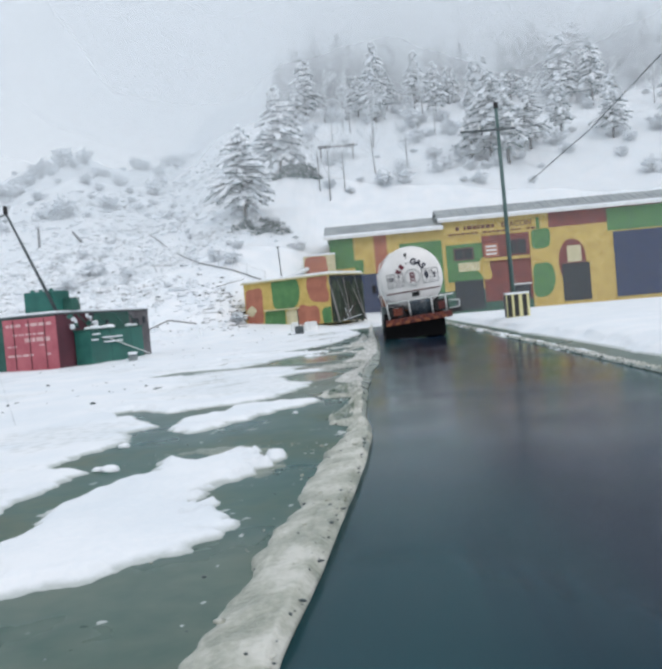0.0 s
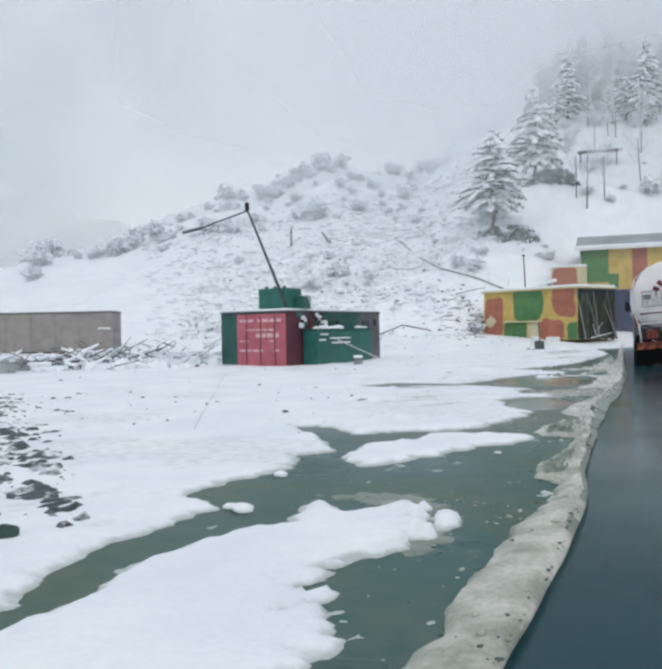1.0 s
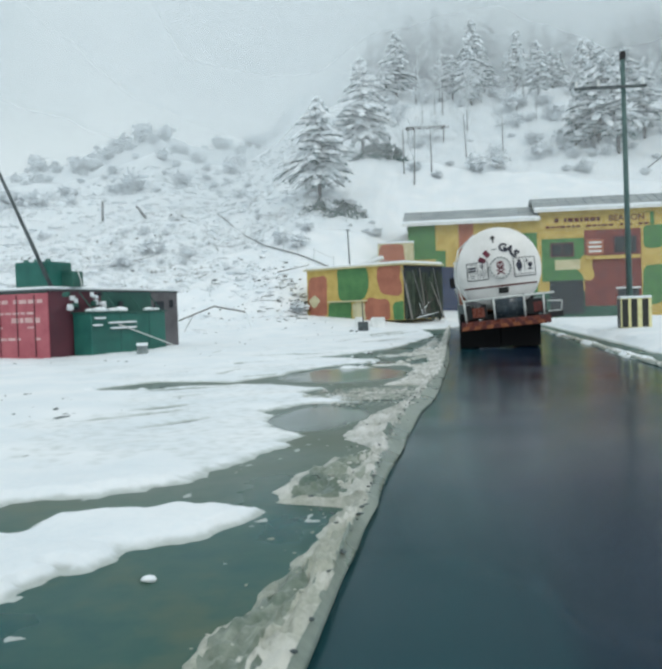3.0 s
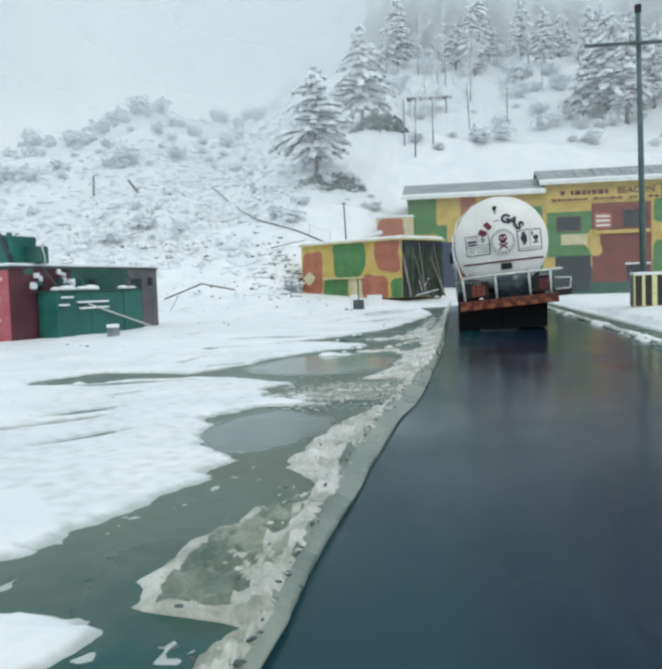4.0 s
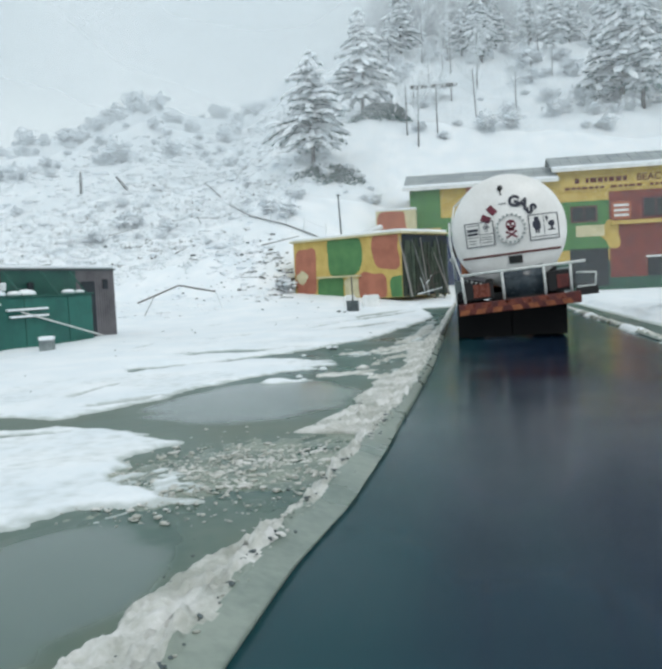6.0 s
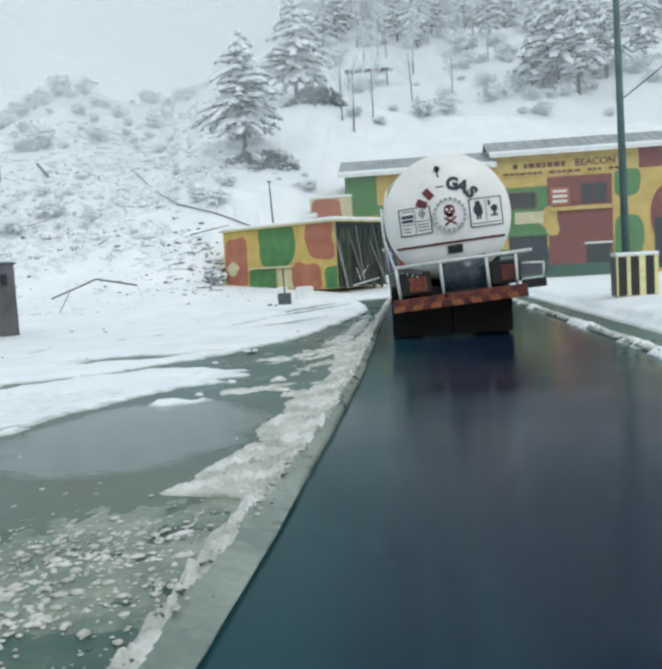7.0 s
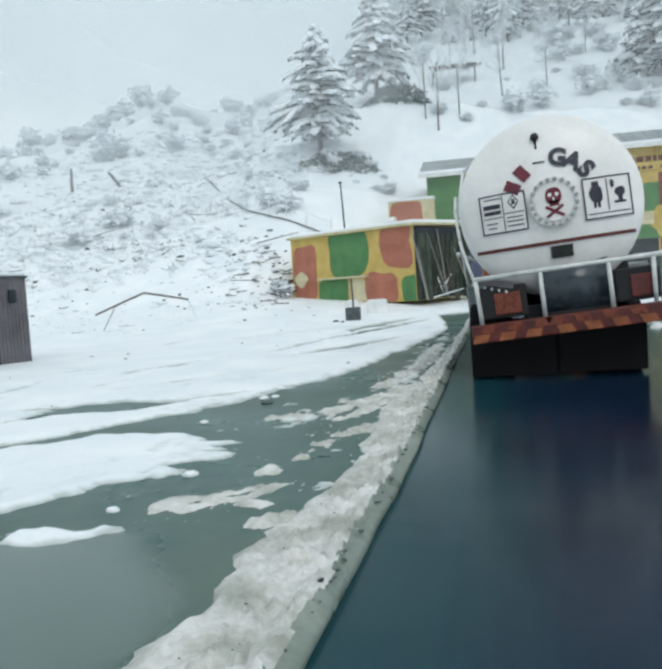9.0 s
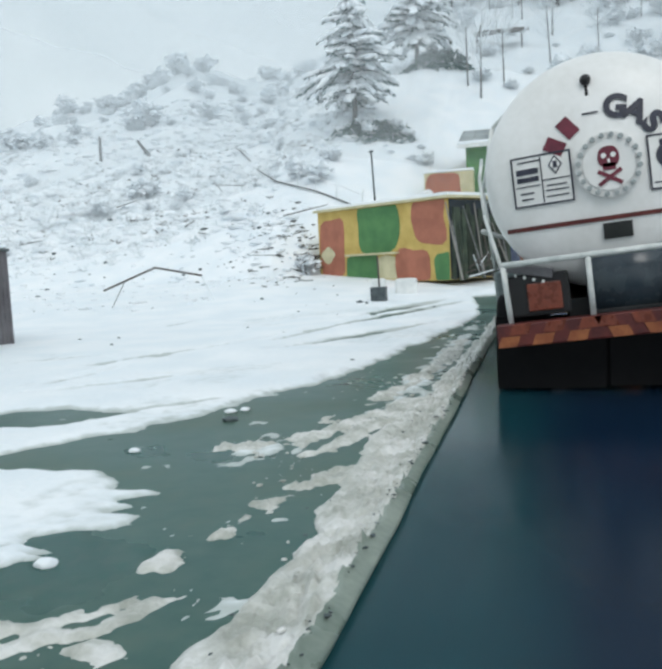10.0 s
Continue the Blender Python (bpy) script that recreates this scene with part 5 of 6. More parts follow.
# ---- camouflage painted hut ----
HUT_A, HUT_B = Vector((-9.1, 58.0, 0)), Vector((-2.7, 54.0, 0))
hd = HUT_B - HUT_A
HUT = Matrix.Translation((HUT_A.x, HUT_A.y, 0.5)) @ Matrix.Rotation(math.atan2(hd.y, hd.x), 4, "Z")
HL = hd.length
hut = empty("camouflage_hut", "low flat-roofed hut painted in yellow, green and brown camouflage", "hut", HUT)
part("body", box((HL, 4.0, 3.2), (HL / 2, 2.0, 1.6), bevel=0.03), M["camo_yellow"], hut)
part("roof", box((HL + 0.3, 4.3, 0.1), (HL / 2, 2.0, 3.25), bevel=0.02), M["cream"], hut, "thin pale roof edge")
bm = box((HL + 0.1, 4.1, 0.16), (HL / 2, 2.0, 3.36), bevel=0.06)
part("roof_snow", bm, M["snow"], hut, "layer of snow on the roof")


def patch(parent, cx, cz, w, h, mat, seed, front=-0.012, power=3.2, wob=0.1, clip=None):
    o = blob_outline(cx, cz, w, h, seed, 26, power, wob)
    if clip:
        o = [(min(max(x, clip[0]), clip[1]), min(max(z, clip[2]), clip[3])) for x, z in o]
    return part("camouflage_patch", slab(o, 0.012, pose(0, front, 0)), M[mat], parent)


C = (0.02, HL - 0.02, 0.02, 3.17)
patch(hut, 0.9, 1.55, 1.55, 2.6, "camo_brown", 1, power=7, wob=0.05, clip=C)
patch(hut, 0.6, 1.25, 0.95, 0.8, "cream", 2, -0.018, 1.3, 0.1, clip=C)
patch(hut, 3.75, 2.3, 2.3, 2.3, "camo_green", 4, power=5, wob=0.1, clip=C)
patch(hut, 6.55, 2.5, 1.75, 2.0, "camo_brown", 5, power=5, wob=0.12, clip=C)
patch(hut, 2.7, 0.45, 1.9, 1.5, "camo_green", 6, power=6, wob=0.06, clip=C)
patch(hut, 4.3, 0.6, 1.2, 1.0, "cream", 9, -0.015, 4, clip=C)
patch(hut, 5.6, 0.55, 1.8, 1.6, "camo_brown", 7, -0.018, 4, clip=C)
patch(hut, 7.3, 0.45, 1.0, 1.4, "camo_green", 8, -0.018, clip=C)
part("window_ledge", box((3.0, 0.25, 0.09), (3.4, -0.12, 1.2), bevel=0.02), M["cream"], hut, "pale ledge")
M["tarred"] = material("tarred_olive_boards", [(0.02, 0.034, 0.024), (0.065, 0.085, 0.058)], 2.2, (0.6, 0.9), bump=0.4, fine=30.0, island=0.5)
rnd = random.Random(44)
for k in range(11):
    y = -0.25 + k * 0.36
    pm = (M["lorry_canvas"], M["frosty_bark"], M["tarred"], M["frosty_bark"], M["tarred"], M["lorry_canvas"], M["wood"], M["tarred"])[k % 8]
    part("leaning_pole", tube((HL + 0.55 + rnd.uniform(-0.1, 0.35), y + rnd.uniform(-0.2, 0.5), 0.0), (HL + 0.08, y, 3.0 + rnd.uniform(-0.7, 0.15)), 0.04, 0.025, 7), pm, hut, "leaning pole")
part("side_cladding", box((0.05, 3.96, 3.1), (HL + 0.03, 2.0, 1.6)), M["dark"], hut, "dark weathered side boards")
for k in range(12):
    y0 = 0.05 + k * 0.33
    part("side_board", box((0.05, rnd.uniform(0.2, 0.31), rnd.uniform(2.3, 3.1)), (HL + 0.085 + rnd.uniform(0, 0.03), y0 + 0.12, rnd.uniform(1.3, 1.6)), (rnd.uniform(-3, 3), 0, 0), 0.01), M["tarred"], hut, "")
for k in range(7):
    part("loose_debris", tube((HL + 0.2 + rnd.uniform(0, 0.9), rnd.uniform(-0.4, 2.5), rnd.uniform(0.0, 0.5)), (HL + 0.4 + rnd.uniform(0, 1.0), rnd.uniform(-0.4, 2.5), rnd.uniform(0.3, 1.6)), 0.035, 0.02, 6), M["twig"] if k % 2 else M["wood"], hut, "snowy broken pole")
for x, y, h in ((3.1, 0.6, 2.3),):
    a = empty("antenna_mast", "thin steel mast on the hut roof", "mast", HUT @ pose(x, y, 3.3))
    part("mast", tube((0, 0, 0), (-0.1, 0, h), 0.045, 0.035, 8), M["iron"], a)
    part("mast_head", box((0.2, 0.1, 0.08), (-0.1, 0, h), bevel=0.02), M["iron"], a)

annex = empty("rear_annex", "brown and cream painted annex behind the hut", "annex", pose(-5.2, 65.2, 0.6))
part("body", box((2.55, 3.0, 5.2), (1.275, 1.5, 2.6), bevel=0.03), M["cream"], annex)
patch(annex, 1.0, 4.4, 1.8, 1.5, "camo_brown", 12, power=5, wob=0.05)
part("roof_snow", box((2.6, 3.1, 0.14), (1.275, 1.5, 5.27), bevel=0.05), M["snow"], annex, "layer of snow")
part("snow_ramp", box((3.4, 2.4, 0.25), (-1.2, 0.2, 3.75), (0, -16, 0), 0.1), M["snow"], annex, "sloping heap of snow on a low roof")

marker = empty("marker_box", "small dark grey-green box standing in the snow", "box", pose(-4.47, 48.6, 0.0))
mz = ground_z(-4.47, 48.6)
part("box_body", box((0.5, 0.4, 0.48), (0, 0, mz + 0.22), bevel=0.02), M["iron"], marker)
part("stake", tube((0.0, 0.15, mz), (-0.05, 0.25, mz + 1.5), 0.035, seg=8), M["wood"], marker)
for x, w in ((-0.45, 0.5), (0.55, 0.8)):
    st = empty("whitewashed_block", "whitewashed masonry block in front of the hut", "block", pose(-4.5 + x, 51.0, ground_z(-4.5 + x, 51.0), 0, 0, 8), "blocks before the hut")
    part("block_body", box((w, 0.5, 0.62), (0, 0, 0.24), bevel=0.12), M["white"], st)


# ---- long camouflage painted building ----
bld = empty("long_building", "long two-storey building painted in camouflage colours with a metal roof", "building", pose(0, 66, 0.3))


def wall_block(x0, x1, top_z, mat):
    part("wall", box((x1 - x0, 6, top_z + 0.6), ((x0 + x1) / 2, 3.0, top_z / 2 - 0.3), bevel=0.02), M[mat], bld)
    ov = 0.5
    bm = bmesh.new()
    for y0, z0, y1, z1 in ((-ov, top_z - 0.08, 3.2, top_z + 1.15), (3.2, top_z + 1.15, 6.4, top_z - 0.05)):
        vs = [bm.verts.new((x, y, z)) for x, y, z in ((x0 - 0.4, y0, z0), (x1 + 0.05, y0, z0), (x1 + 0.05, y1, z1), (x0 - 0.4, y1, z1))]
        bm.faces.new(vs)
    out = bmesh.ops.extrude_face_region(bm, geom=bm.faces[:])
    bmesh.ops.translate(bm, vec=(0, 0, 0.08), verts=[v for v in out["geom"] if isinstance(v, bmesh.types.BMVert)])
    bmesh.ops.recalc_face_normals(bm, faces=bm.faces[:])
    roof = part("roof", bm, M["roof"], bld, "grey ribbed metal roof dusted with snow")
    n = int((x1 - x0) / 0.6)
    for i in range(n + 1):
        x = x0 - 0.3 + (x1 - x0 + 0.25) * i / n
        part("roof_rib", tube((x, -ov, top_z + 0.01), (x, 3.2, top_z + 1.24), 0.035, seg=5), M["roof"], roof)
    part("eave_snow", box((x1 - x0 + 0.4, 0.5, 0.16), ((x0 + x1) / 2 - 0.2, -ov + 0.25, top_z + 0.12), (14, 0, 0), 0.05), M["snow"], roof, "rim of snow along the eave")
    part("fascia", box((x1 - x0 + 0.4, 0.05, 0.2), ((x0 + x1) / 2 - 0.2, -ov - 0.02, top_z - 0.06)), M["white"], roof, "pale fascia board")


wall_block(-3.05, 6.2, 6.85, "camo_yellow")
wall_block(6.2, 25.0, 7.4, "camo_yellow")


def panel(x0, x1, z0, z1, mat, name="painted_panel", front=-0.012, depth=0.012, label="", parent=None):
    return part(name, slab([(x0, z0 - 0.3), (x1, z0 - 0.3), (x1, z1 - 0.3), (x0, z1 - 0.3)], depth, pose(0, front, 0)), M[mat], parent or bld, label)


panel(-3.04, -1.1, 4.6, 7.1, "camo_green")
panel(0.55, 1.6, 3.9, 7.1, "camo_brown", front=-0.014)
panel(-1.1, -0.4, 3.9, 5.2, "camo_green", front=-0.014)
# lower storey: flat dark navy and near-black panels laid over the wall
panel(-3.0, 3.2, 0.4, 4.0, "blue", "navy_panel", -0.06, 0.05, "flat dark navy panel over the lower storey")
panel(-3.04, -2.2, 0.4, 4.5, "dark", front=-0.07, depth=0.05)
panel(2.6, 6.0, 1.4, 6.2, "camo_green")
sign = panel(6.3, 13.6, 6.35, 7.25, "camo_yellow", "sign_board", -0.08, 0.06, "yellow sign board with dark unreadable lettering")
rnd = random.Random(9)
for z, hh in ((6.95, 0.3), (6.5, 0.16)):
    x = 6.6 if z < 6.8 else 7.2
    while x < (13.2 if z < 6.8 else 10.6):
        w = rnd.uniform(0.18, 0.4)
        if rnd.random() < 0.85:
            part("lettering_bar", slab([(x, z - 0.3 - hh / 2), (x + w, z - 0.3 - hh / 2), (x + w, z - 0.3 + hh / 2), (x, z - 0.3 + hh / 2)], 0.01, pose(0, -0.092, 0)), M["maroon"], sign)
        x += w + 0.08
letter("BEACON", 0.6, pose(12.05, -0.1, 6.65) @ pose(0, 0, 0, 90), M["maroon"], sign, depth=0.012, bold=0.015)
panel(6.3, 9.2, 2.7, 5.7, "camo_green")
panel(9.2, 13.0, 0.9, 6.2, "wall_red", front=-0.013)
panel(-3.0, 9.2, -0.3, 2.0, "wall_teal", front=-0.0135)
panel(9.2, 13.0, -0.3, 0.9, "wall_teal", front=-0.0135)
patch(bld, 9.3, 3.3, 1.1, 1.7, "camo_yellow", 35, -0.018, 2.0, 0.25)
panel(9.3, 12.9, 4.15, 4.38, "camo_yellow", "ledge", -0.25, 0.24, "yellow ledge")


def window(x0, x1, z0, z1):
    w = panel(x0, x1, z0, z1, "red_shade", "window_frame", -0.05, 0.04)
    panel(x0 + 0.1, x1 - 0.1, z0 + 0.1, z1 - 0.1, "glass", "pane", -0.062, 0.01, parent=w)
    panel((x0 + x1) / 2 - 0.03, (x0 + x1) / 2 + 0.03, z0 + 0.1, z1 - 0.1, "red_shade", "mullion", -0.075, 0.012, parent=w)


window(11.15, 12.75, 4.5, 5.75)
window(6.9, 8.5, 4.4, 5.4)
nb = panel(9.35, 10.5, 4.5, 5.55, "camo_brown", "notice_board", -0.06, 0.04, "red and white notice board")
for z in (4.65, 4.95, 5.25):
    panel(9.5, 10.35, z, z + 0.14, "white", "white_bar", -0.075, 0.012, parent=nb)
panel(7.2, 8.9, 3.5, 4.2, "cream", "faded_notice", -0.03, 0.02)
# flat near-black panels: the shade inside the openings is put into the colour
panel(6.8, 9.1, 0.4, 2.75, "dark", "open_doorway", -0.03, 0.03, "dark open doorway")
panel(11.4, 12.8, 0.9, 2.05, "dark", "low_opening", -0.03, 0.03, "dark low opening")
panel(11.3, 12.9, 2.05, 2.17, "white", "lintel", -0.2, 0.19, "white lintel")
patch(bld, 13.9, 5.3, 1.5, 1.6, "camo_green", 31, -0.013, 5, 0.05)
patch(bld, 13.9, 2.0, 1.7, 2.8, "camo_green", 32, -0.013)
panel(13.1, 13.9, 6.4, 7.3, "camo_green", front=-0.013)
panel(14.6, 24.0, 6.4, 7.6, "wall_red", front=-0.013)
patch(bld, 16.3, 3.2, 2.2, 3.6, "wall_red", 33, -0.02, 2.4, 0.04)
# shade inside the arch, put into a flat near-black panel
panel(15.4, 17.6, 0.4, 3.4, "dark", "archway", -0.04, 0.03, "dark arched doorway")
panel(15.9, 17.0, 3.5, 4.8, "cream", front=-0.03)
panel(19.2, 24.8, 5.7, 7.5, "camo_green", front=-0.02)
panel(19.6, 24.9, 0.4, 5.6, "blue", "navy_panel", -0.06, 0.05, "flat dark navy panel over the end bay")


# ---- striped barrier and power pole beside the road ----
bz = ground_z(6.4, 36.5)
barrier = empty("striped_barrier", "black and yellow striped roadside barrier block capped with snow", "barrier", pose(6.4, 36.4, bz))
part("barrier_body", box((1.02, 0.55, 1.0), (0, 0, 0.5), bevel=0.025), M["yellow"], barrier)
for x in (-0.36, -0.06, 0.3):
    part("stripe", box((0.2, 0.012, 0.96), (x, -0.282, 0.5)), M["black"], barrier)
part("stripe", box((0.012, 0.53, 0.96), (-0.517, 0, 0.5)), M["grey_sheet"], barrier)
part("snow_cap", box((1.05, 0.58, 0.09), (0, 0, 1.04), bevel=0.04), M["snow"], barrier, "cap of snow")
pole = empty("power_pole", "tall green-grey steel power pole with a cross-arm", "power pole", pose(6.42, 37.2, ground_z(6.42, 37.2)))
part("post", tube((0, 0, -0.1), (-0.1, 0, 9.6), 0.11, 0.075, 12), M["pole_paint"], pole, "", True)
part("cross_arm", box((2.5, 0.09, 0.1), (-0.55, -0.1, 8.45), (0, 0, 4), 0.01), M["iron"], pole)
for x in (-1.7, -0.95, 0.55):
    part("insulator", tube((x, -0.1, 8.5), (x, -0.1, 8.72), 0.05, 0.035, 8), M["white"], pole)
part("pole_top", box((0.2, 0.16, 0.28), (-0.1, 0, 9.55), bevel=0.03), M["chassis"], pole)

# broken frame and timber lying in the yard
gate = empty("broken_frame", "bent timber frame sticking out of the snow", "frame", pose(-0.22, 0, 0))
part("timber", tube((-13.7, 47.3, 0.9), (-11.9, 47.7, 1.6), 0.035, seg=6), M["wood"], gate)
part("timber", tube((-11.9, 47.7, 1.6), (-10.3, 48.0, 1.25), 0.035, seg=6), M["wood"], gate)
part("timber", tube((-13.45, 47.3, ground_z(-13.45, 47.3) - 0.05), (-12.95, 47.45, 1.18), 0.016, seg=6), M["frosty_bark"], gate)
part("timber", tube((-10.3, 48.0, 1.25), (-10.1, 48.4, ground_z(-10.1, 48.4) - 0.05), 0.022, seg=6), M["twig"], gate)


# ---- parked lorry, parapet, rubble, pylon ----
def lorry():
    a, b = Vector((-38.9, 42.1, 0)), Vector((-30.4, 45.3, 0))
    d = b - a
    ob = empty("parked_lorry", "pale lorry with a khaki canvas body parked beyond the rubble", "lorry", Matrix.Translation((a.x, a.y, land_at(-35, 43.5) - 0.12)) @ Matrix.Rotation(math.atan2(d.y, d.x), 4, "Z") @ Matrix.Scale(0.9, 4))
    ln = d.length / 0.9
    part("canvas_body", box((ln - 2.0, 2.4, 2.7), (ln / 2 + 1.0, 1.2, 1.65), bevel=0.05), M["lorry_canvas"], ob)
    part("canvas_top", box((ln - 1.9, 2.5, 0.12), (ln / 2 + 1.0, 1.2, 3.05), bevel=0.04), M["grey_sheet"], ob)
    cabin = part("cab", box((1.8, 2.35, 2.85), (1.0, 1.2, 1.62), (0, 3, 0), 0.25), M["cab_paint"], ob)
    for x, w in ((0.62, 0.55), (1.35, 0.5)):
        part("side_window", box((w, 0.05, 0.52), (x, 0.01, 2.15), bevel=0.02), M["roof"], cabin)
    part("wheel_arch", box((1.1, 0.06, 0.5), (0.95, 0.0, 0.62), bevel=0.15), M["chassis"], cabin)
    part("side_stripe", box((1.5, 0.04, 0.2), (1.0, 0.01, 1.55), bevel=0.02), M["lorry_canvas"], cabin)
    part("tail_marking", box((0.9, 0.05, 0.12), (ln - 0.6, -0.02, 1.9), bevel=0.01), M["white"], ob, "pale marking bar")
    for k in range(5):
        part("canvas_hoop", box((0.08, 0.05, 2.6), (2.6 + k * (ln - 3.2) / 4, -0.012, 1.68), bevel=0.02), M["lorry_canvas"], ob)
    part("roof_fairing", box((1.3, 2.1, 0.24), (1.1, 1.2, 3.12), (0, -6, 0), 0.1), M["snow"], cabin, "snow on the cab roof")
    part("chassis_frame", box((ln - 0.4, 1.2, 0.3), (ln / 2, 1.2, 0.5), bevel=0.02), M["chassis"], ob)
    for x in (0.95, ln - 2.6, ln - 1.3):
        for y in (0.2, 2.2):
            t = bmesh.new()
            bmesh.ops.create_cone(t, cap_ends=True, segments=24, radius1=0.5, radius2=0.5, depth=0.28, matrix=pose(x, y, 0.5, 90))
            part("wheel", t, M["rubber"], ob)
    part("roof_snow", box((ln - 2.2, 2.3, 0.1), (ln / 2 + 1.0, 1.2, 3.14), bevel=0.04), M["snow"], ob)


lorry()
a, b = Vector((-26.5, 19.0, 0)), Vector((-20.6, 26.2, 0))
d = b - a
para = tagged(mesh_object("parapet", box((d.length, 0.35, 0.5), (0, 0, 0), bevel=0.03), M["roof"]), "low grey concrete parapet edging the yard", "parapet", kind="structure")
para.matrix_world = Matrix.Translation(((a.x + b.x) / 2, (a.y + b.y) / 2, 0.25)) @ Matrix.Rotation(math.atan2(d.y, d.x), 4, "Z")


def stick_heap(name, n, seed, region, label, mat, length=(0.5, 1.8), thick=0.03, lift=0.5):
    """A tangle of sticks in one mesh; region gives a random foot."""
    rnd = random.Random(seed)
    bm = bmesh.new()
    for _ in range(n):
        x, y = region(rnd)
        z = ground_z(x, y) + rnd.uniform(0.0, lift) * rnd.random()
        ln, h, v = rnd.uniform(*length), rnd.uniform(0, 6.3), rnd.uniform(-0.25, 0.55) * min(1.0, lift * 3)
        tube((x, y, z), (x + ln * math.cos(h) * math.cos(v), y + ln * math.sin(h) * math.cos(v), z + ln * math.sin(v)), thick, thick * 0.5, 4, bm)
    return tagged(mesh_object(name, bm, mat), label, "debris", kind="stuff")


def along(ax, ay, bx, by, w):
    def pick(r):
        t = r.random()
        return ax + (bx - ax) * t + r.gauss(0, w), ay + (by - ay) * t + r.gauss(0, w)
    return pick


stick_heap("brushwood_heap", 170, 31, along(-21.0, 26.5, -17.5, 31.5, 0.7), "heap of snowy sticks and brushwood beside the shed", M["frosty_bark"], (0.5, 1.5), 0.03, 0.9)
stick_heap("snowy_sticks", 240, 32, along(-22.0, 26.0, -15.5, 32.5, 0.9), "snow-covered sticks lying over the rubble", M["snow"], (0.3, 1.1), 0.08, 0.9)
stick_heap("hut_brushwood", 30, 39, along(-9.7, 57.4, -9.3, 58.4, 0.2), "dark brushwood leaning at the end of the hut", M["bark"], (0.3, 0.9), 0.035, 1.6)
stick_heap("broken_planks", 26, 33, along(-12.5, 60.5, -9.4, 55.5, 1.0), "broken planks and branches lying in the snow", M["frosty_bark"], (0.2, 0.8), 0.03, 0.06)
stick_heap("hillside_deadwood", 12, 34, along(-30, 66, -8, 66, 5.0), "dead branches lying on the snowy slope", M["frosty_bark"], (0.6, 2.6), 0.04, 0.2)
clods("yard_debris", scattered(16, 41, -13.0, -8.6, 51.5, 55.5, 0.05, 0.14) + scattered(46, 44, -14.5, -9.8, 55.0, 63.5, 0.08, 0.24, lambda x, y: 0.8 if abs((x + 12.0) * 1.1 + (y - 59.5)) < 2.4 else 0.12), "grey rubbish and turf half buried in snow", M["frosty_bark"], "debris", squash=0.5, seed=42)
clods("snowy_debris", scattered(140, 45, -14.5, -9.6, 53.0, 63.5, 0.10, 0.32, lambda x, y: 0.8 if abs((x + 12.0) * 1.1 + (y - 59.0)) < 3.2 else 0.1), "lumps of rubbish under fresh snow", M["snow"], "debris", squash=0.6, seed=46, soft_edge=True)
stick_heap("long_planks", 5, 43, along(-11.0, 57.5, -9.2, 55.5, 0.5), "long broken planks lying beside the hut", M["frosty_bark"], (0.8, 1.8), 0.035, 0.12)
clods("snow_rubble", scattered(380, 35, -23.5, -14.8, 25, 34, 0.15, 0.5, lambda x, y: max(0.0, 1 - abs((x + 19) * 0.75 - (y - 29.5)) * 0.35)),
      "heap of rubble under fresh snow", M["snow"], "rubble", squash=0.9, seed=36)


# grey lumps mixed in to stand for the shading between the snowy rubble
clods("rubble_stones", scattered(150, 37, -23.0, -15.0, 25.5, 33.5, 0.06, 0.2, lambda x, y: max(0.0, 1 - abs((x + 19) * 0.75 - (y - 29.5)) * 0.5)), "grey lumps added as shading in the snowy rubble", M["roof"], "stones", squash=0.9, seed=38)


def pylon():
    x, y = -105.0, 79.5
    z0 = land_at(x, y) - 0.3
    ob = empty("transmission_pylon", "pale lattice transmission pylon standing in the mist", "pylon", pose(x, y, z0, 0, 0, 40))
    h, r = 27.0, 0.12
    wide = lambda z: 2.1 + 0.5 * max(0.0, 1 - z / 9) if z < 18.6 else 0.25 + 1.85 * (h - z) / (h - 18.6)
    zs = [0, 5, 9.5, 13, 16, 18.5, 20.5, 22.5, 24.5, 26.0, 27.0]
    for sx, sy in ((-1, -1), (1, -1), (1, 1), (-1, 1)):
        part("leg", strand([(sx * wide(z) / 2 * 1.1, sy * wide(z) / 2 * 1.1, z) for z in zs], r, 5), M["steel_lattice"], ob)
    for a, b in zip(zs[:-1], zs[1:]):
        for k in (0, 1):
            for s in (-1, 1):
                wa, wb = wide(a) * 0.55, wide(b) * 0.55
                p, q = ((-wa, s * wa, a), (wb, s * wb, b)) if k == 0 else ((s * wa, wa, a), (s * wb, -wb, b))
                part("brace", tube(p, q, r * 0.6, seg=4), M["steel_lattice"], ob)
    for z, w in ((11.0, 5.5), (17.5, 4.2)):
        part("cross_arm", strand([(-w, 0, z), (0, 0.3, z + 1.0), (w, 0, z), (0, -0.3, z), (-w, 0, z)], r * 0.8, 5), M["steel_lattice"], ob)
        for s in (-1, 1):
            part("insulator", tube((s * w, 0, z), (s * w, 0, z - 1.6), 0.12, seg=6), M["steel_lattice"], ob)


pylon()
hp = empty("far_pole", "thin timber pole on the snowy ridge", "pole", pose(-66, 74, ground_z(-66, 74)))
part("post", tube((0, 0, -0.2), (0, 0, 5.5), 0.09, 0.06, 8), M["frosty_bark"], hp)

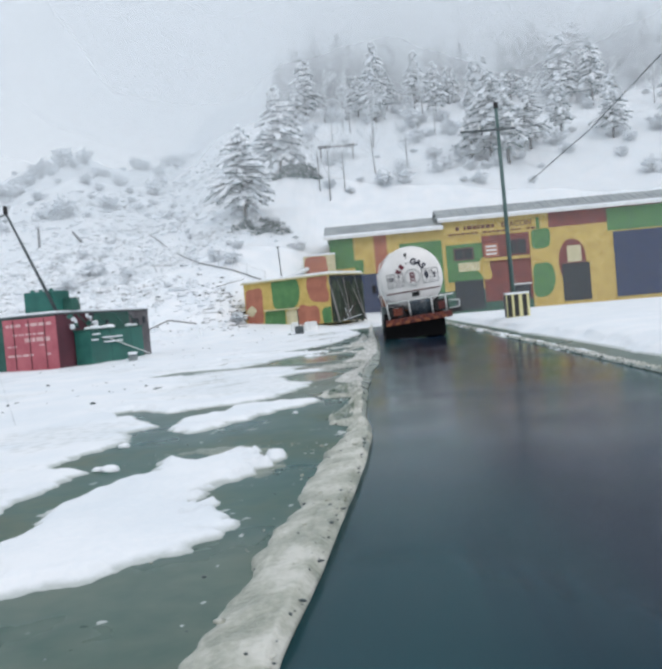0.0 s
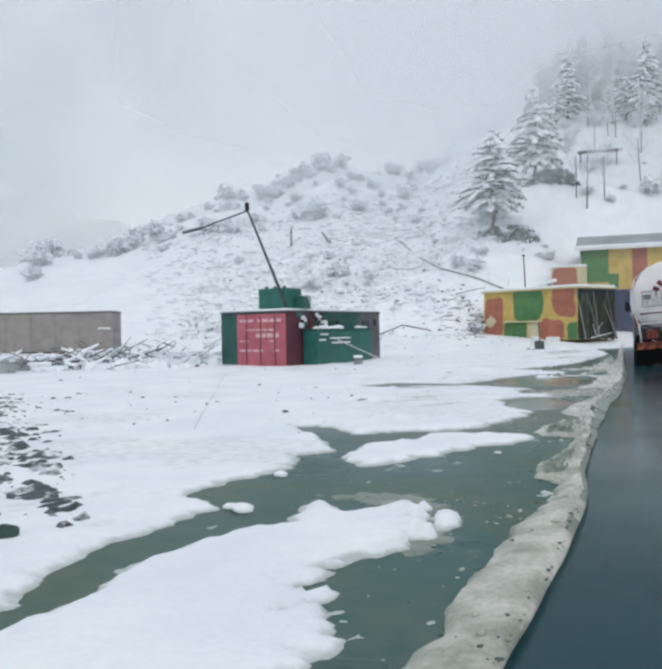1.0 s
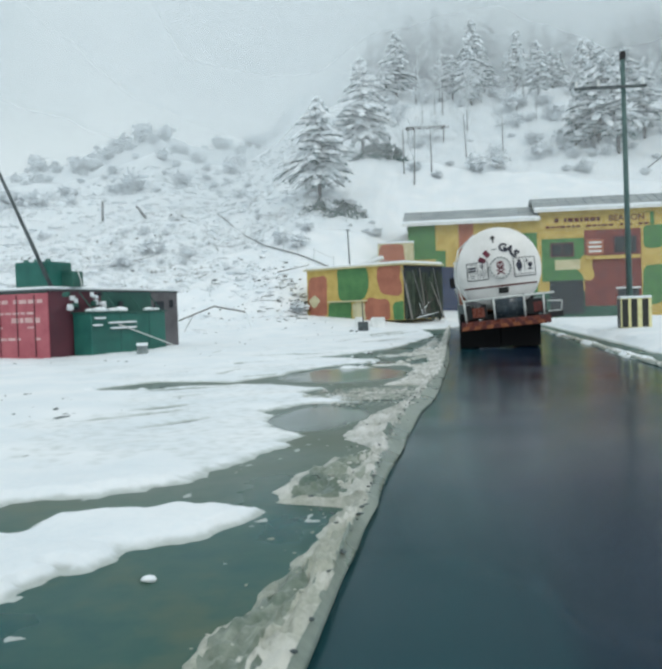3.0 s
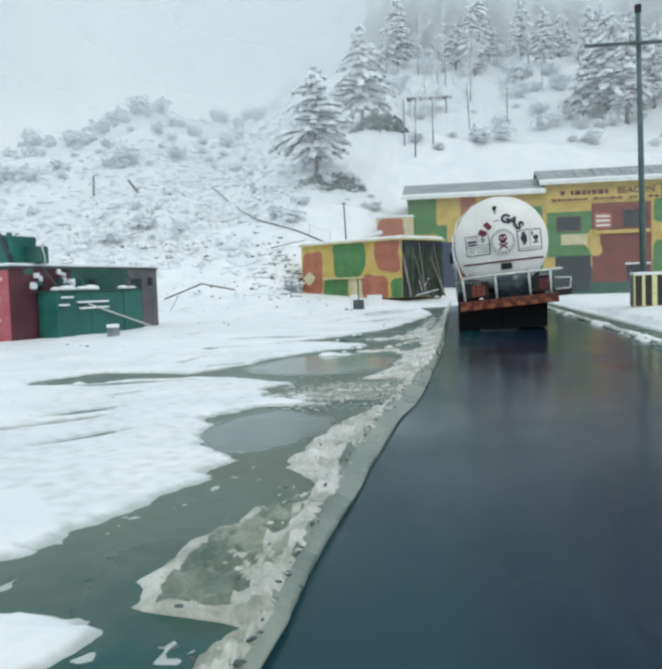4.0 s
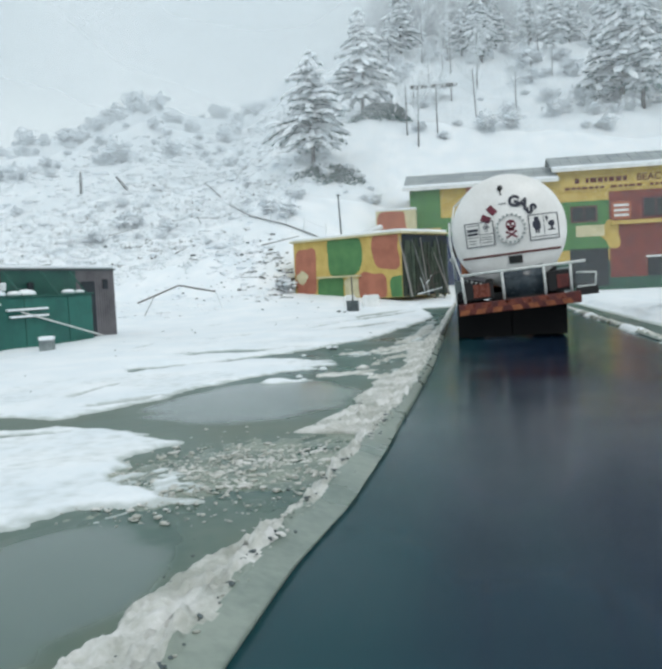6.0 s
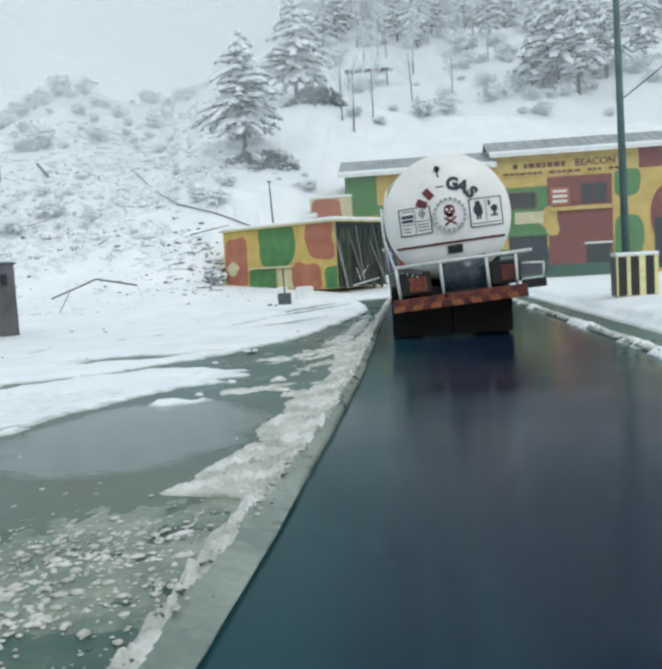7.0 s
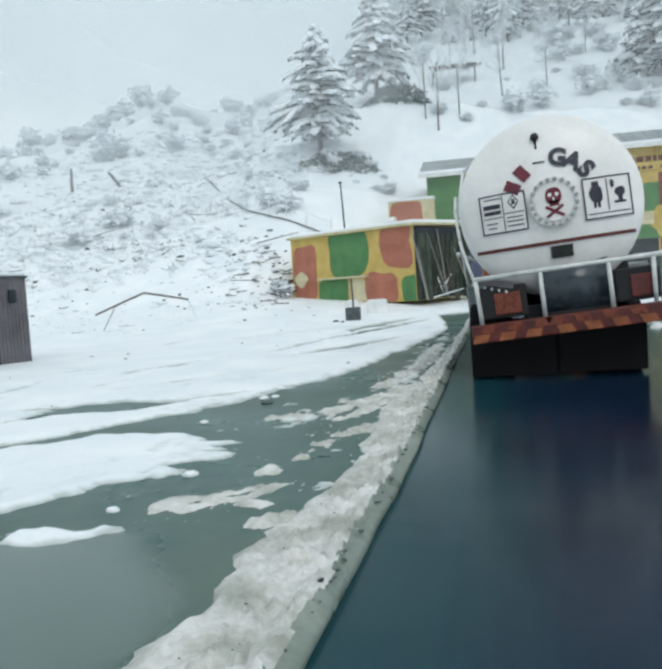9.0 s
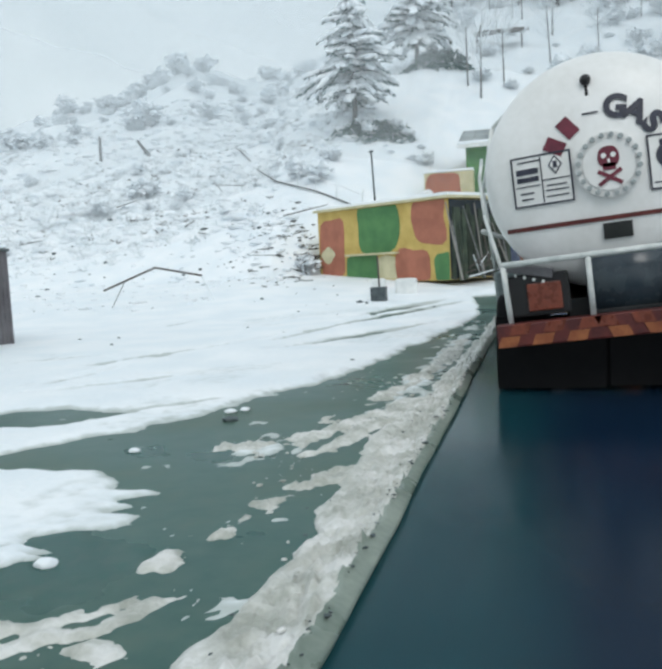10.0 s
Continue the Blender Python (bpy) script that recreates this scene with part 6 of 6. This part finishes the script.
# fence sagging down the slope behind the hut
fence = empty("sagging_fence", "sagging fence line running down the snowy slope", "fence", pose(0, 0, 0))
fp = [(-21.6, 80.5), (-20.6, 79.0), (-19.0, 76.6), (-16.8, 72.1), (-14.1, 67.2), (-12.0, 64.6), (-10.8, 63.9), (-9.6, 63.5), (-8.2, 63.4)]
tops = [Vector((x, y, ground_z(x, y) + 0.12)) for x, y in fp]
for p, q in zip(tops[:-1], tops[1:]):
    part("fence_rail", tube(p, q, 0.05, seg=6), M["frosty_bark"], fence, "dark sagging rail")
for x, y in fp[3:]:
    z = ground_z(x, y)
    part("fence_post", tube((x, y, z - 0.2), (x + 0.08, y, z + 1.0), 0.04, 0.035, 6), M["twig"], fence, "frosted post")
for p, q in zip(tops[3:-1], tops[4:]):
    part("fence_wire", tube(p + Vector((0, 0, 0.75)), q + Vector((0, 0, 0.75)), 0.018, seg=4), M["twig"], fence)
for x, y, dx, h in ((-32.7, 80.0, 0.05, 1.9), (-27.8, 78.8, -1.0, 1.1)):
    st = empty("dead_stump", "bare broken trunk standing on the snowy slope", "stump", pose(x, y, ground_z(x, y)), "stumps on the slope")
    part("trunk", tube((0, 0, -0.2), (dx, 0, h), 0.15, 0.10, 7), M["frosty_bark"], st)

# slender trunks and a low shelter on the upper slope
sh = empty("hillside_shelter", "small open shelter with a dark roof on posts", "shelter", pose(-2.6, 97.0, 0))
gz = ground_z(-2.6, 97.0)
for x, y in ((-1.9, -0.9), (1.9, -0.9), (-1.9, 0.9), (1.9, 0.9)):
    part("shelter_post", tube((x, y, ground_z(-2.6 + x, 97 + y) - 0.3), (x, y, gz + 1.3), 0.06, seg=6), M["wood"], sh)
rnd = random.Random(19)
for k in range(9):
    part("roof_board", box((rnd.uniform(3.2, 4.8), 0.34, rnd.uniform(0.18, 0.3)), (rnd.uniform(-0.3, 0.3), -1.15 + k * 0.28, gz + 1.24 + 0.05 * k), (rnd.uniform(4, 16), rnd.uniform(-3, 5), rnd.uniform(-4, 4)), 0.03), M["wood"], sh)
for k in range(8):
    bm = bmesh.new()
    bmesh.ops.create_icosphere(bm, subdivisions=2, radius=rnd.uniform(0.35, 0.75), matrix=pose(-1.9 + k * 0.53, rnd.uniform(-0.5, 0.8), gz + 1.55) @ Matrix.Diagonal((1.3, 1.1, 0.42, 1)))
    part("roof_snow", bm, M["snow"], sh, "lump of snow", True)

tagged(mesh_object("overhead_wire", strand([(19.5, 52.0, 15.6), (15.6, 56.0, 11.9), (12.2, 60.0, 9.4)], 0.035, 5), M["iron"]), "dark overhead cable dropping to the building", "cable")


# ---- trees ----
UP = Vector((0, 0, 1))


def leaf(vs, fs, base, ax, side, ln, w, droop):
    """A drooping spray: two bent blades."""
    n = len(vs)
    mid = base + ax * ln * 0.5 + UP * 0.03
    vs += [base, mid + side * w, base + ax * ln - UP * droop, mid - side * w]
    fs += [(n, n + 1, n + 2), (n, n + 2, n + 3)]


lump = bmesh.new()
bmesh.ops.create_icosphere(lump, subdivisions=1, radius=1.0)
LUMP_V, LUMP_F = [v.co.copy() for v in lump.verts], [tuple(v.index for v in f.verts) for f in lump.faces]
lump.free()


def conifer(seed, h, spread, boughs, snow_amount):
    """Blades of needles and of snow for a fir with drooping, uneven boughs."""
    rnd = random.Random(seed)
    nv, nf, sv, sf = [], [], [], []
    lop = [rnd.uniform(0.75, 1.15) for _ in range(12)]
    for k in range(boughs):
        t = ((k + rnd.random()) / boughs) ** 1.15
        z = h * (0.19 + 0.80 * t)
        a = rnd.uniform(0, 6.283)
        round_off = min(1.0, 0.42 + 2.4 * t)
        r = (spread * (1 - t) ** 0.8 * round_off * rnd.uniform(0.4, 1.15) * lop[int(a * 1.9) % 12] + 0.22)
        out, side = Vector((math.cos(a), math.sin(a), 0)), Vector((-math.sin(a), math.cos(a), 0))
        sag = rnd.uniform(0.15, 0.7)
        steps = max(3, int(r / 0.25))
        for i in range(steps):
            u = (i + 0.5) / steps
            p = out * (r * u) + UP * (z + 0.14 * r * u - sag * r * u * u)
            for s in (-1, 1, 0):
                d = (out * (0.5 + 0.5 * (s == 0)) + side * s * 0.85 + UP * (-0.3 + rnd.uniform(-0.25, 0.15))).normalized()
                ln = (0.3 + 0.4 * (1 - u * 0.6)) * rnd.uniform(0.65, 1.25) * (0.55 + 0.45 * r / spread)
                sd = (d.cross(UP).normalized() + UP * rnd.uniform(-0.7, 0.7)).normalized()
                leaf(nv, nf, p, d, sd, ln, ln * 0.3, ln * 0.22)
                if rnd.random() < snow_amount:
                    leaf(sv, sf, p + UP * 0.08 + d * ln * 0.05, d, (d.cross(UP).normalized() + UP * rnd.uniform(-0.3, 0.3)).normalized(), ln, ln * rnd.uniform(0.22, 0.46), ln * 0.2)
        for u in (0.3, 0.58, 0.86):
            if rnd.random() > snow_amount:
                continue
            p = out * (r * u) + UP * (z + 0.14 * r * u - sag * r * u * u + 0.1)
            lng, wid, thk = r * rnd.uniform(0.14, 0.26) + 0.12, rnd.uniform(0.18, 0.5) * (0.5 + 0.5 * r / spread) + 0.06, rnd.uniform(0.10, 0.26)
            dip = Vector((0, 0, 0.14 - 2 * sag * u)) * 0.8
            n = len(sv)
            for w in LUMP_V:
                w = w * rnd.uniform(0.8, 1.2)
                sv.append(p + (out + dip) * w.x * lng + side * w.y * wid + UP * w.z * thk)
            sf.extend(tuple(n + i for i in face) for face in LUMP_F)
    return nv, nf, sv, sf


def pydata_part(name, vs, fs, mat, parent, label=""):
    me = bpy.data.meshes.new(name)
    me.from_pydata([v[:] for v in vs], [], fs)
    me.materials.append(mat)
    ob = tagged(new(name, me), label, kind="stuff")
    ob.parent = parent
    return ob


def fir(seed, h, spread, boughs, snow, at, label):
    x, y = at
    ob = empty("fir_tree", label, "tree", pose(x, y, land_at(x, y) - 0.1), "fir trees on the slope")
    nv, nf, sv, sf = conifer(seed, h, spread, boughs, snow)
    part("trunk", tube((0, 0, -0.3), (0.05, 0, h * 0.97), 0.02 * h + 0.03, 0.02, 8), M["bark"], ob)
    pydata_part("crown", nv, nf, M["needle"], ob, "dark green drooping boughs")
    pydata_part("snow_load", sv, sf, M["snow"], ob, "snow lying on the boughs")
    return ob


fir(1, 8.7, 3.9, 165, 0.97, (-10.9, 74.8), "snow-laden fir standing alone above the hut")
fir(2, 9.3, 3.6, 155, 0.97, (-8.4, 86.5), "tall snow-laden fir higher on the slope")
fir(3, 11.0, 4.6, 160, 0.9, (14.8, 92.0), "broad dark fir behind the long building")
kinds = [fir(10 + k, h, s, w, 0.85, p, "snow-laden fir in the misty wood on the slope")
         for k, (h, s, w, p) in enumerate([(9.0, 2.9, 80, (-7.0, 116)), (7.5, 2.8, 70, (-3.0, 124)), (10.0, 3.1, 85, (3.0, 118)), (8.0, 3.3, 55, (9.0, 121))])]


def low_scrub(seed, w, d, h, at):
    """A dark mat of leaves added for the shade below a fir."""
    rnd = random.Random(seed)
    x, y = at
    ob = empty("low_scrub", "dark leafy mat standing for the shade below a fir", "shrub", pose(x, y, 0), "scrub below the firs")
    vs, fs = [], []
    for _ in range(1300):
        a, q = rnd.uniform(0, 6.3), rnd.random() ** 0.5
        q *= 0.75 + 0.5 * noise.noise(Vector((math.cos(a) * 1.7, math.sin(a) * 1.7, seed)))
        px, py = x + w * q * math.cos(a), y + d * q * math.sin(a)
        foot = Vector((px - x, py - y, land_at(px, py) + 0.05 + h * (1 - q * q) * rnd.random()))
        ax = Vector((rnd.gauss(0, 1), rnd.gauss(0, 1), rnd.uniform(0, 1.2))).normalized()
        leaf(vs, fs, foot, ax, ax.cross(Vector((rnd.gauss(0, 1), 0.3, 1))).normalized(), rnd.uniform(0.2, 0.5), rnd.uniform(0.04, 0.1), 0.03)
    pydata_part("foliage", vs, fs, M["needle"], ob)
    return ob


low_scrub(61, 2.9, 2.2, 0.25, (-9.4, 73.4))
low_scrub(62, 2.9, 2.0, 0.6, (-6.8, 85.6))


def frosted_bush(seed, w, h, at, n=420):
    """A rounded tangle of frosted twigs with snow on top."""
    rnd = random.Random(seed)
    x, y = at
    ob = empty("bush", "frosted leafless bush on the snowy slope", "bush", pose(x, y, land_at(x, y) - 0.1), "bushes on the slope")
    tv, tf, sv, sf = [], [], [], []
    heads = [Vector((rnd.gauss(0, w * 0.26), rnd.gauss(0, w * 0.26), h * rnd.uniform(0.45, 0.85))) for _ in range(9)]
    for _ in range(n):
        c = rnd.choice(heads)
        d = Vector((rnd.gauss(0, 1), rnd.gauss(0, 1), rnd.gauss(0.35, 0.8))).normalized()
        p = c * rnd.uniform(0.15, 1.0) + d * rnd.uniform(0, 0.25) * w
        p.z = max(0.05, p.z)
        sd = d.cross(Vector((rnd.gauss(0, 1), rnd.gauss(0, 1), rnd.gauss(0, 1)))).normalized()
        ln = rnd.uniform(0.25, 0.7) * (0.4 + 0.25 * h)
        leaf(tv, tf, p, d, sd, ln, ln * 0.07, 0.0)
        if rnd.random() < 0.95:
            leaf(sv, sf, p + UP * 0.04, d, d.cross(UP).normalized(), ln * 0.85, ln * rnd.uniform(0.2, 0.42), 0.02)
    for c in heads:
        for _ in range(4):
            p = c * rnd.uniform(0.6, 1.0) + Vector((rnd.gauss(0, 0.12), rnd.gauss(0, 0.12), rnd.uniform(0.0, 0.08))) * w
            s = w * rnd.uniform(0.05, 0.12)
            n0 = len(sv)
            sv += [p + Vector((v.x * 1.3, v.y * 1.3, v.z * 0.6)) * s * rnd.uniform(0.75, 1.25) for v in LUMP_V]
            sf += [tuple(n0 + i for i in face) for face in LUMP_F]
    stems = bmesh.new()
    for c in heads:
        tube((0, 0, -0.2), c, 0.05, 0.02, 4, stems)
    part("stem", stems, M["twig"], ob)
    pydata_part("twig_tangle", tv, tf, M["twig"], ob, "fine twigs coated with frost")
    pydata_part("snow_load", sv, sf, M["snow"], ob, "snow caught in the twigs")
    return ob


bushes = [frosted_bush(40 + k, w, h, p) for k, (w, h, p) in enumerate([(3.4, 2.6, (-34, 90)), (2.2, 1.4, (-24, 70)), (4.6, 3.4, (-45, 122))])]


def bare_tree(seed, h, spread, at, thin=0.03, n=12, depth=3):
    """A leafless tree of frosted branches."""
    rnd = random.Random(seed)
    x, y = at
    ob = empty("bare_tree", "tall leafless tree dusted with snow", "tree", pose(x, y, land_at(x, y) - 0.05), "bare trees on the slope")
    trunk, twigs = bmesh.new(), bmesh.new()

    def grow(p, d, ln, r, lev):
        q = p + d * ln
        tube(p, q, r, r * 0.6, 5 if lev == 0 else 3, trunk if lev == 0 else twigs)
        if lev >= depth:
            return
        for _ in range(3 if lev else n):
            t = rnd.uniform(0.45, 1.0)
            e = (d * 0.55 + Vector((rnd.uniform(-1, 1), rnd.uniform(-1, 1), rnd.uniform(-0.05, 0.8))) * spread).normalized()
            grow(p + d * ln * t, e, ln * rnd.uniform(0.35, 0.55), r * 0.5, lev + 1)

    grow(Vector((0, 0, -0.1)), Vector((rnd.uniform(-0.1, 0.1), 0, 1)).normalized(), h * 0.6, thin * h * 0.25 + 0.02, 0)
    part("trunk", trunk, M["frosty_bark"], ob)
    tagged(part("branchwork", twigs, M["twig"], ob, "fine branches coated with frost"), kind="stuff")
    return ob


bares = [bare_tree(50 + k, h, 0.75, p) for k, (h, p) in enumerate([(7.5, (2.0, 104)), (8.5, (8.0, 108))])]

rnd = random.Random(77)


def polar(b, r):
    return -r * math.sin(radians(b)), 5 + r * math.cos(radians(b))


def plant(src, x, y, s):
    copy_thing(src, pose(x, y, land_at(x, y) - 0.1, 0, 0, rnd.uniform(0, 360)) @ Matrix.Scale(s, 4))


for _ in range(130):
    b, r = rnd.uniform(-30, 5.5), rnd.uniform(106, 150)
    plant(rnd.choice(kinds), *polar(b, r), rnd.uniform(0.6, 1.1))
for b, r in ((-8.2, 88), (-9.5, 92), (-10.8, 87), (-12.4, 92), (-14.5, 97), (-18, 94), (-22, 96)):
    plant(rnd.choice(kinds), *polar(b, r), rnd.uniform(0.8, 1.2))
for _ in range(60):
    plant(rnd.choice(bares), *polar(rnd.uniform(-28, 4), rnd.uniform(98, 165)), rnd.uniform(0.7, 1.2))
for _ in range(75):
    b = rnd.uniform(12, 33)
    plant(rnd.choice(bushes), *polar(b, rnd.uniform(92, 138)), rnd.uniform(0.28, 0.7))
for _ in range(14):
    plant(rnd.choice(bushes), *polar(rnd.uniform(4.5, 10), rnd.uniform(64, 74)), rnd.uniform(0.15, 0.35))
for _ in range(42):
    plant(rnd.choice(bushes), *polar(rnd.uniform(8, 28), rnd.uniform(60, 90)), rnd.uniform(0.12, 0.42))
for _ in range(40):
    plant(rnd.choice(bushes), *polar(rnd.uniform(13, 30), rnd.uniform(120, 142)), rnd.uniform(0.4, 0.85))
for _ in range(90):
    plant(rnd.choice(bushes), *polar(rnd.uniform(-28, 4), rnd.uniform(84, 120)), rnd.uniform(0.3, 0.85))
for _ in range(26):
    plant(rnd.choice(bushes), *polar(rnd.uniform(-13, 2.5), rnd.uniform(77, 92)), rnd.uniform(0.25, 0.6))
for _ in range(16):
    plant(rnd.choice(bushes), *polar(rnd.uniform(32, 44), rnd.uniform(95, 118)), rnd.uniform(0.6, 1.1))
for x, y, s in ((-9.7, 57.6, 0.6), (-20.5, 17.0, 0.4), (-27.0, 22.0, 0.5), (-19.6, 28.2, 0.5)):
    plant(bushes[1], x, y, s)
for x, y, s in ((-28.5, 20.5, 0.33), (-28.0, 21.5, 0.26)):
    plant(bares[0], x, y, s)
for k, (x, y, s) in enumerate(((-4.2, 82.1, 0.95), (-3.2, 80.6, 1.0), (-1.7, 82.7, 0.95), (1.6, 88.0, 0.9), (5.2, 90.0, 0.95))):
    plant(bares[k % 2], x, y, s)


# ---- mist drifting over the slope ----
def mist_material(name, low, high, z0, z1, seed, radius, edge=None, all_round=False, tone=(0.93, 0.955, 0.97)):
    """Thin cloud: lets part of the light through, thicker higher up and in drifts."""
    m = bpy.data.materials.new(name)
    m.use_nodes = True
    n, l = m.node_tree.nodes, m.node_tree.links
    n.clear()
    out, mix = n.new("ShaderNodeOutputMaterial"), n.new("ShaderNodeMixShader")
    clear, body, dif, tra = n.new("ShaderNodeBsdfTransparent"), n.new("ShaderNodeMixShader"), n.new("ShaderNodeBsdfDiffuse"), n.new("ShaderNodeBsdfTranslucent")
    for node in (dif, tra):
        node.inputs["Color"].default_value = (*tone, 1)
    body.inputs["Fac"].default_value = 0.5
    l.new(dif.outputs["BSDF"], body.inputs[1])
    l.new(tra.outputs["BSDF"], body.inputs[2])
    tc, xyz = n.new("ShaderNodeTexCoord"), n.new("ShaderNodeSeparateXYZ")
    l.new(tc.outputs["Object"], xyz.inputs["Vector"])
    nz = n.new("ShaderNodeTexNoise")
    nz.noise_dimensions = "4D"
    nz.inputs["W"].default_value = seed * 3.7
    nz.inputs["Scale"].default_value, nz.inputs["Detail"].default_value = 0.028, 4.0
    l.new(tc.outputs["Object"], nz.inputs["Vector"])
    lift = n.new("ShaderNodeMath")
    lift.operation = "MULTIPLY_ADD"
    l.new(nz.outputs["Fac"], lift.inputs[0])
    lift.inputs[1].default_value = (z1 - z0) * 1.1
    l.new(xyz.outputs["Z"], lift.inputs[2])
    rng = n.new("ShaderNodeMapRange")
    rng.interpolation_type = "SMOOTHSTEP"
    rng.inputs["From Min"].default_value, rng.inputs["From Max"].default_value = z0 + (z1 - z0) * 0.55, z1 + (z1 - z0) * 0.55
    rng.inputs["To Min"].default_value, rng.inputs["To Max"].default_value = low, high
    l.new(lift.outputs[0], rng.inputs["Value"])
    open_sky = n.new("ShaderNodeMapRange")
    open_sky.interpolation_type = "SMOOTHSTEP"
    open_sky.inputs["From Min"].default_value, open_sky.inputs["From Max"].default_value = -0.62 * radius, -0.12 * radius
    open_sky.inputs["To Min"].default_value = 1.0 if all_round else 0.3
    l.new(xyz.outputs["X"], open_sky.inputs["Value"])
    thick = n.new("ShaderNodeMath")
    thick.operation = "MULTIPLY"
    l.new(rng.outputs["Result"], thick.inputs[0])
    l.new(open_sky.outputs["Result"], thick.inputs[1])
    if edge:
        thin = n.new("ShaderNodeMapRange")
        thin.interpolation_type = "SMOOTHSTEP"
        thin.inputs["From Min"].default_value, thin.inputs["From Max"].default_value = edge
        thin.inputs["To Min"].default_value, thin.inputs["To Max"].default_value = 1.0, 0.0
        l.new(xyz.outputs["X"], thin.inputs["Value"])
        less = n.new("ShaderNodeMath")
        less.operation = "MULTIPLY"
        l.new(thick.outputs[0], less.inputs[0])
        l.new(thin.outputs["Result"], less.inputs[1])
        thick = less
    l.new(thick.outputs[0], mix.inputs["Fac"])
    l.new(clear.outputs["BSDF"], mix.inputs[1])
    l.new(body.outputs["Shader"], mix.inputs[2])
    l.new(mix.outputs["Shader"], out.inputs["Surface"])
    return m


def mist_veil(radius, low, high, z0, z1, seed, top=110, wave=0.05, edge=None, all_round=False):
    bm = bmesh.new()
    cols = []
    for i in range(49):
        b = radians(-62 + 150 * i / 48)
        r = radius * (1 + wave * math.sin(3.1 * b + seed))
        cols.append([bm.verts.new((-r * math.sin(b), 5 + r * math.cos(b), z)) for z in np.linspace(-3, top, 5)])
    for p, q in zip(cols[:-1], cols[1:]):
        for i in range(4):
            bm.faces.new((p[i], p[i + 1], q[i + 1], q[i]))
    ob = mesh_object("mist_veil", bm, mist_material("mist_%d" % seed, low, high, z0, z1, seed, radius, edge, all_round), smooth=True)
    return tagged(ob, "thin pale mist drifting over the snowy slope", "mist", kind="structure")


mist_veil(58, 0.08, 0.16, 8, 34, 1, wave=0.0)
mist_veil(65, 0.16, 0.28, 10, 34, 2, wave=0.0, edge=(-5.4, -3.5))
mist_veil(80, 0.18, 0.40, 14, 40, 3, wave=0.0)
mist_veil(120, 0.27, 0.62, 22, 46, 4)
mist_veil(146, 0.34, 0.85, 24, 48, 5)

# a wooded hill far off, fading into the cloud: haze put into its material
us, vs = np.linspace(26, 74, 90), np.linspace(0, 1, 24)
au, av = np.meshgrid(us, vs)
crest = np.interp(us, [26, 30, 36, 42, 47, 52, 58, 66, 74], [30, 38, 44, 46, 40, 34, 30, 22, 16])[None, :] * (1 + 0.12 * fbm(au * 0.3, av * 0, 131, 4))
rad = 225 + 45 * av
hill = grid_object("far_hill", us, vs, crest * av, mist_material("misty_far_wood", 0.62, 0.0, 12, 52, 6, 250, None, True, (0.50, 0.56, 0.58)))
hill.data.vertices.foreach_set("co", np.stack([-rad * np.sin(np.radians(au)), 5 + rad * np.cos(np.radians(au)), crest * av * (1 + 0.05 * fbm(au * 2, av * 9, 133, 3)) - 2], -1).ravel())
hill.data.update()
tagged(hill, "wooded hill far off, hazed grey and thinning towards its crest", "hill", kind="structure")


# ---- dead grass poking through the snow ----
def tussocks(name, n, seed, pick, size, label, mat):
    rnd = random.Random(seed)
    vs, fs = [], []
    for _ in range(n):
        x, y = pick(rnd)
        foot = Vector((x, y, land_at(x, y) + 0.06))
        for _ in range(5):
            d = Vector((rnd.gauss(0, 0.7), rnd.gauss(0, 0.4), rnd.uniform(0.1, 0.7))).normalized()
            leaf(vs, fs, foot + Vector((rnd.gauss(0, 0.1), rnd.gauss(0, 0.1), 0)) * size, d, d.cross(Vector((0, 1, 0))).normalized(), size * rnd.uniform(0.3, 1.0), size * 0.05, 0.02)
    me = bpy.data.meshes.new(name)
    me.from_pydata([v[:] for v in vs], [], fs)
    me.materials.append(mat)
    return tagged(new(name, me), label, "grass", kind="stuff")


def on_slope(r):
    while True:
        x, y = polar(r.uniform(9.5, 32), r.uniform(56, 106))
        if x > -13.5 and y < 71:
            continue
        if vnoise(np.array([x * 0.16]), np.array([y * 0.22]), 5)[0] + r.uniform(-0.5, 0.3) > 0.05:
            return x, y


tussocks("dead_grass", 80, 91, on_slope, 0.4, "dead grass and twigs poking through the snow", M["wood"])
tussocks("frosted_grass", 1300, 92, on_slope, 0.6, "frosted grass bending under the snow", M["twig"])
tussocks("twig_litter", 200, 93, on_slope, 0.5, "grey frosted twigs poking through the snow", M["frosty_bark"])

rnd = random.Random(63)
hummocks = []
while len(hummocks) < 2400:
    x, y = polar(rnd.uniform(8, 34), rnd.uniform(58, 110))
    if x > -13.5 and y < 71:
        continue
    hummocks.append((x, y, land_at(x, y) + 0.02, rnd.uniform(0.12, 0.55)))
for x, y, z, q in scattered(320, 65, -24, -10.5, 46, 61, 0.05, 0.24):
    hummocks.append((x, y, z, q))
ob = clods("snow_hummocks", hummocks, "snow-covered tufts and stones on the slope", M["snow"], "snow", squash=0.55, seed=64)
ob.data.polygons.foreach_set("use_smooth", [True] * len(ob.data.polygons))
